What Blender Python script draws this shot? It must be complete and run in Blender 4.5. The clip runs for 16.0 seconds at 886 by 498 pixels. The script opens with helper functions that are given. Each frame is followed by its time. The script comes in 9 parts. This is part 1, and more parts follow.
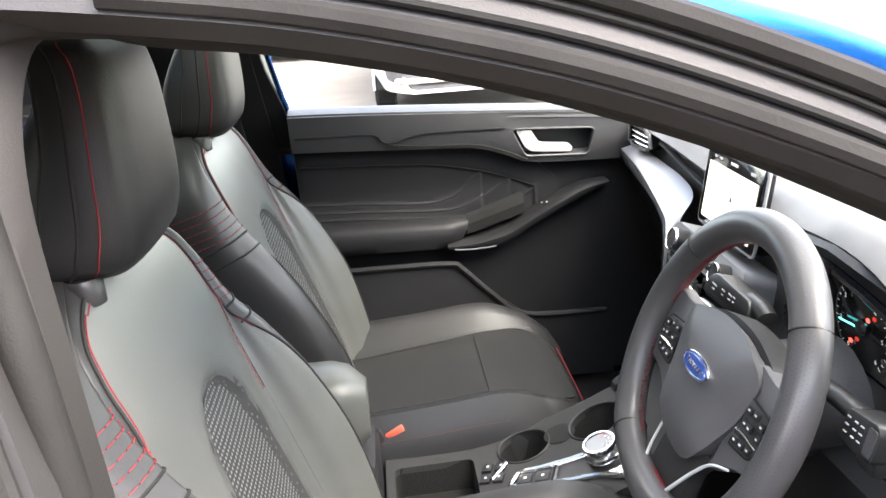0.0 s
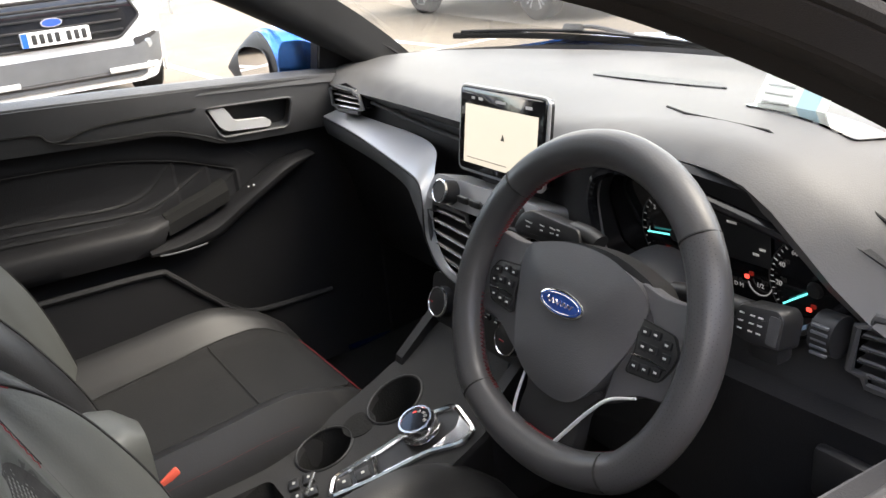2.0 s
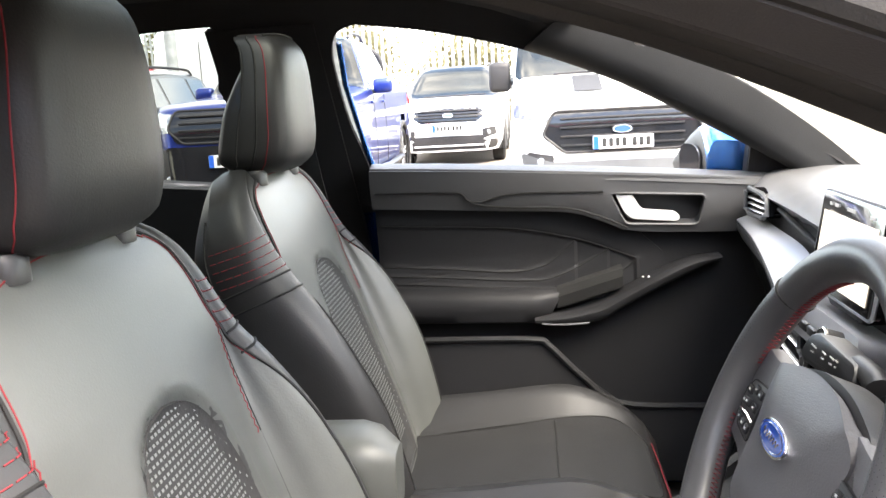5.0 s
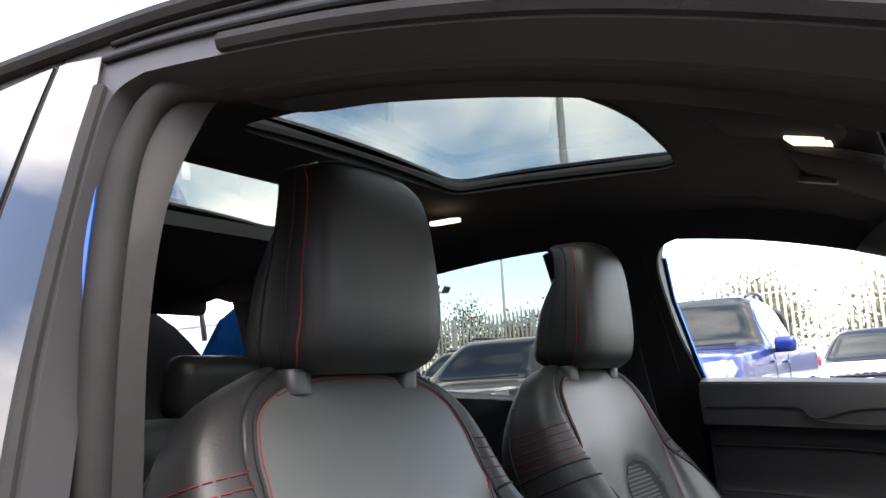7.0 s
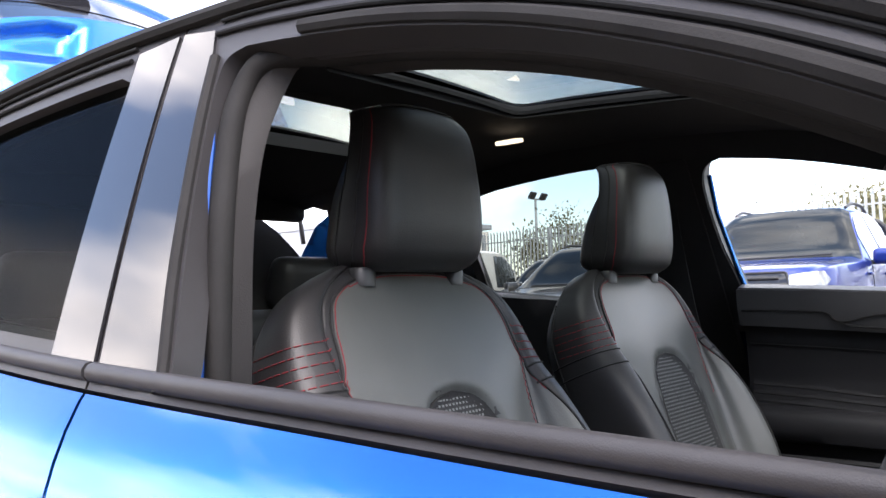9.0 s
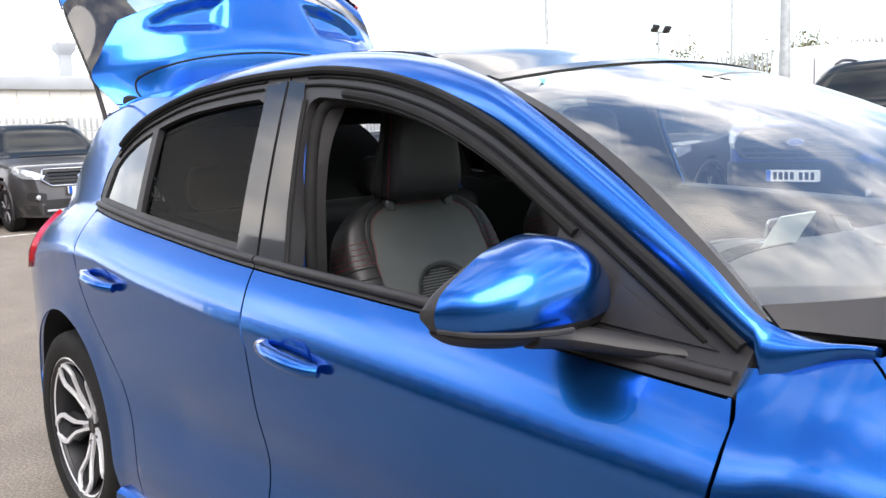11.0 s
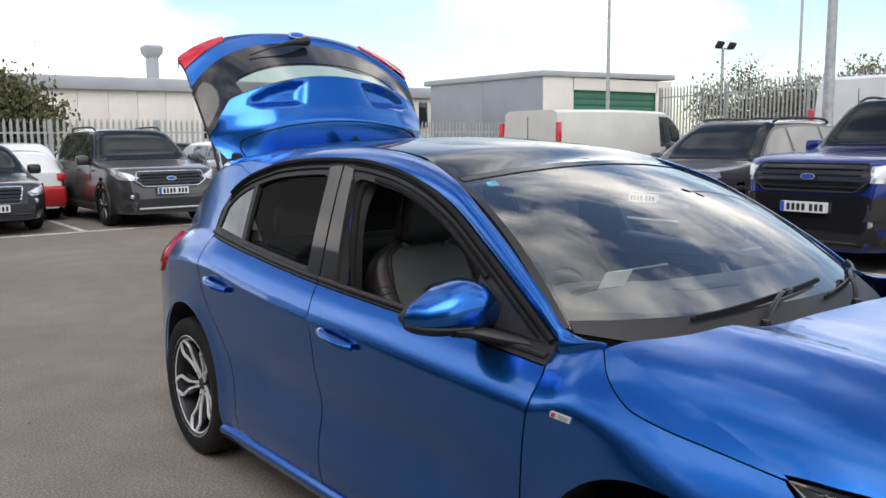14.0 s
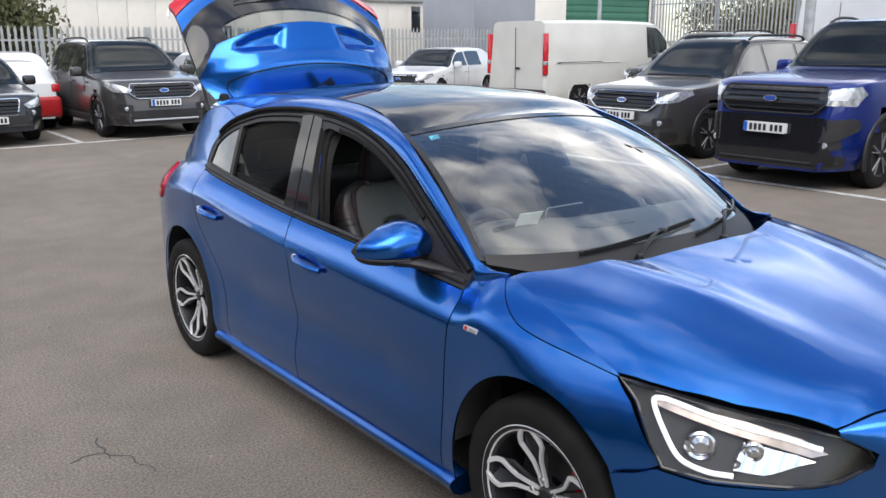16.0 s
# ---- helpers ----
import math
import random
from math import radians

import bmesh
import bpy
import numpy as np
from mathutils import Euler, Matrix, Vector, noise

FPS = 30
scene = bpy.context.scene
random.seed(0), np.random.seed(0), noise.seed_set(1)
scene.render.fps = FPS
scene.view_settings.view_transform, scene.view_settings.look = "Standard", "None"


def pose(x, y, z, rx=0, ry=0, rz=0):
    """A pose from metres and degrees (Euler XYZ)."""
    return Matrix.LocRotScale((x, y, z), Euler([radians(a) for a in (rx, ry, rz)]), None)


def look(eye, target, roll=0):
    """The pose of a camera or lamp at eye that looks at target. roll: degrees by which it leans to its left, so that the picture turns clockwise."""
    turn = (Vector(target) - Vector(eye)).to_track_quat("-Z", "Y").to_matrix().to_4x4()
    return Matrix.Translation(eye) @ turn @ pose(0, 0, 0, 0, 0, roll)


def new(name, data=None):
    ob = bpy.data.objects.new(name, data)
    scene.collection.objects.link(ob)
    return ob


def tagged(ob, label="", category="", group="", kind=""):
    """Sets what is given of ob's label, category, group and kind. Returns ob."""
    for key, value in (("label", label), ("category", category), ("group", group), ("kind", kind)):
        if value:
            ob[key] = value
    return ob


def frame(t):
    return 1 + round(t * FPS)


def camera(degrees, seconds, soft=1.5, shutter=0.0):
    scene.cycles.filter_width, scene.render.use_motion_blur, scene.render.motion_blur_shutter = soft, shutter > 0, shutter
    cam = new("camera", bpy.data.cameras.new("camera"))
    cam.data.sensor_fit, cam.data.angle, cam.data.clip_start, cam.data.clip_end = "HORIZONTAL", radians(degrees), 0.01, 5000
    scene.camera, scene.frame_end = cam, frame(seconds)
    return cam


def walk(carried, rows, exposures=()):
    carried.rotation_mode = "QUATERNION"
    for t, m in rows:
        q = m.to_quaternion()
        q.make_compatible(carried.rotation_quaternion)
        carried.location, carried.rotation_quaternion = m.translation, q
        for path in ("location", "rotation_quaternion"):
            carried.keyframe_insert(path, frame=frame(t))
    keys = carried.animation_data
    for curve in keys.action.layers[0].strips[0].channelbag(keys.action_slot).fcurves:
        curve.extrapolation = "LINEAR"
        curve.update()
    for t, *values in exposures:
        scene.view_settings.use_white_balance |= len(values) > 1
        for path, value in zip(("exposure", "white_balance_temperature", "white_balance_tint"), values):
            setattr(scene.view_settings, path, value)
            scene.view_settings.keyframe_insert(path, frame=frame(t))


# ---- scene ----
cam = camera(55.2, 16.0)
PATH = [
    (0, (1.231, 0.108, 1.305), (-0.663, 0.226, 0.672), -4.2),
    (0.5, (1.196, 0.079, 1.291), (-0.663, 0.41, 0.632), -4.7),
    (1, (1.141, 0.01, 1.272), (-0.646, 0.594, 0.589), -5.4),
    (1.5, (1.077, -0.056, 1.26), (-0.612, 0.75, 0.556), -6.0),
    (2, (1.022, -0.095, 1.249), (-0.574, 0.869, 0.526), -5.9),
    (2.5, (0.995, -0.117, 1.238), (-0.547, 0.915, 0.489), -5.9),
    (3, (0.978, -0.124, 1.231), (-0.531, 0.936, 0.458), -5.5),
    (3.5, (0.986, -0.109, 1.225), (-0.555, 0.909, 0.457), -4.3),
    (4, (1.012, -0.006, 1.209), (-0.694, 0.75, 0.49), -3.2),
    (4.5, (1.051, 0.119, 1.187), (-0.842, 0.414, 0.613), -2.9),
    (5, (1.094, 0.242, 1.158), (-0.863, 0.03, 0.8), -3.2),
    (5.2, (1.093, 0.237, 1.167), (-0.853, -0.106, 0.858), -3.0),
    (7.3, (1.114, 0.432, 1.0), (-0.511, -0.673, 1.373), -2.8),
    (7.5, (1.112, 0.437, 0.986), (-0.487, -0.7, 1.372), -2.6),
    (8, (1.109, 0.452, 0.957), (-0.446, -0.749, 1.33), -2.2),
    (8.5, (1.15, 0.493, 0.956), (-0.397, -0.745, 1.223), -2.1),
    (9, (1.267, 0.61, 1.009), (-0.285, -0.646, 1.123), -1.8),
    (9.5, (1.419, 0.786, 1.066), (-0.113, -0.499, 1.057), -1.4),
    (10, (1.541, 1.013, 1.106), (0.086, -0.354, 0.983), -0.8),
    (10.2, (1.577, 1.104, 1.13), (0.162, -0.299, 0.962), -1.2),
    (12.3, (2.102, 1.942, 1.249), (0.81, 0.444, 0.956), -2.1),
    (12.5, (2.135, 2.0, 1.247), (0.847, 0.497, 0.959), -1.7),
    (13, (2.245, 2.147, 1.269), (0.965, 0.636, 0.988), -0.5),
    (13.5, (2.298, 2.289, 1.359), (1.053, 0.747, 1.095), -0.6),
    (14, (2.322, 2.449, 1.445), (1.105, 0.884, 1.186), -0.5),
    (14.5, (2.357, 2.59, 1.509), (1.152, 1.026, 1.191), -0.7),
    (15, (2.444, 2.707, 1.578), (1.249, 1.157, 1.165), -1.1),
    (15.5, (2.51, 2.835, 1.646), (1.322, 1.3, 1.166), -1.0),
    (16, (2.534, 3.015, 1.673), (1.336, 1.488, 1.191), -0.2),
]
LIGHTNESS = [(0.0, 3.78, 7200, 13), (0.5, 3.3, 7250, 13), (1.5, 2.65, 7350, 13), (2.5, 2.9, 7450, 14), (3.5, 3.35, 7450, 14), (4.5, 3.7, 7400, 14), (5.2, 3.7, 7400, 14), (7.3, 2.45, 6800, 16),
             (8.5, 2.38, 6600, 17), (9.5, 2.4, 6600, 17), (10.0, 2.1, 6750, 13), (12.3, 0.72, 6650, 11), (14.0, 0.32, 6600, 10), (15.0, 0.12, 6550, 10), (16.0, 0.6, 6450, 10)]
walk(cam, [(t, look(e, g, r)) for t, e, g, r in PATH], LIGHTNESS)

# ---------------------------------------------------------------- world and light
sun_dir = Vector((0.45, 0.55, 0.9)).normalized()
world = bpy.data.worlds.new("world")
scene.world = world
world.use_nodes = True
wn, wl = world.node_tree.nodes, world.node_tree.links
wn.clear()
w_out = wn.new("ShaderNodeOutputWorld")
w_bg = wn.new("ShaderNodeBackground")
w_sky = wn.new("ShaderNodeTexSky")
w_sky.sky_type = "NISHITA"
w_sky.sun_disc = False
w_sky.sun_elevation = math.asin(sun_dir.z)
w_sky.sun_rotation = math.atan2(sun_dir.x, sun_dir.y)
w_co = wn.new("ShaderNodeTexCoord")
w_map = wn.new("ShaderNodeMapping")
w_map.inputs["Scale"].default_value = (1.0, 1.0, 1.7)
w_map.inputs["Location"].default_value = (0.35, 0.2, 0.0)
w_cl = wn.new("ShaderNodeTexNoise")
w_cl.inputs["Scale"].default_value = 2.1
w_cl.inputs["Detail"].default_value = 7.0
w_cl.inputs["Roughness"].default_value = 0.55
w_ramp = wn.new("ShaderNodeValToRGB")
w_ramp.color_ramp.elements[0].position = 0.445
w_ramp.color_ramp.elements[1].position = 0.63
w_tone = wn.new("ShaderNodeTexNoise")
w_tone.inputs["Scale"].default_value = 3.3
w_tone.inputs["Detail"].default_value = 5.0
w_tr = wn.new("ShaderNodeValToRGB")
w_tr.color_ramp.elements[0].position = 0.32
w_tr.color_ramp.elements[0].color = (0.66, 0.69, 0.73, 1)
w_tr.color_ramp.elements[1].position = 0.62
w_tr.color_ramp.elements[1].color = (1.96, 1.89, 1.80, 1)
w_gain = wn.new("ShaderNodeMixRGB")
w_gain.blend_type = "MULTIPLY"
w_gain.inputs[0].default_value = 1.0
w_gain.inputs[2].default_value = (0.16, 0.16, 0.16, 1)
w_mix = wn.new("ShaderNodeMixRGB")
wl.new(w_co.outputs["Generated"], w_map.inputs["Vector"])
wl.new(w_map.outputs[0], w_cl.inputs["Vector"])
wl.new(w_map.outputs[0], w_tone.inputs["Vector"])
wl.new(w_cl.outputs["Fac"], w_ramp.inputs[0])
wl.new(w_tone.outputs["Fac"], w_tr.inputs[0])
wl.new(w_sky.outputs[0], w_gain.inputs[1])
wl.new(w_ramp.outputs[0], w_mix.inputs[0])
wl.new(w_gain.outputs[0], w_mix.inputs[1])
wl.new(w_tr.outputs[0], w_mix.inputs[2])
wl.new(w_mix.outputs[0], w_bg.inputs["Color"])
w_bg.inputs["Strength"].default_value = 1.0
wl.new(w_bg.outputs[0], w_out.inputs["Surface"])

sun = new("sun", bpy.data.lights.new("sun", "SUN"))
sun.data.energy = 1.3
sun.data.angle = radians(45)
sun.data.color = (1.0, 0.96, 0.9)
sun.matrix_world = look(sun_dir * 50, (0, 0, 0))


# ---------------------------------------------------------------- materials
def shader(name, color, rough=0.5, metal=0.0, coat=0.0, grain=0.0, grain_scale=300.0, mottle=0.0, mottle_scale=3.0,
           spec=0.5, trans=0.0, ior=1.45, emit=None, power=0.0, rough_var=0.0):
    """A principled surface with mottled colour at one scale and fine relief at another."""
    m = bpy.data.materials.new(name)
    m.use_nodes = True
    nt = m.node_tree
    p = nt.nodes["Principled BSDF"]
    p.inputs["Base Color"].default_value = (*color, 1)
    p.inputs["Roughness"].default_value = rough
    p.inputs["Metallic"].default_value = metal
    p.inputs["Coat Weight"].default_value = coat
    p.inputs["Coat Roughness"].default_value = 0.03
    p.inputs["Specular IOR Level"].default_value = spec
    p.inputs["Transmission Weight"].default_value = trans
    p.inputs["IOR"].default_value = ior
    if emit:
        p.inputs["Emission Color"].default_value = (*emit, 1)
        p.inputs["Emission Strength"].default_value = power
    co = nt.nodes.new("ShaderNodeTexCoord")
    if mottle or rough_var:
        n = nt.nodes.new("ShaderNodeTexNoise")
        n.inputs["Scale"].default_value = mottle_scale
        n.inputs["Detail"].default_value = 6
        nt.links.new(co.outputs["Object"], n.inputs["Vector"])
        if mottle:
            r = nt.nodes.new("ShaderNodeValToRGB")
            a, b = 1 - mottle, 1 + mottle
            r.color_ramp.elements[0].position, r.color_ramp.elements[1].position = 0.3, 0.7
            r.color_ramp.elements[0].color = (*[c * a for c in color], 1)
            r.color_ramp.elements[1].color = (*[min(1, c * b) for c in color], 1)
            nt.links.new(n.outputs["Fac"], r.inputs[0])
            nt.links.new(r.outputs[0], p.inputs["Base Color"])
        if rough_var:
            q = nt.nodes.new("ShaderNodeMapRange")
            q.inputs[1].default_value, q.inputs[2].default_value = 0.3, 0.7
            q.inputs[3].default_value, q.inputs[4].default_value = rough - rough_var, rough + rough_var
            nt.links.new(n.outputs["Fac"], q.inputs[0])
            nt.links.new(q.outputs[0], p.inputs["Roughness"])
    if grain:
        g = nt.nodes.new("ShaderNodeTexNoise")
        g.inputs["Scale"].default_value = grain_scale
        g.inputs["Detail"].default_value = 3
        b = nt.nodes.new("ShaderNodeBump")
        b.inputs["Strength"].default_value = grain
        b.inputs["Distance"].default_value = 0.002
        nt.links.new(co.outputs["Object"], g.inputs["Vector"])
        nt.links.new(g.outputs["Fac"], b.inputs["Height"])
        nt.links.new(b.outputs[0], p.inputs["Normal"])
    return m


def glass(name, tint, strong, top=None, bend=3.2):
    """A thin pane: clear and tinted, with mirror gloss that grows towards grazing."""
    m = bpy.data.materials.new(name)
    m.use_nodes = True
    nt = m.node_tree
    nt.nodes.remove(nt.nodes["Principled BSDF"])
    out = nt.nodes["Material Output"]
    t = nt.nodes.new("ShaderNodeBsdfTransparent")
    t.inputs[0].default_value = (*tint, 1)
    g = nt.nodes.new("ShaderNodeBsdfGlossy")
    g.inputs["Roughness"].default_value = 0.015
    f = nt.nodes.new("ShaderNodeLayerWeight")
    f.inputs[0].default_value = 0.5
    p = nt.nodes.new("ShaderNodeMath")
    p.operation = "POWER"
    p.inputs[1].default_value = bend
    q = nt.nodes.new("ShaderNodeMapRange")
    q.inputs[3].default_value, q.inputs[4].default_value = 0.05 * strong, top if top else min(1.0, 0.55 + 0.25 * strong)
    mx = nt.nodes.new("ShaderNodeMixShader")
    nt.links.new(f.outputs["Facing"], p.inputs[0])
    nt.links.new(p.outputs[0], q.inputs[0])
    nt.links.new(q.outputs[0], mx.inputs[0])
    nt.links.new(t.outputs[0], mx.inputs[1])
    nt.links.new(g.outputs[0], mx.inputs[2])
    nt.links.new(mx.outputs[0], out.inputs[0])
    return m


def car_paint(name, color, metal=0.55, rough=0.32):
    return shader(name, color, rough, metal, coat=0.8, grain=0.03, grain_scale=900, mottle=0.06, mottle_scale=1.5)


M_BLUE = car_paint("blue_metallic_paint", (0.0085, 0.134, 0.49), 0.96, 0.25)
M_RANGER = car_paint("deep_blue_paint", (0.006, 0.024, 0.19))
M_GREYCAR = car_paint("grey_metallic_paint", (0.062, 0.058, 0.057), 0.4)
M_DARKCAR = car_paint("dark_metallic_paint", (0.016, 0.018, 0.024), 0.3)
M_WHITECAR = car_paint("white_paint", (0.72, 0.72, 0.71), 0.0, 0.35)
M_REDCAR = car_paint("red_paint", (0.5, 0.02, 0.025), 0.1)
M_TRIM = shader("black_exterior_plastic", (0.026, 0.0245, 0.025), 0.46, spec=0.4, grain=0.15, grain_scale=700, mottle=0.15, mottle_scale=9)
M_GLOSS = shader("gloss_black", (0.012, 0.012, 0.014), 0.06, coat=0.25)
M_WIPER = shader("satin_black_metal", (0.010, 0.010, 0.011), 0.35)
M_RUBBER = shader("rubber", (0.014, 0.0135, 0.013), 0.75, spec=0.2, grain=0.2, grain_scale=400, mottle=0.25, mottle_scale=14)
M_SEAL = shader("black_seal", (0.006, 0.006, 0.006), 0.7, spec=0.2)
M_ALLOY = shader("machined_alloy", (0.78, 0.78, 0.79), 0.38, 0.45, mottle=0.06, mottle_scale=20)
M_ALLOYDARK = shader("dark_alloy", (0.022, 0.022, 0.024), 0.4, 0.2, mottle=0.1, mottle_scale=15)
M_CHROME = shader("satin_chrome", (0.78, 0.78, 0.79), 0.16, 1.0, rough_var=0.05, mottle_scale=12)
M_CLEAR = glass("clear_glass", (0.9, 0.93, 0.92), 1.0)
M_SCREENGLASS = glass("windscreen_glass", (0.88, 0.92, 0.90), 3.0, None, 2.3)
M_PRIVACY = glass("tinted_side_glass", (0.22, 0.24, 0.23), 0.2, 0.05)
M_LAMPLENS = glass("clear_lamp_lens", (0.93, 0.94, 0.94), 0.5, 0.35)
M_ROOFGLASS = glass("tinted_roof_glass", (0.46, 0.49, 0.47), 1.0)
M_DARKGLASS = shader("dark_car_glass", (0.012, 0.016, 0.018), 0.04, coat=1.0)
M_LAMP = shader("clear_lamp_cover", (0.5, 0.52, 0.53), 0.08, 0.5, coat=1.0, mottle=0.5, mottle_scale=14)
M_CARGLASS = shader("parked_car_glass", (0.010, 0.013, 0.014), 0.05, spec=0.45, mottle=0.5, mottle_scale=1.6)
M_CARSIDE = shader("parked_car_side_glass", (0.030, 0.036, 0.037), 0.05, spec=1.0, coat=1.0, mottle=0.5, mottle_scale=1.6)
M_RED = shader("red_lamp", (0.55, 0.012, 0.02), 0.12, coat=1.0)
M_PLATE = shader("white_number_plate", (0.75, 0.75, 0.73), 0.3, mottle=0.04, mottle_scale=20)
M_INK = shader("black_ink", (0.02, 0.02, 0.02), 0.5)
M_PLATEBLUE = shader("blue_plate_band", (0.01, 0.1, 0.5), 0.35)
M_HOUSING = shader("smoked_lamp_housing", (0.035, 0.033, 0.031), 0.5, 0.2)
M_AMBERCHROME = shader("amber_tinted_chrome", (0.55, 0.44, 0.36), 0.2, 0.9, mottle=0.3, mottle_scale=18)
M_BADGEWHITE = shader("pale_badge", (0.7, 0.7, 0.72), 0.25, 0.4)
M_BRIGHT = shader("bright_satin_metal", (0.72, 0.73, 0.74), 0.3, 0.35)
M_STEELDARK = shader("dark_underbody", (0.02, 0.02, 0.02), 0.8, mottle=0.3, mottle_scale=6)


# ---------------------------------------------------------------- mesh helpers
def curve(*pts):
    """A smooth function through (x, y) points in rising or falling x."""
    p = sorted(pts)
    xs = [a for a, _ in p]
    ys = [b for _, b in p]
    n = len(xs)
    m = []
    for i in range(n):
        if i == 0:
            m.append((ys[1] - ys[0]) / (xs[1] - xs[0]))
        elif i == n - 1:
            m.append((ys[-1] - ys[-2]) / (xs[-1] - xs[-2]))
        else:
            d0 = (ys[i] - ys[i - 1]) / (xs[i] - xs[i - 1])
            d1 = (ys[i + 1] - ys[i]) / (xs[i + 1] - xs[i])
            m.append(0 if d0 * d1 <= 0 else 2 * d0 * d1 / (d0 + d1))

    def f(x):
        if x <= xs[0]:
            return ys[0] + m[0] * (x - xs[0])
        if x >= xs[-1]:
            return ys[-1] + m[-1] * (x - xs[-1])
        k = 0
        while x > xs[k + 1]:
            k += 1
        h = xs[k + 1] - xs[k]
        t = (x - xs[k]) / h
        return ((2 * t ** 3 - 3 * t * t + 1) * ys[k] + (t ** 3 - 2 * t * t + t) * h * m[k]
                + (3 * t * t - 2 * t ** 3) * ys[k + 1] + (t ** 3 - t * t) * h * m[k + 1])
    return f


def sstep(a, b, x):
    t = max(0.0, min(1.0, (x - a) / (b - a)))
    return t * t * (3 - 2 * t)


def spline(pts, closed=False, n=8):
    """Catmull-Rom through points of any dimension."""
    P = [Vector(p) for p in pts]
    k = len(P)
    out = []
    for i in range(k if closed else k - 1):
        p1, p2 = P[i], P[(i + 1) % k]
        p0 = P[(i - 1) % k] if closed or i else p1 * 2 - p2
        p3 = P[(i + 2) % k] if closed or i < k - 2 else p2 * 2 - p1
        for j in range(n):
            t = j / n
            out.append(0.5 * (2 * p1 + (p2 - p0) * t + (2 * p0 - 5 * p1 + 4 * p2 - p3) * t * t
                              + (3 * p1 - p0 - 3 * p2 + p3) * t ** 3))
    if not closed:
        out.append(P[-1])
    return out


def rounded(pts, r, n=5):
    """A closed 2D polygon with its corners rounded by r (one radius, or one for each corner)."""
    P = [Vector(p) for p in pts]
    k = len(P)
    out = []
    for i in range(k):
        rr = r[i] if isinstance(r, (list, tuple)) else r
        a, b, c = P[i - 1], P[i], P[(i + 1) % k]
        u, v = a - b, c - b
        d = min(rr, u.length * 0.49, v.length * 0.49)
        if d < 1e-5:
            out.append(b)
            continue
        s, e = b + u.normalized() * d, b + v.normalized() * d
        for j in range(n + 1):
            t = j / n
            out.append((1 - t) ** 2 * s + 2 * t * (1 - t) * b + t * t * e)
    return out


def dense(poly, step):
    out = []
    for a, b in zip(poly, poly[1:] + poly[:1]):
        a, b = Vector(a), Vector(b)
        k = max(1, int((b - a).length / step))
        out += [a.lerp(b, j / k) for j in range(k)]
    return out


def inside(p, poly):
    c = False
    x, y = p
    j = len(poly) - 1
    for i in range(len(poly)):
        xi, yi = poly[i][0], poly[i][1]
        xj, yj = poly[j][0], poly[j][1]
        if (yi > y) != (yj > y) and x < (xj - xi) * (y - yi) / (yj - yi) + xi:
            c = not c
        j = i
    return c


def sheet(outline, fn, step=0.04, holes=(), face=None):
    """A smooth skin over a 2D outline, laid into space by fn(a, b). face: a direction that its front looks to."""
    from mathutils.geometry import delaunay_2d_cdt
    loops = [dense(list(outline), step)] + [dense(list(h), step) for h in holes]
    pts, edges = [], []
    for lp in loops:
        s = len(pts)
        pts += [Vector((p[0], p[1])) for p in lp]
        edges += [(s + i, s + (i + 1) % len(lp)) for i in range(len(lp))]
    border = np.array([[p.x, p.y] for p in pts])
    lo, hi = border.min(0), border.max(0)
    for i in range(1, int((hi[0] - lo[0]) / step) + 1):
        for j in range(1, int((hi[1] - lo[1]) / step) + 1):
            q = (lo[0] + i * step, lo[1] + (j + 0.25 * (i % 2)) * step)
            if ((border - q) ** 2).sum(1).min() < (0.45 * step) ** 2:
                continue
            if inside(q, loops[0]) and not any(inside(q, h) for h in loops[1:]):
                pts.append(Vector(q))
    vs, _, fs, *_ = delaunay_2d_cdt(pts, edges, [], 0, 1e-6)
    bm = bmesh.new()
    bv = [bm.verts.new(fn(v.x, v.y)) for v in vs]
    for f in fs:
        c = sum((vs[i] for i in f), Vector((0, 0))) / len(f)
        if inside(c, loops[0]) and not any(inside(c, h) for h in loops[1:]):
            try:
                bm.faces.new([bv[i] for i in f])
            except ValueError:
                pass
    for v in [v for v in bm.verts if not v.link_faces]:
        bm.verts.remove(v)
    if face is not None:
        bm.normal_update()
        if sum((f.normal * f.calc_area() for f in bm.faces), Vector()).dot(Vector(face)) < 0:
            bmesh.ops.reverse_faces(bm, faces=bm.faces[:])
    return bm


def skin(bm, depth):
    """Gives a sheet thickness, inwards from its front."""
    bm.normal_update()
    top = bm.faces[:]
    geo = bmesh.ops.duplicate(bm, geom=bm.verts[:] + bm.edges[:] + top)
    vm = {a: b for a, b in geo["vert_map"].items() if isinstance(a, bmesh.types.BMVert)}
    src = [v for f in top for v in f.verts]
    done = set()
    for v in src:
        if v not in done:
            done.add(v)
            vm[v].co = v.co - v.normal * depth
    bottom = [f for f in geo["geom"] if isinstance(f, bmesh.types.BMFace)]
    bmesh.ops.reverse_faces(bm, faces=bottom)
    for f in top:
        for lp in f.loops:
            if lp.edge.is_boundary:
                a, b = lp.vert, lp.link_loop_next.vert
                try:
                    bm.faces.new((b, a, vm[a], vm[b]))
                except (ValueError, KeyError):
                    pass
    return bm


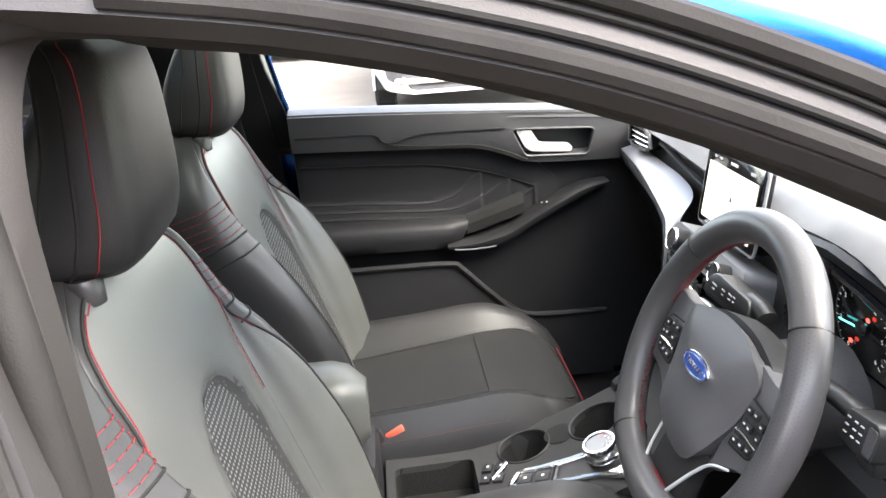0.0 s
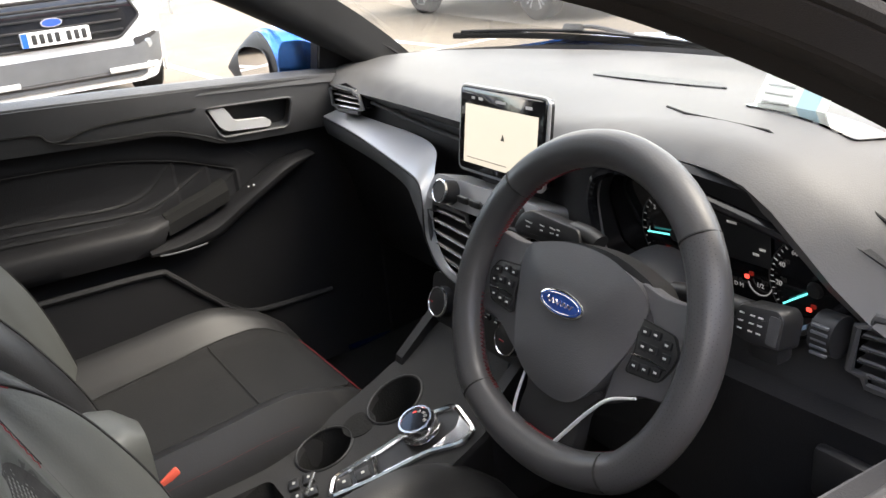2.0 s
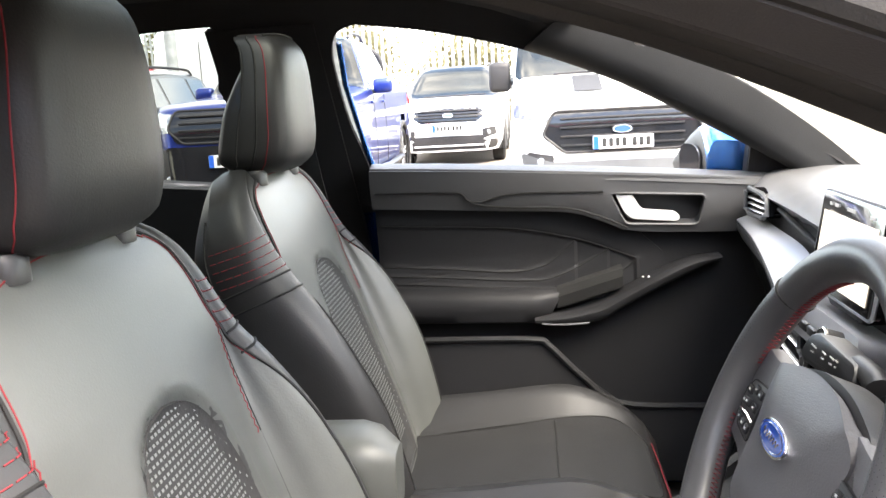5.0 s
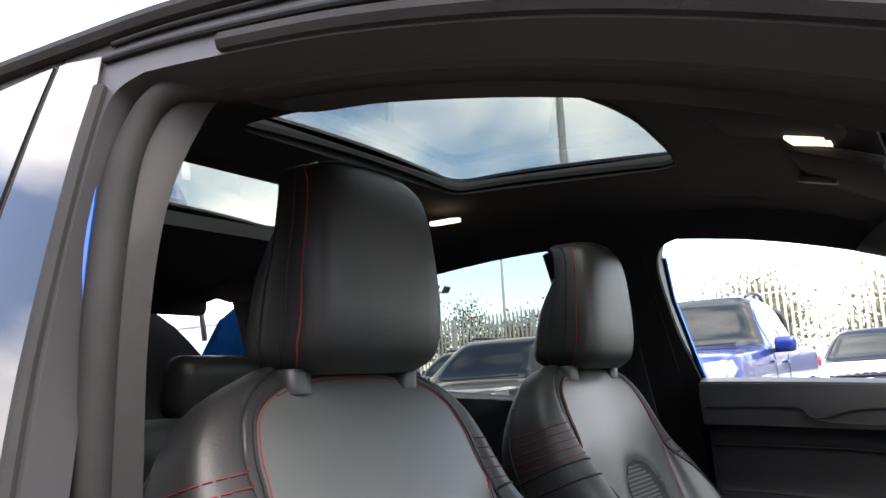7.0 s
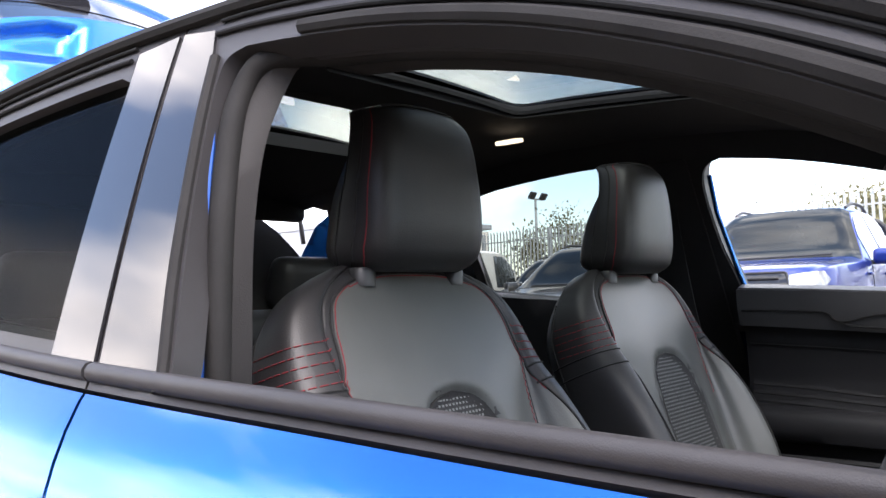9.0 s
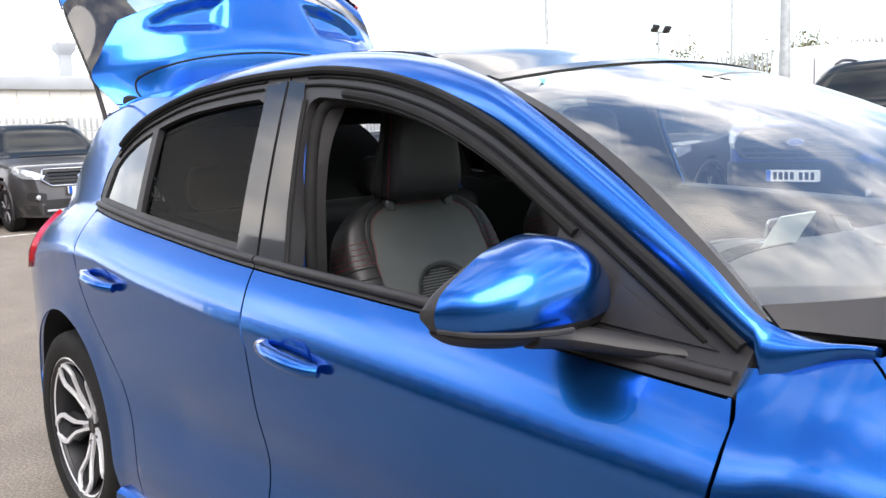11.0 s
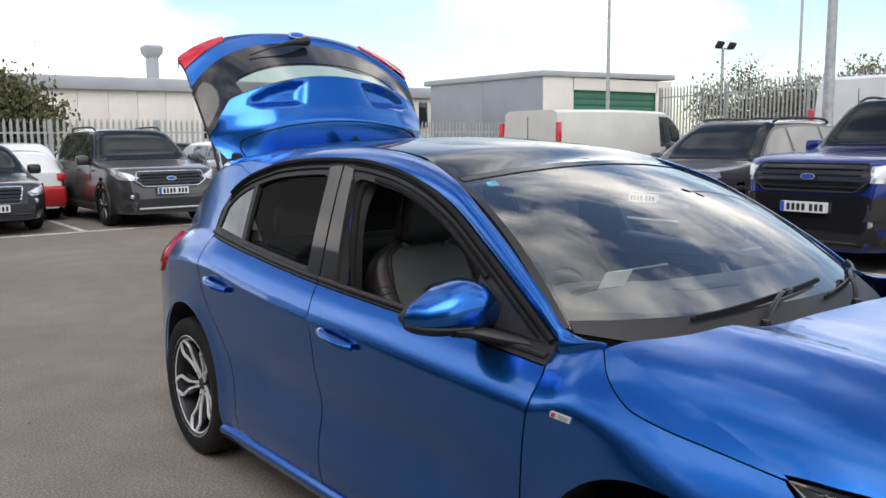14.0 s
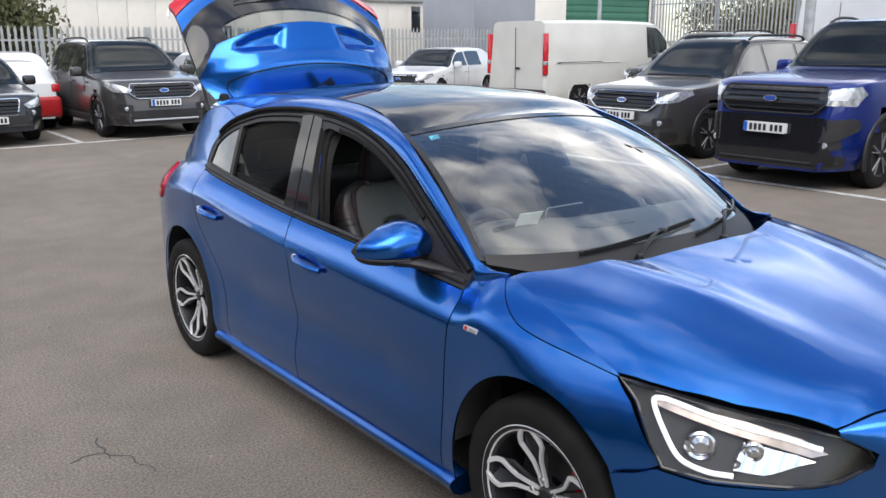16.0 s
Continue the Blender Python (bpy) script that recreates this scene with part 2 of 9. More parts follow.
def loft(rings, closed=True, caps=True, wrap=False):
    """A skin over rings of points (all of one length). closed: each ring is a loop. wrap: the last ring joins the first."""
    bm = bmesh.new()
    V = [[bm.verts.new(p) for p in r] for r in rings]
    k = len(V[0])
    n = len(V)
    for i in range(n if wrap else n - 1):
        for j in range(k if closed else k - 1):
            q = (V[i][j], V[i][(j + 1) % k], V[(i + 1) % n][(j + 1) % k], V[(i + 1) % n][j])
            try:
                bm.faces.new(q)
            except ValueError:
                pass
    if caps and closed and not wrap:
        for r in (V[0], V[-1]):
            try:
                bm.faces.new(r)
            except ValueError:
                pass
    bmesh.ops.recalc_face_normals(bm, faces=bm.faces[:])
    return bm


def tube(path, r, n=8, closed=False, flat=1.0, caps=True):
    """A round (or flattened) bar along a path. r: a radius or a function of 0..1."""
    P = [Vector(p) for p in path]
    rings = []
    ref = None
    for i, p in enumerate(P):
        a = P[i - 1] if i or closed else P[0]
        b = P[(i + 1) % len(P)] if closed or i < len(P) - 1 else P[-1]
        d = (b - a).normalized()
        if ref is None:
            ref = Vector((0, 0, 1)) if abs(d.z) < 0.9 else Vector((1, 0, 0))
        u = (ref - d * ref.dot(d)).normalized()
        ref = u
        w = d.cross(u)
        rr = r(i / max(1, len(P) - 1)) if callable(r) else r
        rings.append([p + u * math.cos(t) * rr * flat + w * math.sin(t) * rr
                      for t in [2 * math.pi * j / n for j in range(n)]])
    return loft(rings, True, caps, closed)


def lathe(profile, n=48, axis="x"):
    """Turns a profile of (radius, along) round an axis."""
    rings = []
    for j in range(n):
        t = 2 * math.pi * j / n
        c, s = math.cos(t), math.sin(t)
        if axis == "x":
            rings.append([Vector((h, r * c, r * s)) for r, h in profile])
        elif axis == "y":
            rings.append([Vector((r * c, h, r * s)) for r, h in profile])
        else:
            rings.append([Vector((r * c, r * s, h)) for r, h in profile])
    bm = loft(rings, False, False, True)
    bmesh.ops.remove_doubles(bm, verts=bm.verts[:], dist=1e-5)
    bmesh.ops.recalc_face_normals(bm, faces=bm.faces[:])
    return bm


def block(size, at=(0, 0, 0), bevel=0.0, rot=(0, 0, 0), seg=2):
    bm = bmesh.new()
    bmesh.ops.create_cube(bm, size=1)
    bmesh.ops.scale(bm, vec=size, verts=bm.verts[:])
    if bevel:
        bmesh.ops.bevel(bm, geom=bm.edges[:], offset=bevel, segments=seg, profile=0.5, affect="EDGES")
    bm.transform(pose(*at, *rot))
    return bm


def prism(outline, m, depth, bevel=0.0):
    """A 2D outline made thick along local z (from 0 to -depth) and placed by the matrix m."""
    bm = bmesh.new()
    a = [bm.verts.new((p[0], p[1], 0)) for p in outline]
    b = [bm.verts.new((p[0], p[1], -depth)) for p in outline]
    f = bm.faces.new(a)
    bm.faces.new(b[::-1])
    k = len(a)
    for i in range(k):
        bm.faces.new((a[(i + 1) % k], a[i], b[i], b[(i + 1) % k]))
    bmesh.ops.recalc_face_normals(bm, faces=bm.faces[:])
    if bevel:
        bmesh.ops.bevel(bm, geom=list(f.edges), offset=bevel, segments=2, profile=0.5, affect="EDGES")
    bm.transform(m)
    return bm


def axes(at, x, y):
    """A matrix with local x and y along given directions."""
    X = Vector(x).normalized()
    Y = Vector(y)
    Y = (Y - X * Y.dot(X)).normalized()
    Z = X.cross(Y)
    m = Matrix((X, Y, Z)).transposed().to_4x4()
    m.translation = Vector(at)
    return m


def mirrored(bm):
    b = bm.copy()
    b.transform(Matrix.Scale(-1, 4, (1, 0, 0)))
    bmesh.ops.reverse_faces(b, faces=b.faces[:])
    return b


def merge(*bms):
    out = bmesh.new()
    for b in bms:
        me = bpy.data.meshes.new("tmp")
        b.to_mesh(me)
        out.from_mesh(me)
        b.free()
        bpy.data.meshes.remove(me)
    return out


def mesh(name, bm, mat, sharp=38):
    bm.normal_update()
    for f in bm.faces:
        f.smooth = True
    lim = radians(sharp)
    for e in bm.edges:
        if len(e.link_faces) == 2 and e.calc_face_angle(0) > lim:
            e.smooth = False
    me = bpy.data.meshes.new(name)
    bm.to_mesh(me)
    bm.free()
    me.materials.append(mat)
    return me


def part(name, bm, mat, parent, label="", sharp=38):
    ob = new(name, mesh(name, bm, mat, sharp))
    ob.parent = parent
    if label:
        ob["label"] = label
    return ob


def thing(name, label, category, at=None, group="", kind=""):
    e = new(name)
    e.empty_display_size = 0.2
    if at is not None:
        e.matrix_world = at
    return tagged(e, label, category, group, kind)


def single(name, bm, mat, label, category, group="", kind="", sharp=38):
    ob = new(name, mesh(name, bm, mat, sharp))
    return tagged(ob, label, category, group, kind)


# ---------------------------------------------------------------- the blue hatchback: its skin
# y runs to the car's nose, x to its right, the wheels stand at y = 1.35 and -1.35
S_W = curve((-2.12, 0.66), (-2.0, 0.76), (-1.8, 0.835), (-1.55, 0.885), (-1.2, 0.905), (-0.6, 0.905), (0.2, 0.905),
            (0.9, 0.908), (1.3, 0.912), (1.55, 0.9), (1.8, 0.85), (2.0, 0.76), (2.15, 0.62))
S_XT = curve((-2.1, 0.56), (-1.9, 0.66), (-1.7, 0.715), (-1.4, 0.772), (-1.13, 0.798), (-0.7, 0.81), (-0.2, 0.812), (0.3, 0.812),
             (0.7, 0.806), (0.93, 0.79), (1.08, 0.757), (1.3, 0.79), (1.62, 0.82), (1.8, 0.79), (2.0, 0.70), (2.15, 0.56))
S_ZT = curve((-2.1, 0.93), (-1.9, 0.97), (-1.7, 1.005), (-1.4, 1.03), (-1.13, 1.025), (-0.7, 0.975), (-0.23, 0.935), (0.2, 0.914),
             (0.6, 0.895), (0.93, 0.888), (1.08, 0.93), (1.3, 0.885), (1.62, 0.778), (1.8, 0.72), (2.0, 0.655), (2.15, 0.62))


def body_x(y, z):
    """Half width of the car at a place along it and a height."""
    w, xt, zt = S_W(y), S_XT(y), S_ZT(y)
    if z > zt:
        return xt - 0.34 * (z - zt) - 0.16 * (z - zt) ** 2
    dz = zt - z
    h = 0.19
    x = w - (w - xt) * max(0.0, 1 - dz / h) ** 2
    # the shoulder line with its tuck, a crease below the handles, a hollow over the sill
    k = max(0.0, min(1.0, (dz - 0.118) / 0.055))
    x -= 0.013 * k * k * (3 - 2 * k) * max(0.0, min(1.0, (y + 1.75) / 0.4)) * max(0.0, min(1.0, (1.5 - y) / 0.5))
    x -= 0.024 * math.exp(-((z - 0.50) / 0.10) ** 2) * max(0.0, min(1.0, (0.95 - abs(y)) / 0.4))
    x -= 0.016 * max(0, (0.30 - z) / 0.1) ** 1.5 if z < 0.30 else 0
    for ay in (1.35, -1.35):
        r = math.hypot(y - ay, z - 0.33)
        x += 0.010 * math.exp(-((r - 0.36) / 0.05) ** 2)
    return x


def on_side(off=0.0, sgn=1):
    def fn(y, z):
        e = 0.01
        x = body_x(y, z)
        n = Vector((1, -(body_x(y + e, z) - body_x(y - e, z)) / (2 * e), -(body_x(y, z + e) - body_x(y, z - e)) / (2 * e))).normalized()
        p = Vector((x, y, z)) + n * off
        return Vector((p.x * sgn, p.y, p.z))
    return fn


ROOF_Z = curve((0.36, 1.362), (0.15, 1.405), (-0.1, 1.435), (-0.4, 1.452), (-0.8, 1.447), (-1.2, 1.418), (-1.5, 1.378), (-1.7, 1.34))
ROOF_K = curve((0.36, 0.10), (0.0, 0.105), (-0.5, 0.12), (-1.5, 0.12))


def roof(x, y):
    z = ROOF_Z(y) - ROOF_K(y) * x * x - 0.25 * max(0, abs(x) - 0.5) ** 2
    # the front edge runs down into the top of the windscreen
    s = min(1.0, abs(x) / 0.60)
    w = max(0.0, min(1.0, (y - 0.07) / (0.29 - 0.075 * s * s)))
    return Vector((x, y, z + (1.360 - 0.048 * s * s - z) * w * w))


DLO_TOP = curve((0.955, 0.885), (0.8, 0.985), (0.6, 1.10), (0.4, 1.205), (0.2, 1.278), (0.0, 1.322), (-0.2, 1.343), (-0.4, 1.346),
                (-0.7, 1.33), (-0.95, 1.278), (-1.08, 1.222), (-1.155, 1.15), (-1.185, 1.075))
DLO_BOT = curve((0.955, 0.882), (0.6, 0.905), (0.2, 0.924), (-0.23, 0.945), (-0.7, 0.985), (-1.18, 1.038))


focus = thing("hatchback_car", "bright blue metallic five-door hatchback with raised tailgate on the tarmac", "car")


def arch(cy, r, a0, a1, n=26):
    return [(cy + r * math.cos(a0 + (a1 - a0) * i / n), 0.335 + r * math.sin(a0 + (a1 - a0) * i / n)) for i in range(n + 1)]


GAP = 0.003
SILL = 0.205
front_arch = arch(1.35, 0.365, math.pi, 0)
rear_arch = arch(-1.35, 0.365, math.pi, 0)


def line(f, y0, y1, n=16, dz=0.0):
    return [(y0 + (y1 - y0) * i / n, f(y0 + (y1 - y0) * i / n) + dz) for i in range(n + 1)]


# door edges (y as a function of z)
A_EDGE = curve((0.2, 0.905), (0.488, 0.922), (0.65, 0.932), (0.768, 0.946), (0.83, 0.95), (0.872, 0.935), (0.9, 0.92))
B_EDGE = curve((0.2, -0.125), (0.5, -0.132), (0.685, -0.148), (0.8, -0.175), (0.92, -0.225))
C_EDGE = curve((0.2, -0.82), (0.4, -0.835), (0.55, -0.89), (0.65, -1.0), (0.753, -1.11), (0.85, -1.165), (1.04, -1.19))


def edge(f, z0, z1, dy=0.0, n=14):
    return [(f(z0 + (z1 - z0) * i / n) + dy, z0 + (z1 - z0) * i / n) for i in range(n + 1)]


# the bonnet wraps over the wing down to this line
SHUT = curve((1.074, 0.934), (1.10, 0.918), (1.132, 0.894), (1.165, 0.873), (1.198, 0.855), (1.249, 0.833), (1.343, 0.815), (1.45, 0.80), (1.615, 0.776))

fender_o = (edge(A_EDGE, 0.205, 0.895, GAP) + line(S_ZT, 0.99, 1.07, 4) + line(SHUT, 1.076, 1.608, 30, -GAP)
            + [(1.613, 0.768), (1.668, 0.725), (1.74, 0.635), (1.782, 0.592), (1.74, 0.562), (1.70, 0.55), (1.668, 0.54)]
            + [p for p in reversed(front_arch) if p[1] < 0.335 or p[0] < 1.35 or p[1] > 0.53][0:] + [(0.985, 0.205)])
door_f_o = edge(A_EDGE, SILL, 0.885, -GAP) + [(y, z) for y, z in reversed(line(DLO_BOT, -0.225 + GAP, 0.93, 22, -0.022))] + \
    [(y, z) for y, z in reversed(edge(B_EDGE, SILL, 0.915, GAP))]
door_r_o = edge(B_EDGE, SILL, 0.915, -GAP) + [(y, z) for y, z in reversed(line(DLO_BOT, -1.18, -0.225 - GAP, 22, -0.022))] + \
    [(y, z) for y, z in reversed(edge(C_EDGE, SILL, 1.01, GAP))]
quarter_o = (edge(C_EDGE, 0.205, 1.035, -GAP) + [(-1.207, 1.06), (-1.195, 1.13), (-1.125, 1.228), (-0.98, 1.302), (-0.85, 1.342)]
             + [(-1.05, 1.352), (-1.25, 1.335), (-1.42, 1.30), (-1.50, 1.26), (-1.58, 1.18), (-1.68, 1.06), (-1.73, 0.985)]
             + [(-1.70, 0.93), (-1.66, 0.88), (-1.68, 0.82), (-1.80, 0.74), (-1.83, 0.60), (-1.80, 0.50), (-1.735, 0.42), (-1.71, 0.36)]
             + rear_arch + [(-0.985, 0.205)])


def side_pair(name, outline, mat, parent, depth=0.004, off=0.0, step=0.024, holes=(), label="", both=True):
    out = []
    for s in ((1, -1) if both else (1,)):
        bm = skin(sheet(outline, on_side(off, s), step, holes, (s, 0, 0)), depth)
        out.append(part(name, bm, mat, parent, label))
    return out


side_pair("front_fender", fender_o, M_BLUE, focus)
fdoor = side_pair("front_door", door_f_o, M_BLUE, focus)
rdoor = side_pair("rear_door", door_r_o, M_BLUE, focus)
side_pair("rear_quarter_panel", quarter_o, M_BLUE, focus)


# roof rail and pillar skin from the windscreen's foot to the tailgate
def rail_low(t):
    y = 1.0 - 2.35 * t
    if y > 0.955:
        return Vector((body_x(y, S_ZT(y) - 0.003), y, S_ZT(y) - 0.003))
    z = DLO_TOP(max(y, -1.0)) + 0.028 if y > -1.0 else None
    if z is None:
        z = curve((-1.36, 1.318), (-1.2, 1.335), (-1.0, DLO_TOP(-1.0) + 0.028))(y)
        z = max(z, DLO_TOP(-1.0) + 0.028)
    return Vector((body_x(y, z) + 0.004, y, z))


RAIL_UP = spline([(0.742, 1.085, 0.936), (0.752, 1.01, 0.938), (0.758, 0.945, 0.957), (0.742, 0.865, 1.016), (0.725, 0.78, 1.072), (0.70, 0.672, 1.138), (0.67, 0.53, 1.217), (0.638, 0.40, 1.283), (0.608, 0.29, 1.322),
                  (0.57, 0.12, 1.368), (0.545, -0.1, 1.4), (0.535, -0.4, 1.417), (0.53, -0.8, 1.41), (0.53, -1.1, 1.39), (0.54, -1.40, 1.357)], n=6)
rings = []
for i, up in enumerate(RAIL_UP):
    lo = rail_low((1.0 - up.y) / 2.35)
    lo.y = up.y
    mid = Vector((max(lo.x, up.x) * 0.5 + min(lo.x, up.x) * 0.5 + 0.02, up.y, max(up.z, lo.z) * 0.55 + 0.45 * lo.z + 0.02))
    rings.append([((1 - s) ** 2) * lo + 2 * s * (1 - s) * mid + s * s * up for s in [k / 8 for k in range(9)]])
rail = loft(rings, False)
rail.normal_update()
if sum((f.normal for f in rail.faces), Vector()).x < 0:
    bmesh.ops.reverse_faces(rail, faces=rail.faces[:])
part("roof_rail", skin(mirrored(rail), 0.01), M_BLUE, focus)
part("roof_rail", skin(rail, 0.01), M_BLUE, focus)


# roof: black glass in front, painted behind
ROOF_X = curve(*[(p.y, p.x) for p in RAIL_UP if p.y < 0.292])


def roof_piece(y0, y1, mat, name, drop=0.0, step=0.05, hole=None, curved=0.0):
    n = 14
    ys = [y0 + (y1 - y0) * i / n for i in range(n + 1)]
    xs = lambda y: ROOF_X(min(max(y, -1.4), 0.29)) - 0.004
    o = [(xs(y), y) for y in ys] + [(xs(y1) * (1 - 2 * i / 12), y1 + curved * (1 - (1 - 2 * i / 12) ** 2)) for i in range(1, 12)]
    o += [(-xs(y), y) for y in reversed(ys)] + [(-xs(y0) * (1 - 2 * i / 12), y0 + (0.076 if y0 > 0 else 0) * (1 - (1 - 2 * i / 12) ** 2)) for i in range(1, 12)]
    fn = lambda x, y: roof(x, y) - Vector((0, 0, drop))
    return part(name, skin(sheet(o, fn, step, hole if hole else (), (0, 0, 1)), 0.006), mat, focus)


# the opening light of the roof
SUNROOF = rounded([(0.33, -0.10), (0.30, -0.03), (0.22, 0.02), (0.10, 0.048), (0.0, 0.055), (-0.10, 0.048), (-0.22, 0.04), (-0.33, 0.02), (-0.33, -0.45), (0.33, -0.45)], 0.05)
REARLIGHT = rounded([(0.36, -0.60), (-0.36, -0.60), (-0.36, -0.975), (0.36, -0.975)], 0.05)
roof_piece(0.28, -1.03, M_GLOSS, "roof_panel", 0.0, 0.05, [SUNROOF, REARLIGHT])
part("rear_roof_glass", skin(sheet([(x * 0.992, (y + 0.787) * 0.992 - 0.787) for x, y in REARLIGHT], roof, 0.06, (), (0, 0, 1)), 0.004), M_ROOFGLASS, focus)
part("sunroof_glass", skin(sheet([(x * 0.992, (y + 0.175) * 0.992 - 0.175) for x, y in SUNROOF], roof, 0.06, (), (0, 0, 1)), 0.004), M_ROOFGLASS, focus)
roof_piece(-1.034, -1.47, M_BLUE, "rear_roof_panel", 0.0)

# windscreen: a bowed sheet between cowl and roof
WS_TOP = lambda s: Vector((0.60 * s, 0.36 - 0.075 * s * s, 1.358 - 0.048 * s * s))
WS_BOT = lambda s: Vector((0.752 * s, 1.20 - 0.285 * s * s * (0.55 + 0.45 * s * s), 0.955 - 0.008 * s * s))


def screen(s, t):
    p = WS_BOT(s).lerp(WS_TOP(s), t)
    return p + Vector((0, 0.35, 0.85)).normalized() * (0.05 * t * (1 - t) * 4 * (0.86 + 0.14 * (1 - s * s)))


part("windscreen", sheet([(-1, 0), (1, 0), (1, 1), (-1, 1)], screen, 0.08, (), (0, 0.5, 1)), M_SCREENGLASS, focus)
for s0, s1 in ((-1.0, -0.972), (0.972, 1.0)):
    part("windscreen_edge", skin(sheet([(s0, 0), (s1, 0), (s1, 1), (s0, 1)], lambda s, t: screen(s, t) + Vector((0, 0.001, 0.003)), 0.05, (), (0, 0.5, 1)), 0.006), M_TRIM, focus)
part("windscreen_band", skin(sheet([(-0.96, 0.955), (0.96, 0.955), (0.96, 1.0), (-0.96, 1.0)], lambda s, t: screen(s, t) + Vector((0, 0.001, 0.003)), 0.06, (), (0, 0.5, 1)), 0.004), M_GLOSS, focus)
part("cowl_panel", skin(sheet([(-0.965 + 1.93 * i / 24, -0.02 - 0.14 * (1 - (1 - i / 12) ** 2)) for i in range(25)] + [(0.965, 0.03), (-0.965, 0.03)], lambda s, t: screen(s, t) + Vector((0, 0.0, 0.003)), 0.05, (), (0, 0.5, 1)), 0.01), M_TRIM, focus)

# bonnet
HOOD_C = curve((1.05, 0.972), (1.2, 0.968), (1.5, 0.94), (1.75, 0.888), (1.95, 0.838), (2.1, 0.803), (2.22, 0.77))


def hood(x, y):
    xe, ze = S_XT(min(y, 2.1)), S_ZT(min(y, 2.1))
    u = min(1.0, abs(x) / max(xe, 0.05))
    z = HOOD_C(y) + (ze - HOOD_C(y)) * (0.22 * u ** 2 + 0.33 * u ** 4 + 0.45 * u ** 9)
    ridge = 0.50 - 0.20 * (y - 1.1)
    z += 0.014 * math.exp(-((abs(x) - ridge) / 0.075) ** 2) * max(0.0, min(1.0, (2.1 - y) / 0.5)) - 0.006 * math.exp(-((abs(x) - ridge + 0.16) / 0.10) ** 2)
    return Vector((x, y, z))


hood_side = [(S_XT(y), y) for y in [1.09 + 0.51 * i / 16 for i in range(17)]] + [(0.79, 1.69), (0.76, 1.76), (0.69, 1.89), (0.61, 2.0), (0.55, 2.085), (0.42, 2.148)]
back = [(0.752 * s, 1.287 - 0.215 * s * s * (0.25 + 0.75 * s * s)) for s in [0.95 - 1.9 * i / 20 for i in range(21)]]
hood_o = hood_side + [(0.3, 2.18), (0.15, 2.206), (0.0, 2.215), (-0.15, 2.206), (-0.3, 2.18)] + [(-x, y) for x, y in reversed(hood_side)] + [(-x, y) for x, y in back]
flank = line(S_ZT, 1.08, 1.60, 24) + [(1.612, 0.778)] + line(SHUT, 1.60, 1.08, 30)
bonnet = merge(skin(sheet(hood_o, hood, 0.035, (), (0, 0, 1)), 0.005), *[skin(sheet(flank, on_side(0, s), 0.02, (), (s, 0, 0)), 0.005) for s in (1, -1)])
part("bonnet", bonnet, M_BLUE, focus, "long sculpted bonnet")
rings = []
for i in range(25):
    x = -0.55 + 1.10 * i / 24
    f = 1 - 0.9 * max(0.0, abs(x) - 0.42) / 0.13
    e = hood(x, 2.215 - 0.38 * x * x if abs(x) < 0.42 else 2.148 - 0.485 * (abs(x) - 0.42)) + Vector((0, 0.005, -0.004))
    rings.append([e + Vector((0, a * f, b * f)) for a, b in ((0, -0.02), (0, 0), (0.03, -0.008), (0.055, -0.03), (0.07, -0.075), (0.075, -0.14))])
nose_bm = loft(rings, False)
part("nose_panel", nose_bm, M_BLUE, focus)

# ---------------------------------------------------------------- the hatchback: windows, lamps, wheels
OPEN_F = [(y, DLO_BOT(y) - 0.012) for y in [-0.092 + 0.697 * i / 20 for i in range(21)]] + \
    [(y, DLO_TOP(y) - 0.040) for y in [0.605 - 0.76 * i / 24 for i in range(25)]] + [tuple(p) for p in spline([(-0.155, DLO_TOP(-0.155) - 0.04), (-0.180, 1.292), (-0.186, 1.272), (-0.176, 1.225), (-0.150, 1.13), (-0.122, 1.04), (-0.094, 0.95)], n=5)][1:]
OPEN_R = [(y, DLO_BOT(y) + 0.022) for y in [-1.155 + 0.835 * i / 24 for i in range(25)]] + [(-0.335, 1.10), (-0.365, 1.25), (-0.385, 1.30)] + \
    [(y, DLO_TOP(y) - 0.036) for y in [-0.41 - 0.72 * i / 24 for i in range(25)]]


OPEN_L = [(y, DLO_BOT(y) + 0.006) for y in [-0.088 + 0.783 * i / 20 for i in range(21)]] + \
    [(y, DLO_TOP(y) - 0.012) for y in [0.695 - 0.79 * i / 24 for i in range(25)]] + [tuple(p) for p in spline([(-0.095, DLO_TOP(-0.095) - 0.012), (-0.128, 1.312), (-0.146, 1.285), (-0.149, 1.235), (-0.136, 1.13), (-0.113, 1.05), (-0.092, 0.96)], n=5)][1:]
OPEN_RL = [(y, DLO_BOT(y) + 0.022) for y in [-1.155 + 0.835 * i / 24 for i in range(25)]] + [(-0.335, 1.10), (-0.355, 1.25), (-0.365, 1.315)] + \
    [(y, DLO_TOP(y) - 0.010) for y in [-0.39 - 0.74 * i / 24 for i in range(25)]]


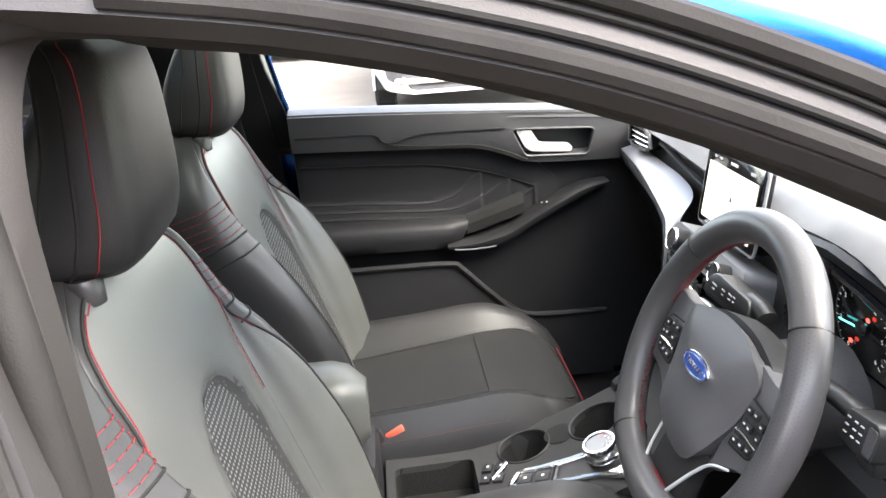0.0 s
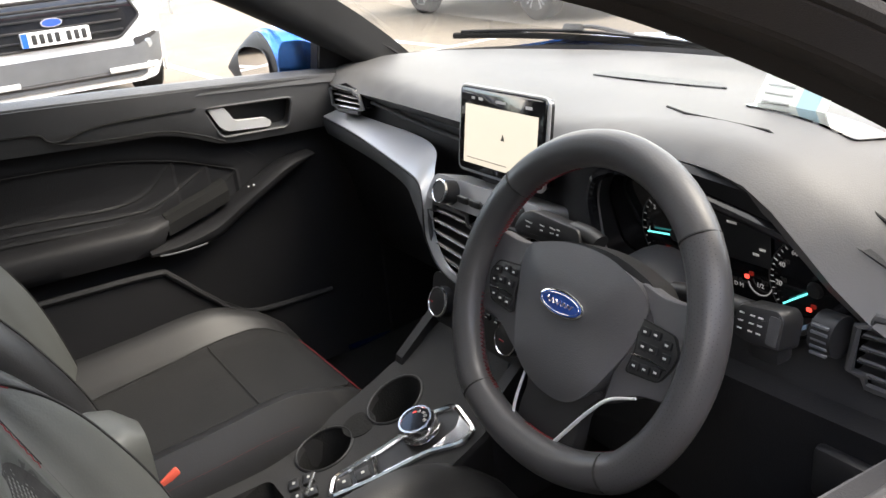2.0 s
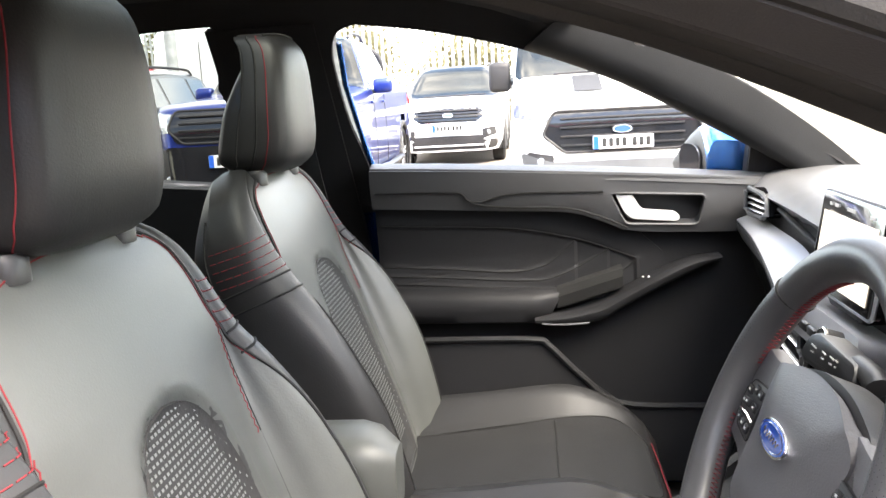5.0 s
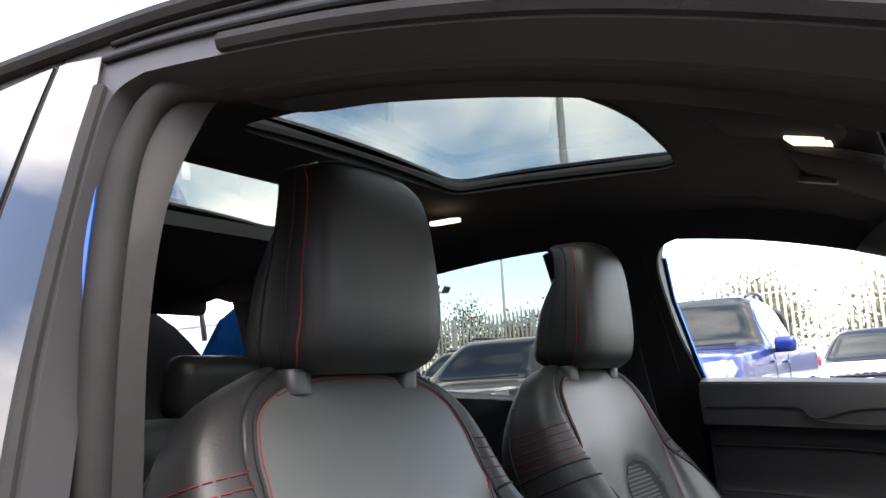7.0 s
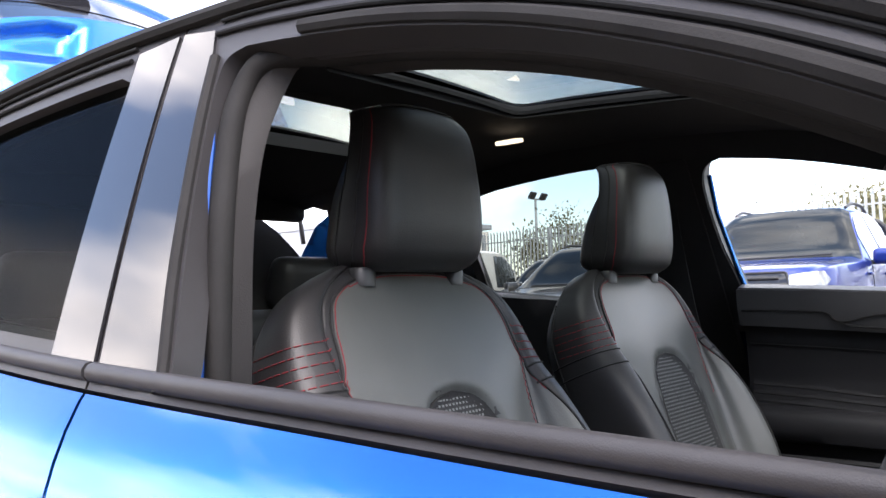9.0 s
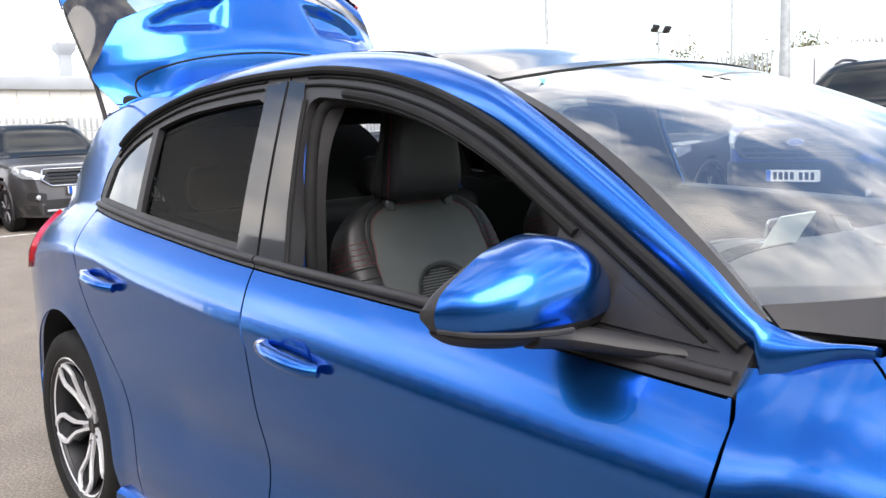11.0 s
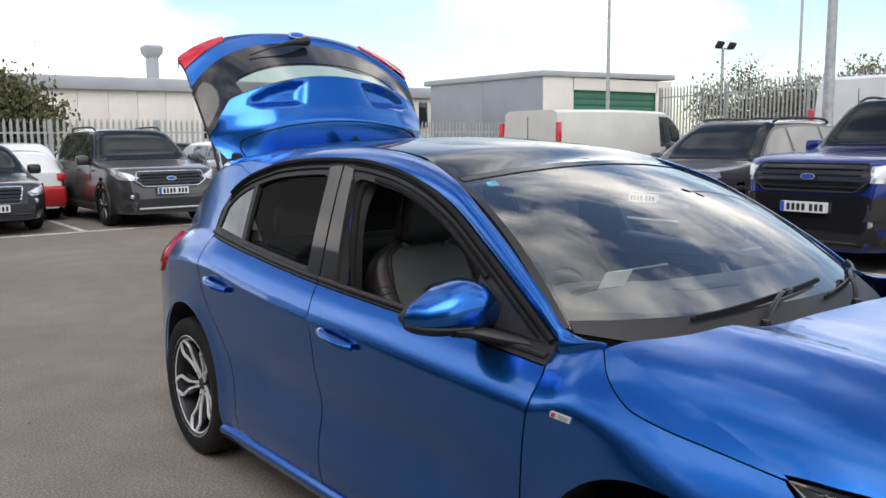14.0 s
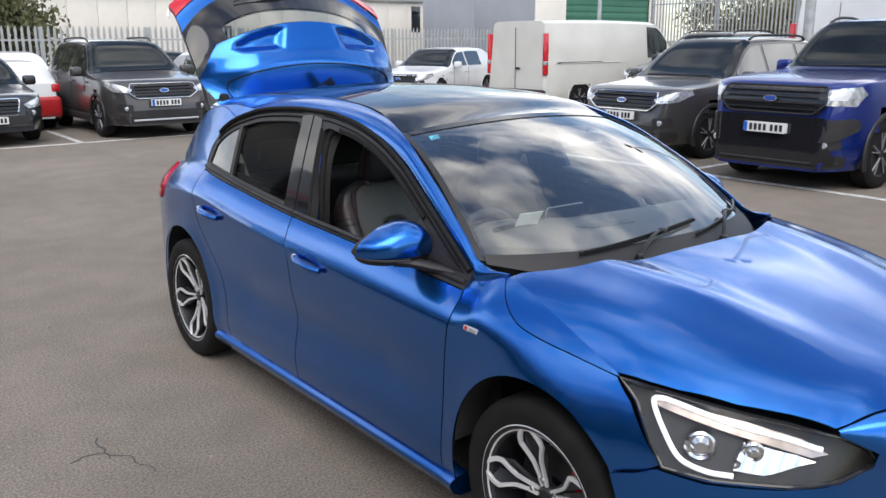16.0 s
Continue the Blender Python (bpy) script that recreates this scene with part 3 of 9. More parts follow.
for sg, k in ((1, 0), (-1, 1)):
    fo = [(y, DLO_BOT(y) - 0.019) for y in [-0.222 + 1.158 * i / 40 for i in range(41)]]
    ft = [(y, max(DLO_TOP(y) + 0.026, DLO_BOT(y) + 0.004)) for y in [0.944 - 1.242 * i / 40 for i in range(41)]]
    part("window_frame", skin(sheet(fo + ft, on_side(0.002, sg), 0.03, [OPEN_F if sg > 0 else OPEN_L], (sg, 0, 0)), 0.035), M_TRIM, fdoor[k], "black window surround")
    ro = [(y, DLO_BOT(y) - 0.019) for y in [-1.19 + 0.963 * i / 40 for i in range(41)]]
    rt = [(y, DLO_TOP(y) + 0.024) for y in [-0.303 - 0.885 * i / 40 for i in range(41)]]
    part("window_frame", skin(sheet(ro + rt, on_side(0.002, sg), 0.03, [OPEN_R if sg > 0 else OPEN_RL], (sg, 0, 0)), 0.03), M_TRIM, rdoor[k], "black window surround")
    # gloss panels on the pillar between the doors
    part("pillar_panel", skin(sheet([(-0.228, 0.95), (-0.303, 1.345), (-0.385, 1.338), (-0.372, 1.28), (-0.318, 0.958)], on_side(0.006, sg), 0.03, (), (sg, 0, 0)), 0.004), M_GLOSS, rdoor[k], "gloss black pillar panel")
    part("pillar_panel", skin(sheet([(-0.106, 0.945), (-0.216, 0.95), (-0.292, 1.345), (-0.226, 1.335), (-0.206, 1.29)], on_side(0.006, sg), 0.03, (), (sg, 0, 0)), 0.004), M_GLOSS, fdoor[k], "gloss black pillar panel")
    # weather strip at the belt
    for y0, y1, d in ((-0.222, 0.93, fdoor[k]), (-1.185, -0.228, rdoor[k])):
        pts = [on_side(0.006, sg)(y0 + (y1 - y0) * i / 30, DLO_BOT(y0 + (y1 - y0) * i / 30) - 0.003) for i in range(31)]
        part("belt_trim", tube(pts, 0.0105, 10), M_TRIM, d)
    # seals along the top of the frame
    pts = [on_side(0.008, sg)(y, max(DLO_TOP(y), DLO_BOT(y) + 0.01) + 0.018) for y in [0.93 - 2.05 * i / 60 for i in range(61)]]
    part("roof_seal", tube(pts, 0.010, 8), M_RUBBER, focus)
    pts = [on_side(0.004, sg)(y, DLO_TOP(y) - (0.03 if sg > 0 else 0.006)) for y in [0.64 - 0.70 * i / 30 for i in range(31)]]
    part("window_seal", tube(pts, 0.009, 8), M_RUBBER, fdoor[k])
    pts = [on_side(0.004, sg)(y, z) for y, z in [(-0.204, 1.295), (-0.180, 1.2), (-0.138, 1.05), (-0.104, 0.945), (-0.100, 0.925)]]
    part("window_seal", tube(spline(pts, n=5), 0.007, 8), M_RUBBER, fdoor[k])
    # raised ribs of the frame
    for dz, r_, mt in ((0.004, 0.0028, M_SEAL), (-0.014 if sg > 0 else 0.012, 0.0035, M_SEAL)):
        part("frame_rib", tube([on_side(0.005, sg)(y, max(DLO_TOP(y), DLO_BOT(y) + 0.03) + dz) for y in [0.88 - 1.10 * i / 50 for i in range(51)]], r_, 8), mt, fdoor[k])
        part("frame_rib", tube([on_side(0.005, sg)(y, DLO_TOP(y) + dz) for y in [-0.40 - 0.72 * i / 40 for i in range(41)]], r_, 8), mt, rdoor[k])
    # rear window pane and quarter light
    ow = OPEN_R if sg > 0 else OPEN_RL
    g = part("window_pane", sheet([p for p in dense(ow, 0.05) if p[0] > -0.9], on_side(-0.012, sg), 0.06, (), (sg, 0, 0)), M_PRIVACY, rdoor[k], "dark tinted rear window")
    g.visible_shadow = False
    q = [p for p in dense(ow, 0.03) if p[0] < -0.905]
    g = part("quarter_pane", sheet(q, on_side(-0.004, sg), 0.05, (), (sg, 0, 0)), M_DARKGLASS, rdoor[k], "dark glossy fixed quarter window")
    part("window_bar", skin(sheet([(-0.868, 1.0), (-0.90, 1.005), (-0.935, 1.26), (-0.905, 1.27)], on_side(0.002, sg), 0.03, (), (sg, 0, 0)), 0.02), M_TRIM, rdoor[k])
    # side skirt
    ys = [-0.975 + 1.95 * i / 30 for i in range(31)]
    rings = []
    for y in ys:
        x = body_x(y, 0.215)
        rings.append([Vector((sg * (x + a), y, z)) for a, z in ((-0.06, 0.225), (0.0, 0.212), (0.016, 0.20), (0.018, 0.185), (0.0, 0.155), (-0.03, 0.14), (-0.09, 0.14))])
    part("side_skirt", loft(rings, True), M_BLUE, focus)
    # door handles
    for cy, cz, d, ln in ((0.035, 0.778, fdoor[k], 0.10), (-0.955, 0.832, rdoor[k], 0.10)):
        fn = on_side(0.0, sg)
        cup = [fn(cy + 0.062 * math.cos(a), cz + 0.003 + 0.036 * math.sin(a)) + Vector((sg * 0.0015, 0, 0)) for a in [2 * math.pi * i / 24 for i in range(24)]]
        cc = fn(cy, cz)
        bm = loft([cup, [c.lerp(cc, 0.35) - Vector((sg * 0.010, 0, 0)) for c in cup], [c.lerp(cc, 0.8) - Vector((sg * 0.013, 0, 0)) for c in cup]])
        part("handle_cup", bm, M_BLUE, d)
        path = [fn(cy + ln * t, cz + 0.004 - 0.012 * t) + Vector((sg * (0.034 - 0.024 * abs(t) ** 3.0), 0, 0)) for t in [-1 + 2 * i / 18 for i in range(19)]]
        part("door_handle", tube(path, lambda t: 0.0195 * (0.8 + 0.2 * math.sin(math.pi * t)), 12, flat=0.8), M_BLUE, d)
        key = lathe([(0, 0.006), (0.017, 0.005), (0.020, 0.0), (0.020, -0.012)], 20)
        key.transform(Matrix.Translation(path[1] + Vector((sg * 0.010, 0.002, 0.0))) @ Matrix.Diagonal((sg, 0.6, 0.72, 1)))
        part("key_cover", key, M_CHROME, d, "chrome key cover")
    # door mirror
    mir = part("door_mirror", bmesh.new(), M_TRIM, fdoor[k])
    MT = curve((0, 1.030), (0.12, 1.052), (0.3, 1.060), (0.55, 1.046), (0.8, 1.016), (0.95, 0.992), (1.0, 0.972))
    MB = curve((0, 0.912), (0.3, 0.906), (0.6, 0.907), (0.85, 0.917), (0.95, 0.930), (1.0, 0.950))
    MD = curve((0, 0.085), (0.3, 0.112), (0.6, 0.105), (0.85, 0.072), (0.96, 0.04), (1.0, 0.012))
    rings = []
    for i in range(23):
        t = i / 22
        x = 0.79 + 0.245 * t
        zt, zb, md = MT(t), MB(t), MD(t)
        yb = 0.645 - 0.035 * t
        ring = []
        for a in [2 * math.pi * j / 28 for j in range(28)]:
            c, s_ = math.cos(a), math.sin(a)
            py = md * (max(0.0, c) ** 0.75) if c > 0 else 0.022 * c
            pz = (zt + zb) / 2 + (zt - zb) / 2 * math.copysign(abs(s_) ** 0.8, s_)
            ring.append(Vector((sg * x, yb + py, pz)))
        rings.append(ring)
    full = loft(rings)
    cap = full.copy()
    lowp = full.copy()
    bmesh.ops.bisect_plane(cap, geom=cap.verts[:] + cap.edges[:] + cap.faces[:], plane_co=(0, 0, 0.945), plane_no=(0, 0, -1), clear_outer=True)
    bmesh.ops.bisect_plane(cap, geom=cap.verts[:] + cap.edges[:] + cap.faces[:], plane_co=(0, 0.622, 0), plane_no=(0, -1, 0), clear_outer=True)
    bmesh.ops.bisect_plane(lowp, geom=lowp.verts[:] + lowp.edges[:] + lowp.faces[:], plane_co=(0, 0, 0.938), plane_no=(0, 0, 1), clear_outer=True)
    full.transform(Matrix.Translation((sg * 0.9, 0.66, 0.985)) @ Matrix.Diagonal((0.985, 0.985, 0.98, 1)) @ Matrix.Translation((-sg * 0.9, -0.66, -0.985)))
    part("mirror_cap", cap, M_BLUE, mir, "blue painted mirror cap")
    part("mirror_base", lowp, M_TRIM, mir, "black lower mirror shell")
    part("mirror_body", full, M_TRIM, mir)
    arm = [Vector((sg * x, y, z)) for x, y, z in ((0.92, 0.685, 0.930), (0.86, 0.71, 0.918), (0.81, 0.78, 0.905), (0.775, 0.85, 0.898))]
    part("mirror_foot", tube(spline(arm, n=5), lambda t: 0.036 - 0.014 * t, 12, flat=0.6), M_TRIM, mir)
    part("turn_lamp", tube([Vector((sg * x, y, z)) for x, y, z in ((1.032, 0.625, 0.944), (1.012, 0.675, 0.942), (0.975, 0.712, 0.9405), (0.93, 0.742, 0.9405), (0.90, 0.750, 0.9405))], 0.0042, 6), M_HOUSING, mir, "clear turn signal strip")
    gl = [(0.070 * math.copysign(abs(math.cos(a)) ** 0.7, math.cos(a)), 0.044 * math.copysign(abs(math.sin(a)) ** 0.75, math.sin(a))) for a in [2 * math.pi * i / 28 for i in range(28)]]
    part("mirror_glass", prism(gl, axes((sg * 0.895, 0.6055, 0.974), (-sg, 0.143, 0), (0, 0, sg)), 0.003), shader("mirror_glass", (0.9, 0.9, 0.9), 0.01, 1.0), mir, "silvered mirror glass")
    sy = 0.612 if sg > 0 else 0.702
    part("mirror_sail", skin(sheet([(sy, 0.935), (sy, DLO_TOP(sy) - 0.042), (0.80, DLO_TOP(0.8) - 0.035), (0.90, 0.912)], on_side(0.006, sg), 0.03, (), (sg, 0, 0)), 0.012), M_TRIM, mir)
    # headlamp
    HL = [(1.615, 0.774), (1.69, 0.764), (1.76, 0.755), (1.89, 0.735), (2.0, 0.715), (2.09, 0.69), (2.13, 0.655), (2.15, 0.615), (2.11, 0.583), (2.04, 0.574), (1.90, 0.574), (1.79, 0.588), (1.745, 0.638), (1.674, 0.727)]
    HLX = curve((1.61, 0.822), (1.76, 0.76), (1.89, 0.69), (2.0, 0.61), (2.09, 0.53), (2.15, 0.44))
    HLT = curve((1.61, 0.776), (1.76, 0.755), (1.89, 0.735), (2.0, 0.715), (2.09, 0.69), (2.15, 0.625))

    def lens(y, z, off=0.0):
        lean = (HLT(y) - z) * 0.65
        return Vector((sg * (HLX(y) + lean + off * 0.75), y + off * 0.55, z + off * 0.3))
    hl = part("headlamp", skin(sheet(HL, lambda y, z: lens(y, z, -0.045), 0.03, (), (sg, 1, 0)), 0.01), M_HOUSING, focus, "headlamp unit with smoked housing")
    g = part("headlamp_lens", sheet(HL, lambda y, z: lens(y, z, 0.003), 0.03, (), (sg, 1, 0)), M_LAMPLENS, hl)
    g.visible_shadow = False
    part("headlamp_rim", tube([lens(y, z, 0.0) for y, z in dense(HL, 0.03)], 0.006, 6, True), M_GLOSS, hl)
    m_drl = shader("daylight_strip", (0.85, 0.86, 0.88), 0.3, emit=(1, 1, 1), power=0.35)
    upper = [(1.70, 0.742), (1.80, 0.730), (1.92, 0.712), (2.03, 0.682), (2.085, 0.648), (2.06, 0.64), (1.96, 0.668), (1.80, 0.705), (1.73, 0.722)]
    part("lamp_reflector", skin(sheet(upper, lambda y, z: lens(y, z, -0.02), 0.02, (), (sg, 1, 0)), 0.008), M_AMBERCHROME, hl, "amber-tinted chrome reflector")
    lower = [(1.93, 0.665), (2.03, 0.645), (2.07, 0.63), (1.99, 0.592), (1.93, 0.60)]
    part("lamp_reflector", skin(sheet(lower, lambda y, z: lens(y, z, -0.026 - 0.006 * math.sin(y * 90)), 0.012, (), (sg, 1, 0)), 0.008), M_CHROME, hl, "chrome reflector")
    part("headlamp_wall", loft([[lens(y, z, 0.0) for y, z in dense(HL, 0.03)], [lens(y, z, -0.045) for y, z in dense(HL, 0.03)]], True, False), M_HOUSING, hl)
    drl = spline([(1.935, 0.588), (1.88, 0.592), (1.82, 0.612), (1.77, 0.66), (1.715, 0.728), (1.725, 0.742), (1.77, 0.735), (1.89, 0.706), (2.0, 0.682), (2.07, 0.660)], n=6)
    part("daylight_strip", tube([lens(y, z, -0.012) for y, z in drl], 0.0075, 8), m_drl, hl, "white light guide")
    for cy, cz, r in ((1.85, 0.645, 0.036), (1.955, 0.645, 0.024)):
        c = lens(cy, cz, -0.02)
        lm = lathe([(0, 0.018), (r * 0.5, 0.014), (r * 0.8, 0.0), (r, 0.004), (r * 1.15, 0.0), (r * 1.15, -0.03)], 24, "z")
        lm.transform(axes(c, (0.75 * -sg, 0.66, 0), (0, 0, 1)) if sg < 0 else axes(c, (-0.66, 0.75, 0), (0, 0, 1)))
        part("projector", lm, M_CHROME, hl, "chrome projector lens")
    # tail lamp on the body
    TL = [(-1.665, 0.885), (-1.70, 0.935), (-1.745, 0.99), (-1.83, 0.965), (-1.93, 0.93), (-1.93, 0.86), (-1.85, 0.80), (-1.74, 0.795), (-1.69, 0.82)]
    part("tail_lamp", skin(sheet(rounded(TL, 0.02), on_side(0.012, sg), 0.02, (), (sg, 0, 0)), 0.03), M_RED, focus, "red rear lamp cluster")
    # bumper corners
    FB = [(1.718, 0.36), (1.708, 0.44), (1.672, 0.536), (1.70, 0.546), (1.74, 0.558), (1.79, 0.582), (1.90, 0.568), (2.04, 0.568), (2.11, 0.576), (2.158, 0.608), (2.165, 0.70), (2.19, 0.73), (2.26, 0.70), (2.27, 0.45), (2.24, 0.25), (2.0, 0.2), (1.72, 0.21)]

    def nose(y, z):
        w = curve((1.66, 0.89), (1.72, 0.878), (1.79, 0.848), (1.90, 0.793), (2.04, 0.668), (2.11, 0.578), (2.155, 0.46), (2.20, 0.34), (2.26, 0.1))(y)
        return Vector((sg * max(0.0, w + 0.02 * math.sin((z - 0.2) * 6)), y + 0.01 * math.sin(z * 9), z))
    part("front_bumper", skin(sheet(FB, nose, 0.03, (), (sg, 0.6, 0)), 0.005), M_BLUE, focus)
    RB = [(-1.71, 0.36), (-1.735, 0.42), (-1.80, 0.50), (-1.835, 0.60), (-1.805, 0.745), (-1.70, 0.80), (-1.84, 0.79), (-1.95, 0.85), (-2.06, 0.84), (-2.13, 0.6), (-2.1, 0.3), (-2.0, 0.2), (-1.72, 0.21)]
    part("rear_bumper", skin(sheet(RB, on_side(0.0, sg), 0.035, (), (sg, 0, 0)), 0.005), M_BLUE, focus)
    # wheel wells
    for cy in (1.35, -1.35):
        well = [[Vector((sg * (x if x < 0.7 else body_x(cy + r * math.cos(a), 0.335 + r * math.sin(a)) - 0.014), cy + r * math.cos(a), 0.335 + r * math.sin(a))) for a in [0.06 + (math.pi - 0.12) * i / 24 for i in range(25)]]
                for x, r in ((body_x(cy, 0.7) - 0.008, 0.372), (0.60, 0.38), (0.58, 0.05))]
        part("wheel_arch_liner", loft(well, False), M_STEELDARK, focus)

# grille and rear ends that close the body
part("grille", skin(sheet([(-0.36, 0.60), (0.36, 0.60), (0.42, 0.5), (0.30, 0.36), (-0.30, 0.36), (-0.42, 0.5)], lambda x, z: Vector((x, 2.20 - 0.35 * x * x, z)), 0.06, (), (0, 1, 0)), 0.02), M_GLOSS, focus)
part("front_panel", skin(sheet([(-0.5, 0.62), (0.5, 0.62), (0.62, 0.4), (0.5, 0.2), (-0.5, 0.2), (-0.62, 0.4)], lambda x, z: Vector((x, 2.17 - 0.4 * x * x, z)), 0.06, (), (0, 1, 0)), 0.01), M_TRIM, focus)
part("rear_panel", skin(sheet([(-0.74, 0.72), (0.74, 0.72), (0.7, 0.2), (-0.7, 0.2)], lambda x, z: Vector((x, -2.13 + 0.35 * x * x, z)), 0.08, (), (0, -1, 0)), 0.01), M_BLUE, focus)
part("floor_pan", block((1.2, 3.9, 0.04), (0, 0, 0.19), 0.01), M_STEELDARK, focus)


def road_wheel(cy, sg):
    w = part("wheel", lathe([(0.0, 0.055), (0.022, 0.056), (0.03, 0.05), (0.034, 0.04), (0.034, 0.02), (0.0, 0.02)], 32), M_ALLOYDARK, focus, "five-spoke alloy wheel with machined faces")
    tyre = [(0.236, -0.095), (0.245, -0.108), (0.275, -0.113), (0.30, -0.110), (0.318, -0.098), (0.3245, -0.08)]
    for gx in (-0.045, 0.0, 0.045):
        tyre += [(0.3255, gx - 0.012), (0.319, gx - 0.008), (0.319, gx + 0.004), (0.3255, gx + 0.008)]
    tyre += [(0.3245, 0.08), (0.318, 0.098), (0.30, 0.110), (0.275, 0.113), (0.245, 0.108), (0.236, 0.095), (0.225, 0.05), (0.225, -0.05), (0.236, -0.095)]
    part("tyre", lathe(tyre, 72), M_RUBBER, w, "black low-profile tyre")
    part("rim", lathe([(0.228, -0.095), (0.238, -0.097), (0.236, -0.088), (0.218, -0.07), (0.20, 0.02), (0.212, 0.08), (0.226, 0.092), (0.238, 0.098), (0.241, 0.102), (0.236, 0.106), (0.228, 0.102), (0.215, 0.085), (0.205, 0.02), (0.215, -0.06)], 72), M_ALLOYDARK, w, "dark rim barrel")
    part("rim_edge", lathe([(0.219, 0.094), (0.238, 0.1055), (0.2415, 0.1035), (0.225, 0.092)], 72), M_ALLOY, w, "bright machined rim edge")
    part("disc", lathe([(0.05, -0.01), (0.15, -0.01), (0.15, 0.008), (0.05, 0.012)], 40), M_ALLOYDARK, w, "brake disc")
    part("caliper", block((0.05, 0.06, 0.13), (0.0, 0.125, 0.03), 0.01), M_RED, w, "red brake caliper")
    for k in range(5):
        a = 2 * math.pi * k / 5 + math.pi / 2
        def P(r, off, h):
            aa = a + off
            return Vector((h, r * math.cos(aa), r * math.sin(aa)))
        for s_ in (-1, 1):
            # each spoke is an open leaf of two bright blades on a dark web
            row = [(0.032, 0.30, 0.052), (0.07, 0.165, 0.058), (0.115, 0.150, 0.069), (0.160, 0.235, 0.081), (0.178, 0.265, 0.085), (0.198, 0.22, 0.090), (0.230, 0.085, 0.097)]
            pts = []
            for (r0, o0, h0), (r1, o1, h1) in zip(row, row[1:]):
                pts += [P(r0 + (r1 - r0) * q / 3, s_ * (o0 + (o1 - o0) * q / 3), h0 + (h1 - h0) * q / 3) for q in range(3)]
            pts.append(P(row[-1][0], s_ * row[-1][1], row[-1][2]))
            up = Vector((1, 0, 0))
            rings = []
            for i, p in enumerate(pts):
                d = (pts[min(i + 1, len(pts) - 1)] - pts[max(i - 1, 0)]).normalized()
                sd = d.cross(up).normalized()
                wd = 0.0048 + 0.0042 * i / (len(pts) - 1)
                rings.append([p + sd * wd, p + sd * wd * 0.85 + up * 0.003, p - sd * wd * 0.85 + up * 0.003, p - sd * wd, p - sd * wd * 0.8 - up * 0.008, p + sd * wd * 0.8 - up * 0.008])
            part("spoke", loft(rings), M_ALLOY, w)
            web = [P(0.03, s_ * 0.5, 0.045), P(0.085, s_ * 0.27, 0.052), P(0.15, s_ * 0.33, 0.066), P(0.226, s_ * 0.12, 0.085), P(0.226, s_ * 0.02, 0.06), P(0.12, s_ * 0.03, 0.045), P(0.03, 0.0, 0.04)]
            bm = bmesh.new()
            vs = [bm.verts.new(p) for p in web]
            bm.faces.new(vs)
            bmesh.ops.triangulate(bm, faces=bm.faces[:])
            bm.normal_update()
            if sum((f.normal for f in bm.faces), Vector()).x < 0:
                bmesh.ops.reverse_faces(bm, faces=bm.faces[:])
            part("spoke_web", skin(bm, 0.012), M_ALLOYDARK, w)
        nut = lathe([(0, 0.062), (0.008, 0.062), (0.009, 0.045)], 6)
        nut.transform(Matrix.Translation((0, 0.055 * math.cos(a), 0.055 * math.sin(a))))
        part("wheel_nut", nut, M_CHROME, w)
    w.matrix_local = Matrix.Translation((sg * 0.775, cy, 0.2955)) @ (Matrix.Identity(4) if sg > 0 else pose(0, 0, 0, 0, 0, 180)) @ pose(0, 0, 0, 12 if cy > 0 else 31)
    return w


for cy in (1.35, -1.35):
    for sg in (1, -1):
        road_wheel(cy, sg)

# wipers, wing badge, roof fin
def ws_pt(s, t, off=0.012):
    return screen(s, t) + Vector((0, 0.35, 0.85)).normalized() * off


for a, b, s0, s1 in (((0.36, -0.05), (0.12, 0.045), 0.62, -0.18), ((-0.26, -0.05), (-0.50, 0.055), -0.10, -0.84)):
    wp = part("wiper", tube(spline([ws_pt(*a, 0.018), ws_pt(a[0] - 0.06, a[1] + 0.035, 0.034), ws_pt(b[0] + 0.06, b[1] - 0.012, 0.034), ws_pt(*b, 0.026)], n=6), lambda t: 0.009 - 0.0035 * t, 8, flat=0.7), M_WIPER, focus, "black windscreen wiper")
    part("wiper_blade", tube([ws_pt(s0 + (s1 - s0) * i / 20, 0.004 + 0.068 * i / 20, 0.014) for i in range(21)], 0.0052, 6, flat=1.3), M_RUBBER, wp)
    part("wiper_spine", tube([ws_pt(s0 - 0.02 + (s1 - s0 + 0.04) * i / 20, 0.006 + 0.068 * i / 20, 0.021 + 0.004 * math.sin(math.pi * i / 20)) for i in range(21)], 0.0038, 6), M_WIPER, wp)
    part("wiper_clip", block((0.05, 0.016, 0.018), tuple(ws_pt(b[0], b[1], 0.026)), 0.004, (-35, 0, 8)), M_WIPER, wp)
    piv = lathe([(0, 0.016), (0.012, 0.014), (0.016, 0.0), (0.016, -0.03)], 16, "z")
    piv.transform(Matrix.Translation(ws_pt(*a, 0.018)))
    part("wiper_pivot", piv, M_WIPER, wp)

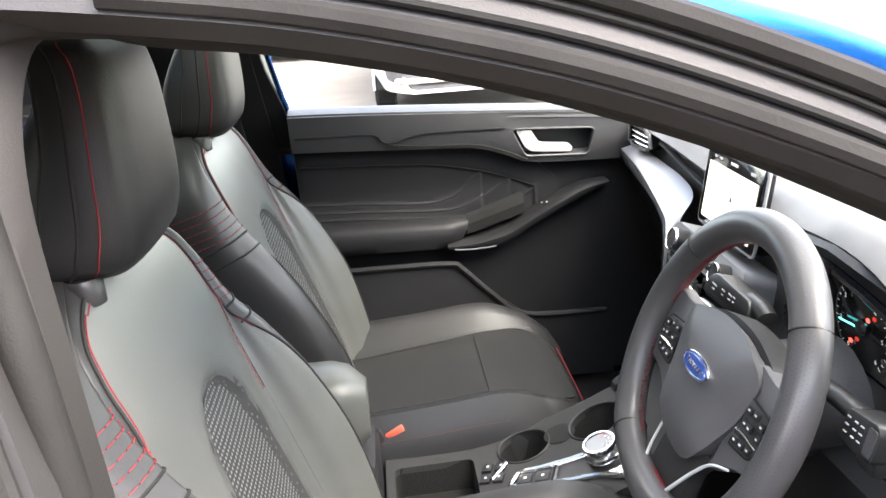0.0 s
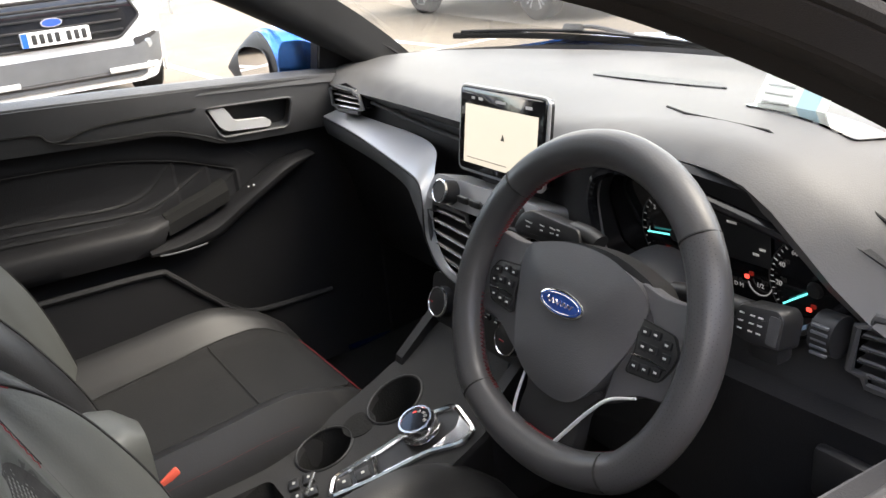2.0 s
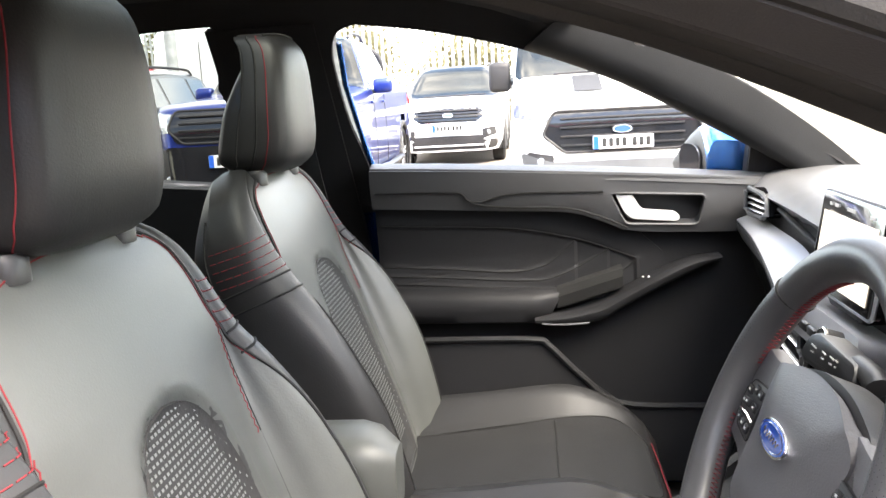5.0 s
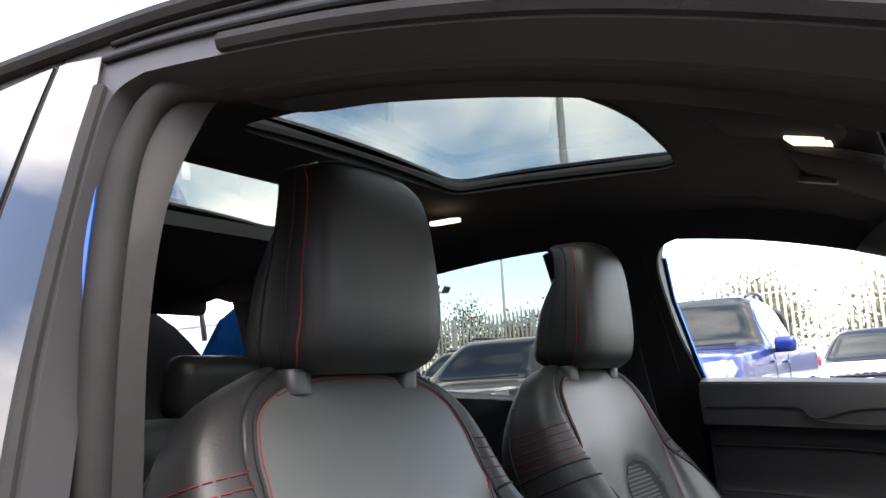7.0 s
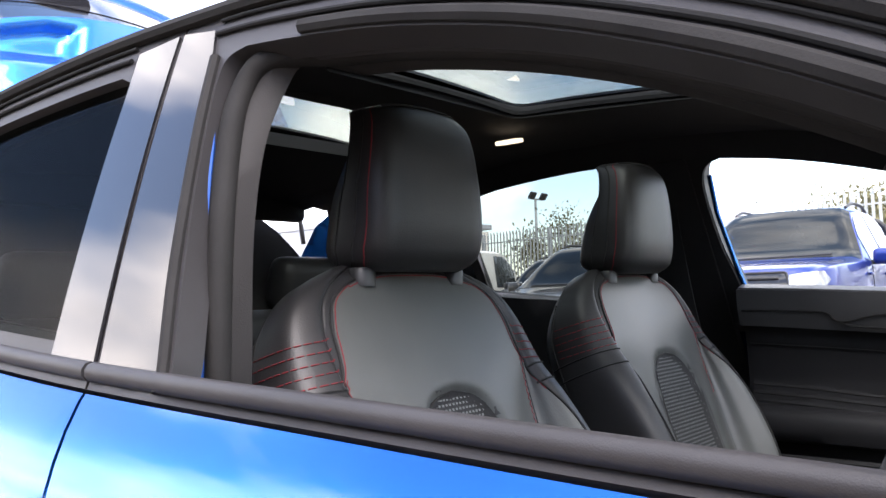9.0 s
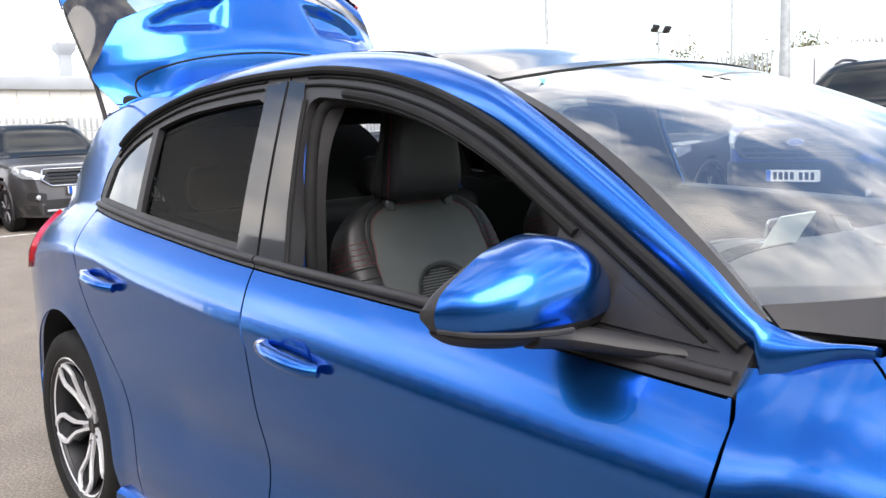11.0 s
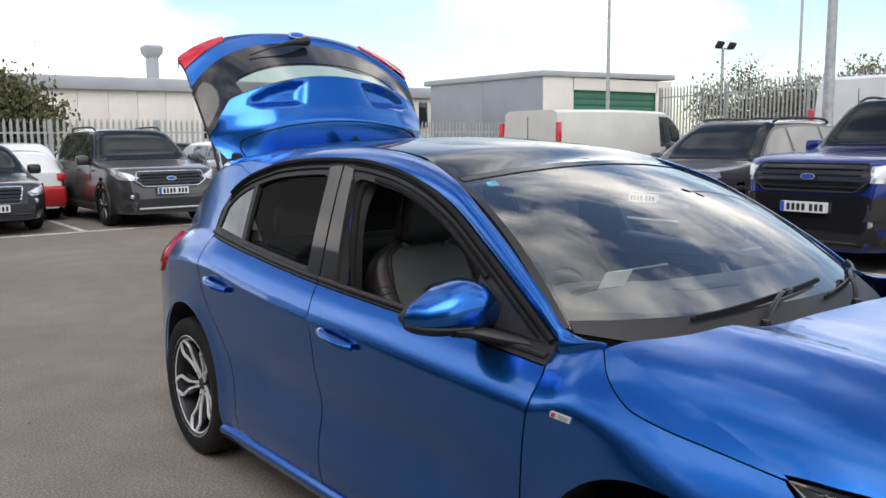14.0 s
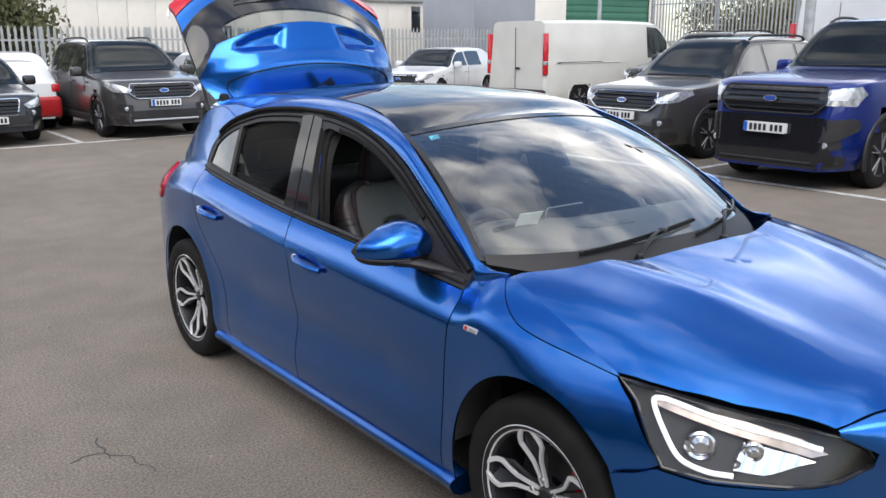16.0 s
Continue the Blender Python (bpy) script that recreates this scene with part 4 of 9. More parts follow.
bd = part("wing_badge", prism(rounded([(-0.036, -0.0085), (0.031, -0.0085), (0.036, 0.0085), (-0.031, 0.0085)], 0.003, 2), axes(on_side(0.004)(1.07, 0.779), (0, 1, -0.02), (0.08, 0, 1)), 0.004), M_BADGEWHITE, focus, "small pale wing badge with a red mark")
part("badge_mark", prism([(-0.030, -0.006), (-0.018, -0.006), (-0.013, 0.006), (-0.025, 0.006)], axes(on_side(0.0055)(1.07, 0.779), (0, 1, -0.02), (0.08, 0, 1)), 0.002), M_RED, bd)
for i in range(4):
    part("badge_mark", prism([(-0.004 + i * 0.0075, -0.006), (0.003 + i * 0.0075, -0.006), (0.006 + i * 0.0075, 0.006), (-0.001 + i * 0.0075, 0.006)], axes(on_side(0.0055)(1.07, 0.779), (0, 1, -0.02), (0.08, 0, 1)), 0.002), M_LAMP, bd)
fin = [[Vector((w * c, -1.30 + 0.06 * u + 0.13 * (1 - u) * t0, roof(0, -1.30).z - 0.004 + 0.062 * u)) for w, t0 in ((0.0, 1), (c0 * (1 - 0.7 * u), 0.2), (c0 * (0.8 - 0.6 * u), -0.6), (-c0 * (0.8 - 0.6 * u), -0.6), (-c0 * (1 - 0.7 * u), 0.2))]
       for u, c, c0 in ((0, 1, 0.026), (0.4, 1, 0.022), (0.8, 1, 0.016), (1.0, 1, 0.008))]
part("roof_aerial", loft(fin), M_GLOSS, focus, "dark shark-fin aerial")

# ---------------------------------------------------------------- the raised tailgate
gate = part("tailgate", bmesh.new(), M_BLUE, focus, "raised tailgate with spoiler, glass and red lamps")
# the skin from the hinge outwards: spoiler, lip, glass, painted band
SP_Y = curve((0, -1.385), (0.4, -1.362), (0.7, -1.405), (1.0, -1.458))
SP_Z = curve((0, 1.375), (0.4, 1.53), (0.62, 1.605), (1.0, 1.772))
SP_W = curve((0, 0.60), (0.35, 0.645), (0.7, 0.61), (1.0, 0.548))
SP_BACK = curve((0, 0.09), (0.4, 0.195), (0.7, 0.13), (1.0, 0.07))
SP_DROP = curve((0, 0.02), (0.4, 0.065), (1.0, 0.127))
HOLLOW = [(0.148, 1.752), (0.192, 1.612), (0.24, 1.602), (0.43, 1.588), (0.49, 1.612), (0.47, 1.66), (0.38, 1.712), (0.26, 1.748)]


def to_edge(p, poly):
    best = 9
    for a, b in zip(poly, poly[1:] + poly[:1]):
        ax, az, bx, bz = *a, *b
        k = max(0, min(1, ((p[0] - ax) * (bx - ax) + (p[1] - az) * (bz - az)) / ((bx - ax) ** 2 + (bz - az) ** 2)))
        best = min(best, math.hypot(p[0] - ax - k * (bx - ax), p[1] - az - k * (bz - az)))
    return best


def spoiler(s, t):
    x = SP_W(t) * s
    a = abs(s)
    y = SP_Y(t) - SP_BACK(t) * (0.25 * a ** 2 + 0.75 * max(0, (a - 0.55) / 0.45) ** 1.6)
    z = SP_Z(t) - SP_DROP(t) * s * s
    d = 0.0
    if inside((abs(x), z), HOLLOW):
        d = min(1.0, to_edge((abs(x), z), HOLLOW) / 0.055)
        d = d * d * (3 - 2 * d)
    return Vector((x, y - 0.040 * d, z - 0.008 * d))


part("spoiler", skin(sheet([(-1, 0), (1, 0), (1, 1), (-1, 1)], spoiler, 0.022, (), (0, 1, 0.3)), 0.012), M_BLUE, gate, "blue roof spoiler with two hollows", 60)
part("spoiler_lip", loft([[spoiler(s, 1), spoiler(s, 1) + Vector((0, -0.02, 0.002)), spoiler(s, 1) + Vector((0, -0.035, -0.01)), spoiler(s, 0.96) + Vector((0, -0.04, -0.03))] for s in [-1 + i / 20 for i in range(41)]], False), M_BLUE, gate)
part("spoiler_joint", tube([spoiler(p[0], p[1]) + Vector((0, 0.003, 0)) for p in spline([(0.86, 0.0), (0.86, 0.14), (0.80, 0.28), (0.6, 0.37), (0.3, 0.41), (0, 0.42), (-0.3, 0.41), (-0.6, 0.37), (-0.80, 0.28), (-0.86, 0.14), (-0.86, 0.0)], n=6)], 0.0035, 6), M_RUBBER, gate)


def rear_glass(s, v):
    k = 0.3 * s * s + 0.7 * s ** 4
    yc, zc = -1.50 - 0.315 * v, 1.755 + 0.212 * v
    ys, zs = -1.565 - 0.135 * v, 1.470 + 0.241 * v
    kz = (1 - v) * k + v * (0.55 * s * s + 0.45 * s ** 4)
    return Vector(((0.645 + 0.025 * v) * s, yc + (ys - yc) * kz, zc + (zs - zc) * kz))


pane = rounded([(-0.72, 0.02), (0.72, 0.02), (0.73, 0.42), (0.0, 0.44), (-0.73, 0.42)], 0.05)
g = part("rear_window", sheet(pane, rear_glass, 0.06, (), (0, 1, 1)), M_ROOFGLASS, gate, "rear window pane")
g.visible_shadow = False
part("rear_window_border", skin(sheet([(-1.0, -0.06), (1.0, -0.06), (1.0, 1.0), (-1.0, 1.0)], lambda s, v: rear_glass(s, v) + Vector((0, 0.001, 0.002)), 0.04, [pane], (0, 1, 1)), 0.014), M_GLOSS, gate, "gloss black window border", 60)


def band(s, v):
    a = rear_glass(s, 1.0)
    b = Vector((0.68 * s, -1.885 + 0.055 * s ** 4, 2.03 - 0.10 * s * s - 0.075 * s ** 4))
    return a.lerp(b, v) + Vector((0, 0.35, 0.85)).normalized() * 0.012 * math.sin(math.pi * max(0, min(1, v)))


part("tailgate_band", skin(sheet([(-1, 0), (1, 0), (1, 1), (-1, 1)], band, 0.05, (), (0, 1, 1)), 0.03), M_BLUE, gate, "", 60)
part("tailgate_panel", loft([[band(s, 1) + Vector((0, -d * (1 - 0.93 * s ** 6), -0.4 * d * d)) for d in (0.0, 0.05, 0.2, 0.42)] for s in [-1 + i / 15 for i in range(31)]], False), M_BLUE, gate)
for sg in (1, -1):
    TLo = [(sg * 0.63, 0.72), (sg * 0.84, 0.55), (sg * 1.005, 0.52), (sg * 1.01, 1.03), (sg * 0.62, 1.02)]
    part("gate_lamp", skin(sheet(TLo, lambda s, v: band(s, v) + Vector((0, 0.004, 0.008)), 0.03, (), (0, 1, 1)), 0.035), M_RED, gate, "red lamp on the tailgate edge", 60)
    part("gas_strut", tube([(sg * 0.61, -1.50, 1.20), (sg * 0.637, -1.575, 1.475)], 0.008, 8), M_TRIM, gate, "black gas strut")
    flank_in = [[spoiler(sg, t), rear_glass(sg * (1.0 - 0.10 * (t - 0.25) / 0.75), 0.0) + Vector((0, -0.004, 0))] for t in [0.25 + 0.75 * i / 10 for i in range(11)]]
    part("spoiler_flank", loft(flank_in, False), M_GLOSS, gate)
    edge_in = [[rear_glass(sg, v), rear_glass(sg, v) + Vector((-sg * 0.02, -0.05, -0.03)), rear_glass(sg, v) + Vector((-sg * 0.07, -0.08, -0.05))] for v in [i / 12 for i in range(13)]]
    part("gate_edge", loft(edge_in, False), M_TRIM, gate)
ov = [(0.055 * math.cos(a), 0.024 * math.sin(a)) for a in [2 * math.pi * i / 28 for i in range(28)]]
part("oval_badge", prism(ov, axes(band(0, 0.5) + Vector((0, 0.004, 0.006)), (1, 0, 0), (0, -0.6, 0.8)), 0.006), M_CHROME, gate, "chrome and blue oval badge")
part("oval_badge_field", prism([(a * 0.72, b * 0.55) for a, b in ov], axes(band(0, 0.5) + Vector((0, 0.006, 0.0075)), (1, 0, 0), (0, -0.6, 0.8)), 0.006), M_PLATEBLUE, gate)
part("rear_wiper", tube(spline([rear_glass(-0.04, 0.93) + Vector((0, 0.02, 0.03)), rear_glass(0.12, 0.86) + Vector((0, 0.03, 0.03)), rear_glass(0.30, 0.78) + Vector((0, 0.02, 0.025)), rear_glass(0.52, 0.76) + Vector((0, 0.012, 0.012))], n=5), lambda t: 0.026 * max(0.15, 1 - 1.25 * t), 8), M_TRIM, gate, "black rear wiper arm")

# ---------------------------------------------------------------- the hatchback: cabin
M_DASH = shader("soft_dashboard", (0.095, 0.092, 0.091), 0.5, grain=0.14, grain_scale=600, mottle=0.08, mottle_scale=5)
M_CARD = shader("door_plastic", (0.05, 0.05, 0.052), 0.45, grain=0.3, grain_scale=700, mottle=0.1, mottle_scale=6)
M_PILLARGREY = shader("woven_pillar_trim", (0.030, 0.030, 0.031), 0.8, spec=0.3, grain=0.3, grain_scale=500, mottle=0.12, mottle_scale=6)
M_PILLAR = shader("pillar_trim_plastic", (0.017, 0.016, 0.0155), 0.6, spec=0.2, grain=0.2, grain_scale=600, mottle=0.1, mottle_scale=8)
M_CARDSOFT = shader("door_vinyl", (0.014, 0.014, 0.0155), 0.55, spec=0.35, grain=0.25, grain_scale=500, mottle=0.1, mottle_scale=6)
# one leather in two copies: the first painted as lit, the second dark
M_LEATHER_LIT = shader("leather_lit", (0.072, 0.075, 0.071), 0.42, grain=0.10, grain_scale=420, mottle=0.12, mottle_scale=7, rough_var=0.05)
M_LEATHERB = shader("black_leather", (0.017, 0.0168, 0.0175), 0.46, grain=0.14, grain_scale=420, mottle=0.15, mottle_scale=7)
M_CLOTH = shader("dark_seat_cloth", (0.010, 0.010, 0.0105), 0.85, grain=0.5, grain_scale=420, mottle=0.18, mottle_scale=12)
M_HEADLINER = shader("black_headliner", (0.020, 0.019, 0.020), 0.95, grain=0.3, grain_scale=500, mottle=0.15, mottle_scale=4)
M_CARPET = shader("black_carpet", (0.008, 0.008, 0.008), 1.0, grain=0.6, grain_scale=300, mottle=0.2, mottle_scale=10)
M_SILVER = shader("satin_silver_trim", (0.37, 0.37, 0.38), 0.32, 0.45, mottle=0.05, mottle_scale=8, rough_var=0.06)
M_LIP = shader("grey_trim_lip", (0.13, 0.135, 0.145), 0.4, 0.2, mottle=0.06, mottle_scale=8)
M_RIMLEATHER = shader("smooth_wheel_leather", (0.056, 0.0545, 0.0565), 0.36, grain=0.10, grain_scale=420, mottle=0.12, mottle_scale=9)
M_AIRBAG = shader("grained_airbag_plastic", (0.078, 0.0765, 0.081), 0.5, grain=0.2, grain_scale=600, mottle=0.06, mottle_scale=8)
M_STITCH = shader("red_thread", (0.17, 0.010, 0.015), 0.8)
M_SEAM = shader("dark_seam", (0.008, 0.008, 0.008), 0.8)
M_BUTTON = shader("button_plastic", (0.018, 0.018, 0.019), 0.4, grain=0.1, grain_scale=700)
M_MARK = shader("pale_button_mark", (0.55, 0.55, 0.53), 0.6)
M_MAP = shader("map_screen", (0.4, 0.38, 0.34), 0.25, emit=(0.97, 0.92, 0.80), power=0.125)
M_BLACKSCREEN = shader("black_screen", (0.006, 0.006, 0.007), 0.12, coat=0.6)
M_CYAN = shader("cyan_needle", (0.05, 0.5, 0.55), 0.5, emit=(0.1, 0.85, 0.9), power=0.28)
M_REDLIGHT = shader("red_tell_tale", (0.6, 0.05, 0.04), 0.5, emit=(1.0, 0.08, 0.06), power=0.3)
M_DIAL = shader("dial_marks", (0.5, 0.5, 0.5), 0.6, emit=(0.7, 0.72, 0.75), power=0.035)
M_BUCKLE = shader("red_buckle", (0.75, 0.12, 0.08), 0.4)
M_BADGE = shader("blue_enamel", (0.015, 0.06, 0.30), 0.15, coat=1.0)
M_PAPER = shader("white_card", (0.84, 0.87, 0.80), 0.7, mottle=0.05, mottle_scale=25)
M_MESH = shader("mesh_fabric", (0.022, 0.022, 0.022), 0.75, grain=0.3, grain_scale=300)
M_DOT = shader("silver_weave_dot", (0.15, 0.155, 0.15), 0.45)


def text(body, size, m, mat, parent, name="lettering"):
    cu = bpy.data.curves.new(name, "FONT")
    cu.body, cu.size, cu.extrude, cu.align_x, cu.align_y = body, size, 0.0003, "CENTER", "CENTER"
    tmp = new(name, cu)
    me = bpy.data.meshes.new_from_object(tmp)
    bpy.data.objects.remove(tmp)
    me.materials.append(mat)
    ob = new(name, me)
    ob.matrix_basis = m
    ob.parent = parent
    return ob


# headliner with its two roof lights
n = 24
hl_y = [0.33 - 1.78 * i / n for i in range(n + 1)]
hl_o = [(0.575, y) for y in hl_y] + [(-0.575, y) for y in reversed(hl_y)]
part("headliner", skin(sheet(hl_o, lambda x, y: roof(x, y) - Vector((0, 0, 0.035 + 0.05 * max(0, abs(x) - 0.4) ** 1.2)), 0.06,
                             [rounded([(0.297, -0.10), (0.27, -0.035), (0.20, 0.01), (0.09, 0.036), (0.0, 0.043), (-0.09, 0.036), (-0.20, 0.028), (-0.297, 0.01), (-0.297, -0.43), (0.297, -0.43)], 0.04), [(x * 0.95, y) for x, y in REARLIGHT]], (0, 0, -1)), 0.008), M_HEADLINER, focus)
for ring, nm in ((SUNROOF, "sunroof_surround"), (REARLIGHT, "roof_light_surround")):
    cxy = (0, -0.18) if ring is SUNROOF else (0, -0.787)
    k = 0.90 if ring is SUNROOF else 0.95
    top = [roof(x, y) - Vector((0, 0, 0.007)) for x, y in ring]
    low = [roof(x * k, cxy[1] + (y - cxy[1]) * 0.95) - Vector((0, 0, 0.042)) for x, y in ring]
    part(nm, loft([top, low], True, False), M_HEADLINER, focus)

# inner trim of the window frames and pillars
for sg in (1, -1):
    if sg < 0:
        io = [(y, DLO_BOT(y)) for y in [1.0 - 2.3 * i / 40 for i in range(41)]]
        holes = [OPEN_L, [p for p in dense(OPEN_RL, 0.04) if p[0] > -1.14]]
    else:
        io = [(y, DLO_TOP(y) - 0.036) for y in [0.66 - 0.78 * i / 20 for i in range(21)]] + [(-0.165, 1.25), (-0.16, 1.2), (-0.15, 1.1), (-0.14, 0.95)]
        io += [(y, DLO_BOT(y)) for y in [-0.20 - 1.1 * i / 20 for i in range(21)]]
        holes = [[p for p in dense(OPEN_R, 0.04) if p[0] > -1.14]]
    io += [(-1.42, 1.05), (-1.40, 1.33)] + \
        [(y, max(DLO_TOP(max(y, -1.15)) + 0.05, 1.325 if y < -0.75 else 0)) for y in [-1.3 + (2.25 if sg < 0 else 1.95) * i / 40 for i in range(41)]]
    if sg < 0:
        io += [(1.0, 0.93)]
    part("pillar_trim", skin(sheet(io, on_side(-0.045, sg), 0.04, holes, (-sg, 0, 0)), 0.008), M_HEADLINER, focus)
    up = [Vector((sg * (p.x - 0.05), p.y, p.z - 0.03)) for p in RAIL_UP[6:]]
    dn = []
    for p in RAIL_UP[6:]:
        z = max(DLO_TOP(max(p.y, -1.15)) + 0.03, 1.3 if p.y < -0.75 else 0)
        dn.append(Vector((sg * (body_x(p.y, z) - 0.055), p.y, z)))
    part("roof_side_trim", loft([up, [a.lerp(b, 0.5) + Vector((-sg * 0.012, 0, 0)) for a, b in zip(up, dn)], dn], False), M_HEADLINER, focus)
    # broad front pillar trim between the side window and the windscreen
    rings = []
    for i in range(25):
        t = i / 24
        y = 0.90 - 0.66 * t
        a = on_side(-0.035, sg)(y, max(DLO_TOP(y) - 0.012, DLO_BOT(y) + 0.02))
        q = max(0.0, min(1.0, (0.86 - y) / 0.58))
        b = screen(sg * (0.955 - 0.02 * q), 0.03 + 0.93 * q) - Vector((0, 0.004, 0.010))
        m = a.lerp(b, 0.5) + Vector((-sg * 0.030, -0.028, -0.020))
        rings.append([a, a.lerp(m, 0.5) + Vector((-sg * 0.010, -0.006, -0.004)), m, b.lerp(m, 0.5) + Vector((-sg * 0.006, -0.010, -0.006)), b])
    part("front_pillar_trim", skin(loft(rings, False), 0.004), M_PILLARGREY, focus, "dark grey front pillar trim", 60)
    # catcher on the pillar: seat belt
    belt = [Vector((sg * 0.655, -0.25, 1.22)), Vector((sg * 0.665, -0.22, 1.0)), Vector((sg * 0.68, -0.17, 0.7)), Vector((sg * 0.68, -0.15, 0.4))]
    part("seat_belt", loft([[p + Vector((0, -0.023, 0)), p + Vector((0, 0.023, 0)), p + Vector((-sg * 0.003, 0.023, 0)), p + Vector((-sg * 0.003, -0.023, 0))] for p in spline(belt, n=5)]), M_CLOTH, focus, "black seat belt webbing")


# ---- door cards
def door_card(sg, detail):
    d = part("door_card", bmesh.new(), M_CARD, fdoor[0 if sg > 0 else 1], "black door trim with vinyl insert and chrome release")
    low = 0.0 if sg < 0 else -0.165
    top = curve((-0.3, 1.012 + low), (-0.05, 1.004 + low), (0.3, 0.984 + low), (0.65, 0.958 + low), (0.95, 0.93 + low))
    pad = curve((-0.3, 0.93 + low), (0.0, 0.918 + low), (0.1, 0.912 + low), (0.2, 0.906 + low), (0.315, 0.90 + low), (0.39, 0.876 + low), (0.444, 0.854 + low), (0.556, 0.847 + low), (0.95, 0.838 + low))

    def fn(off):
        def f(y, z):
            x = 0.742 - 0.02 * max(0, z - 0.8) / 0.15 + off + 0.012 * (y > 5)
            return Vector((sg * x, y, z))
        return f
    ys = [-0.10 + 0.98 * i / 24 for i in range(25)]
    part("door_panel", skin(sheet([(y, 0.28) for y in ys] + [(y, top(y) - 0.01) for y in reversed(ys)], fn(0.0), 0.08, (), (-sg, 0, 0)), 0.006), M_CARDSOFT, d)
    up = [(y, pad(y)) for y in ys] + [(y, top(y)) for y in reversed(ys)]
    bowl = rounded([(0.403, 0.938), (0.602, 0.926), (0.588, 0.862), (0.436, 0.869)], 0.014)
    bm = skin(sheet(up, lambda y, z: fn(-0.030 - 0.008 * math.sin(max(0, min(1, (z - pad(y)) / 0.1)) * math.pi))(y, z), 0.03, [bowl] if detail else (), (-sg, 0, 0)), 0.035)
    part("upper_pad", bm, M_CARD, d, "grey grained upper door pad")
    part("belt_ledge", loft([[Vector((sg * x, y, top(y) + dz)) for x, dz in ((0.688 + (0.025 if sg > 0 else 0), -0.012), (0.693 + (0.025 if sg > 0 else 0), 0.004), (0.722, 0.012), (0.76, 0.010), (0.765, -0.02))] for y in ys]), M_CARD if sg < 0 else M_CARDSOFT, d)
    if not detail:
        return d
    for ln in ([(-0.09, 0.957), (0.06, 0.953), (0.095, 0.948), (0.108, 0.934), (0.135, 0.93), (0.21, 0.945), (0.39, 0.942)], [(0.108, 0.934), (0.14, 0.922), (0.21, 0.915), (0.315, 0.909), (0.385, 0.888), (0.44, 0.862)]):
        part("pad_seam", tube([fn(-0.0385)(p[0], p[1]) for p in spline(ln, n=5)], 0.0022, 6), M_SEAM, d)
    # release handle in its bowl
    part("handle_bowl", skin(sheet([(y, z) for y, z in bowl], lambda y, z: fn(-0.008)(y, z), 0.04, (), (-sg, 0, 0)), 0.01), M_BUTTON, d)
    part("bowl_rim", tube([fn(-0.033)(y, z) for y, z in bowl], 0.0035, 6, True), M_CARD, d)
    lev = [(0.416, 0.933), (0.450, 0.931), (0.470, 0.899), (0.538, 0.892), (0.550, 0.882), (0.545, 0.872), (0.452, 0.880), (0.436, 0.892)]
    m_rel = shader("satin_lever", (0.8, 0.8, 0.8), 0.28, 0.35, mottle=0.04, mottle_scale=20)
    part("door_release", skin(sheet(rounded(lev, 0.006, 3), lambda y, z: fn(-0.030 - 0.006 * math.sin((y - 0.41) * 18))(y, z), 0.02, (), (-sg, 0, 0)), 0.010), m_rel, d, "chrome door release lever")
    # vinyl insert with its moulded steps
    TOPL = curve((-0.1, 0.880), (0.05, 0.873), (0.195, 0.864), (0.331, 0.837), (0.464, 0.788))
    L1 = curve((-0.1, 0.786), (0.05, 0.777), (0.2, 0.766), (0.26, 0.776), (0.335, 0.836))
    L2 = curve((-0.1, 0.766), (0.05, 0.758), (0.25, 0.746), (0.326, 0.768), (0.405, 0.812))
    L3 = curve((-0.1, 0.750), (0.04, 0.742), (0.305, 0.725), (0.406, 0.747), (0.464, 0.786))

    def relief(y, z):
        k = sstep(TOPL(y) + 0.004, TOPL(y) - 0.004, z) if y < 0.46 else 0.0
        h = 0.0
        for f, y1 in ((L1, 0.335), (L2, 0.405), (L3, 0.464)):
            if y < y1:
                h += 0.0045 * (sstep(f(y) + 0.005, f(y) - 0.003, z))
        return 0.004 * (k if y < 0.46 else 0) - h
    ins = [(y, 0.70) for y in [-0.09 + 0.60 * i / 24 for i in range(25)]] + [(0.52, 0.80), (0.46, 0.855)] + [(y, pad(y) + 0.004) for y in [0.43 - 0.52 * i / 20 for i in range(21)]]
    part("vinyl_insert", skin(sheet(ins, lambda y, z: fn(-0.006 + relief(y, z))(y, z), 0.007, (), (-sg, 0, 0)), 0.006), M_CARDSOFT, d, "ribbed black vinyl insert", 25)
    for f, y1 in ((TOPL, 0.46), (L1, 0.33), (L2, 0.40), (L3, 0.46)):
        part("insert_seam", tube([fn(-0.0072 + relief(y, f(y)))(y, f(y)) for y in [-0.09 + (y1 + 0.09) * i / 24 for i in range(25)]], 0.0014, 5), M_SEAM, d)
    # armrest: a flat-faced pad, then a bar that sweeps up as a pull, with a blackened block for the hollow between them
    rings = []
    for i in range(20):
        t = i / 19
        y = -0.10 + 0.40 * t
        k = 1 - 0.35 * sstep(0.9, 1.0, t)
        rings.append([Vector((sg * (0.745 - a * k), y + 0.03 * b, z)) for a, z, b in ((0, 0.745 - 0.015 * t, 0), (0.03, 0.744 - 0.015 * t, 0), (0.058, 0.737 - 0.014 * t, 0), (0.068, 0.722 - 0.01 * t, -0.2), (0.066, 0.69, -0.6), (0.058, 0.672 - 0.008 * t, -1.0), (0.03, 0.662 - 0.008 * t, -1.2), (0, 0.66 - 0.008 * t, -1.2))])
    part("armrest", loft(rings), M_CARDSOFT, d, "padded dark door armrest", 50)
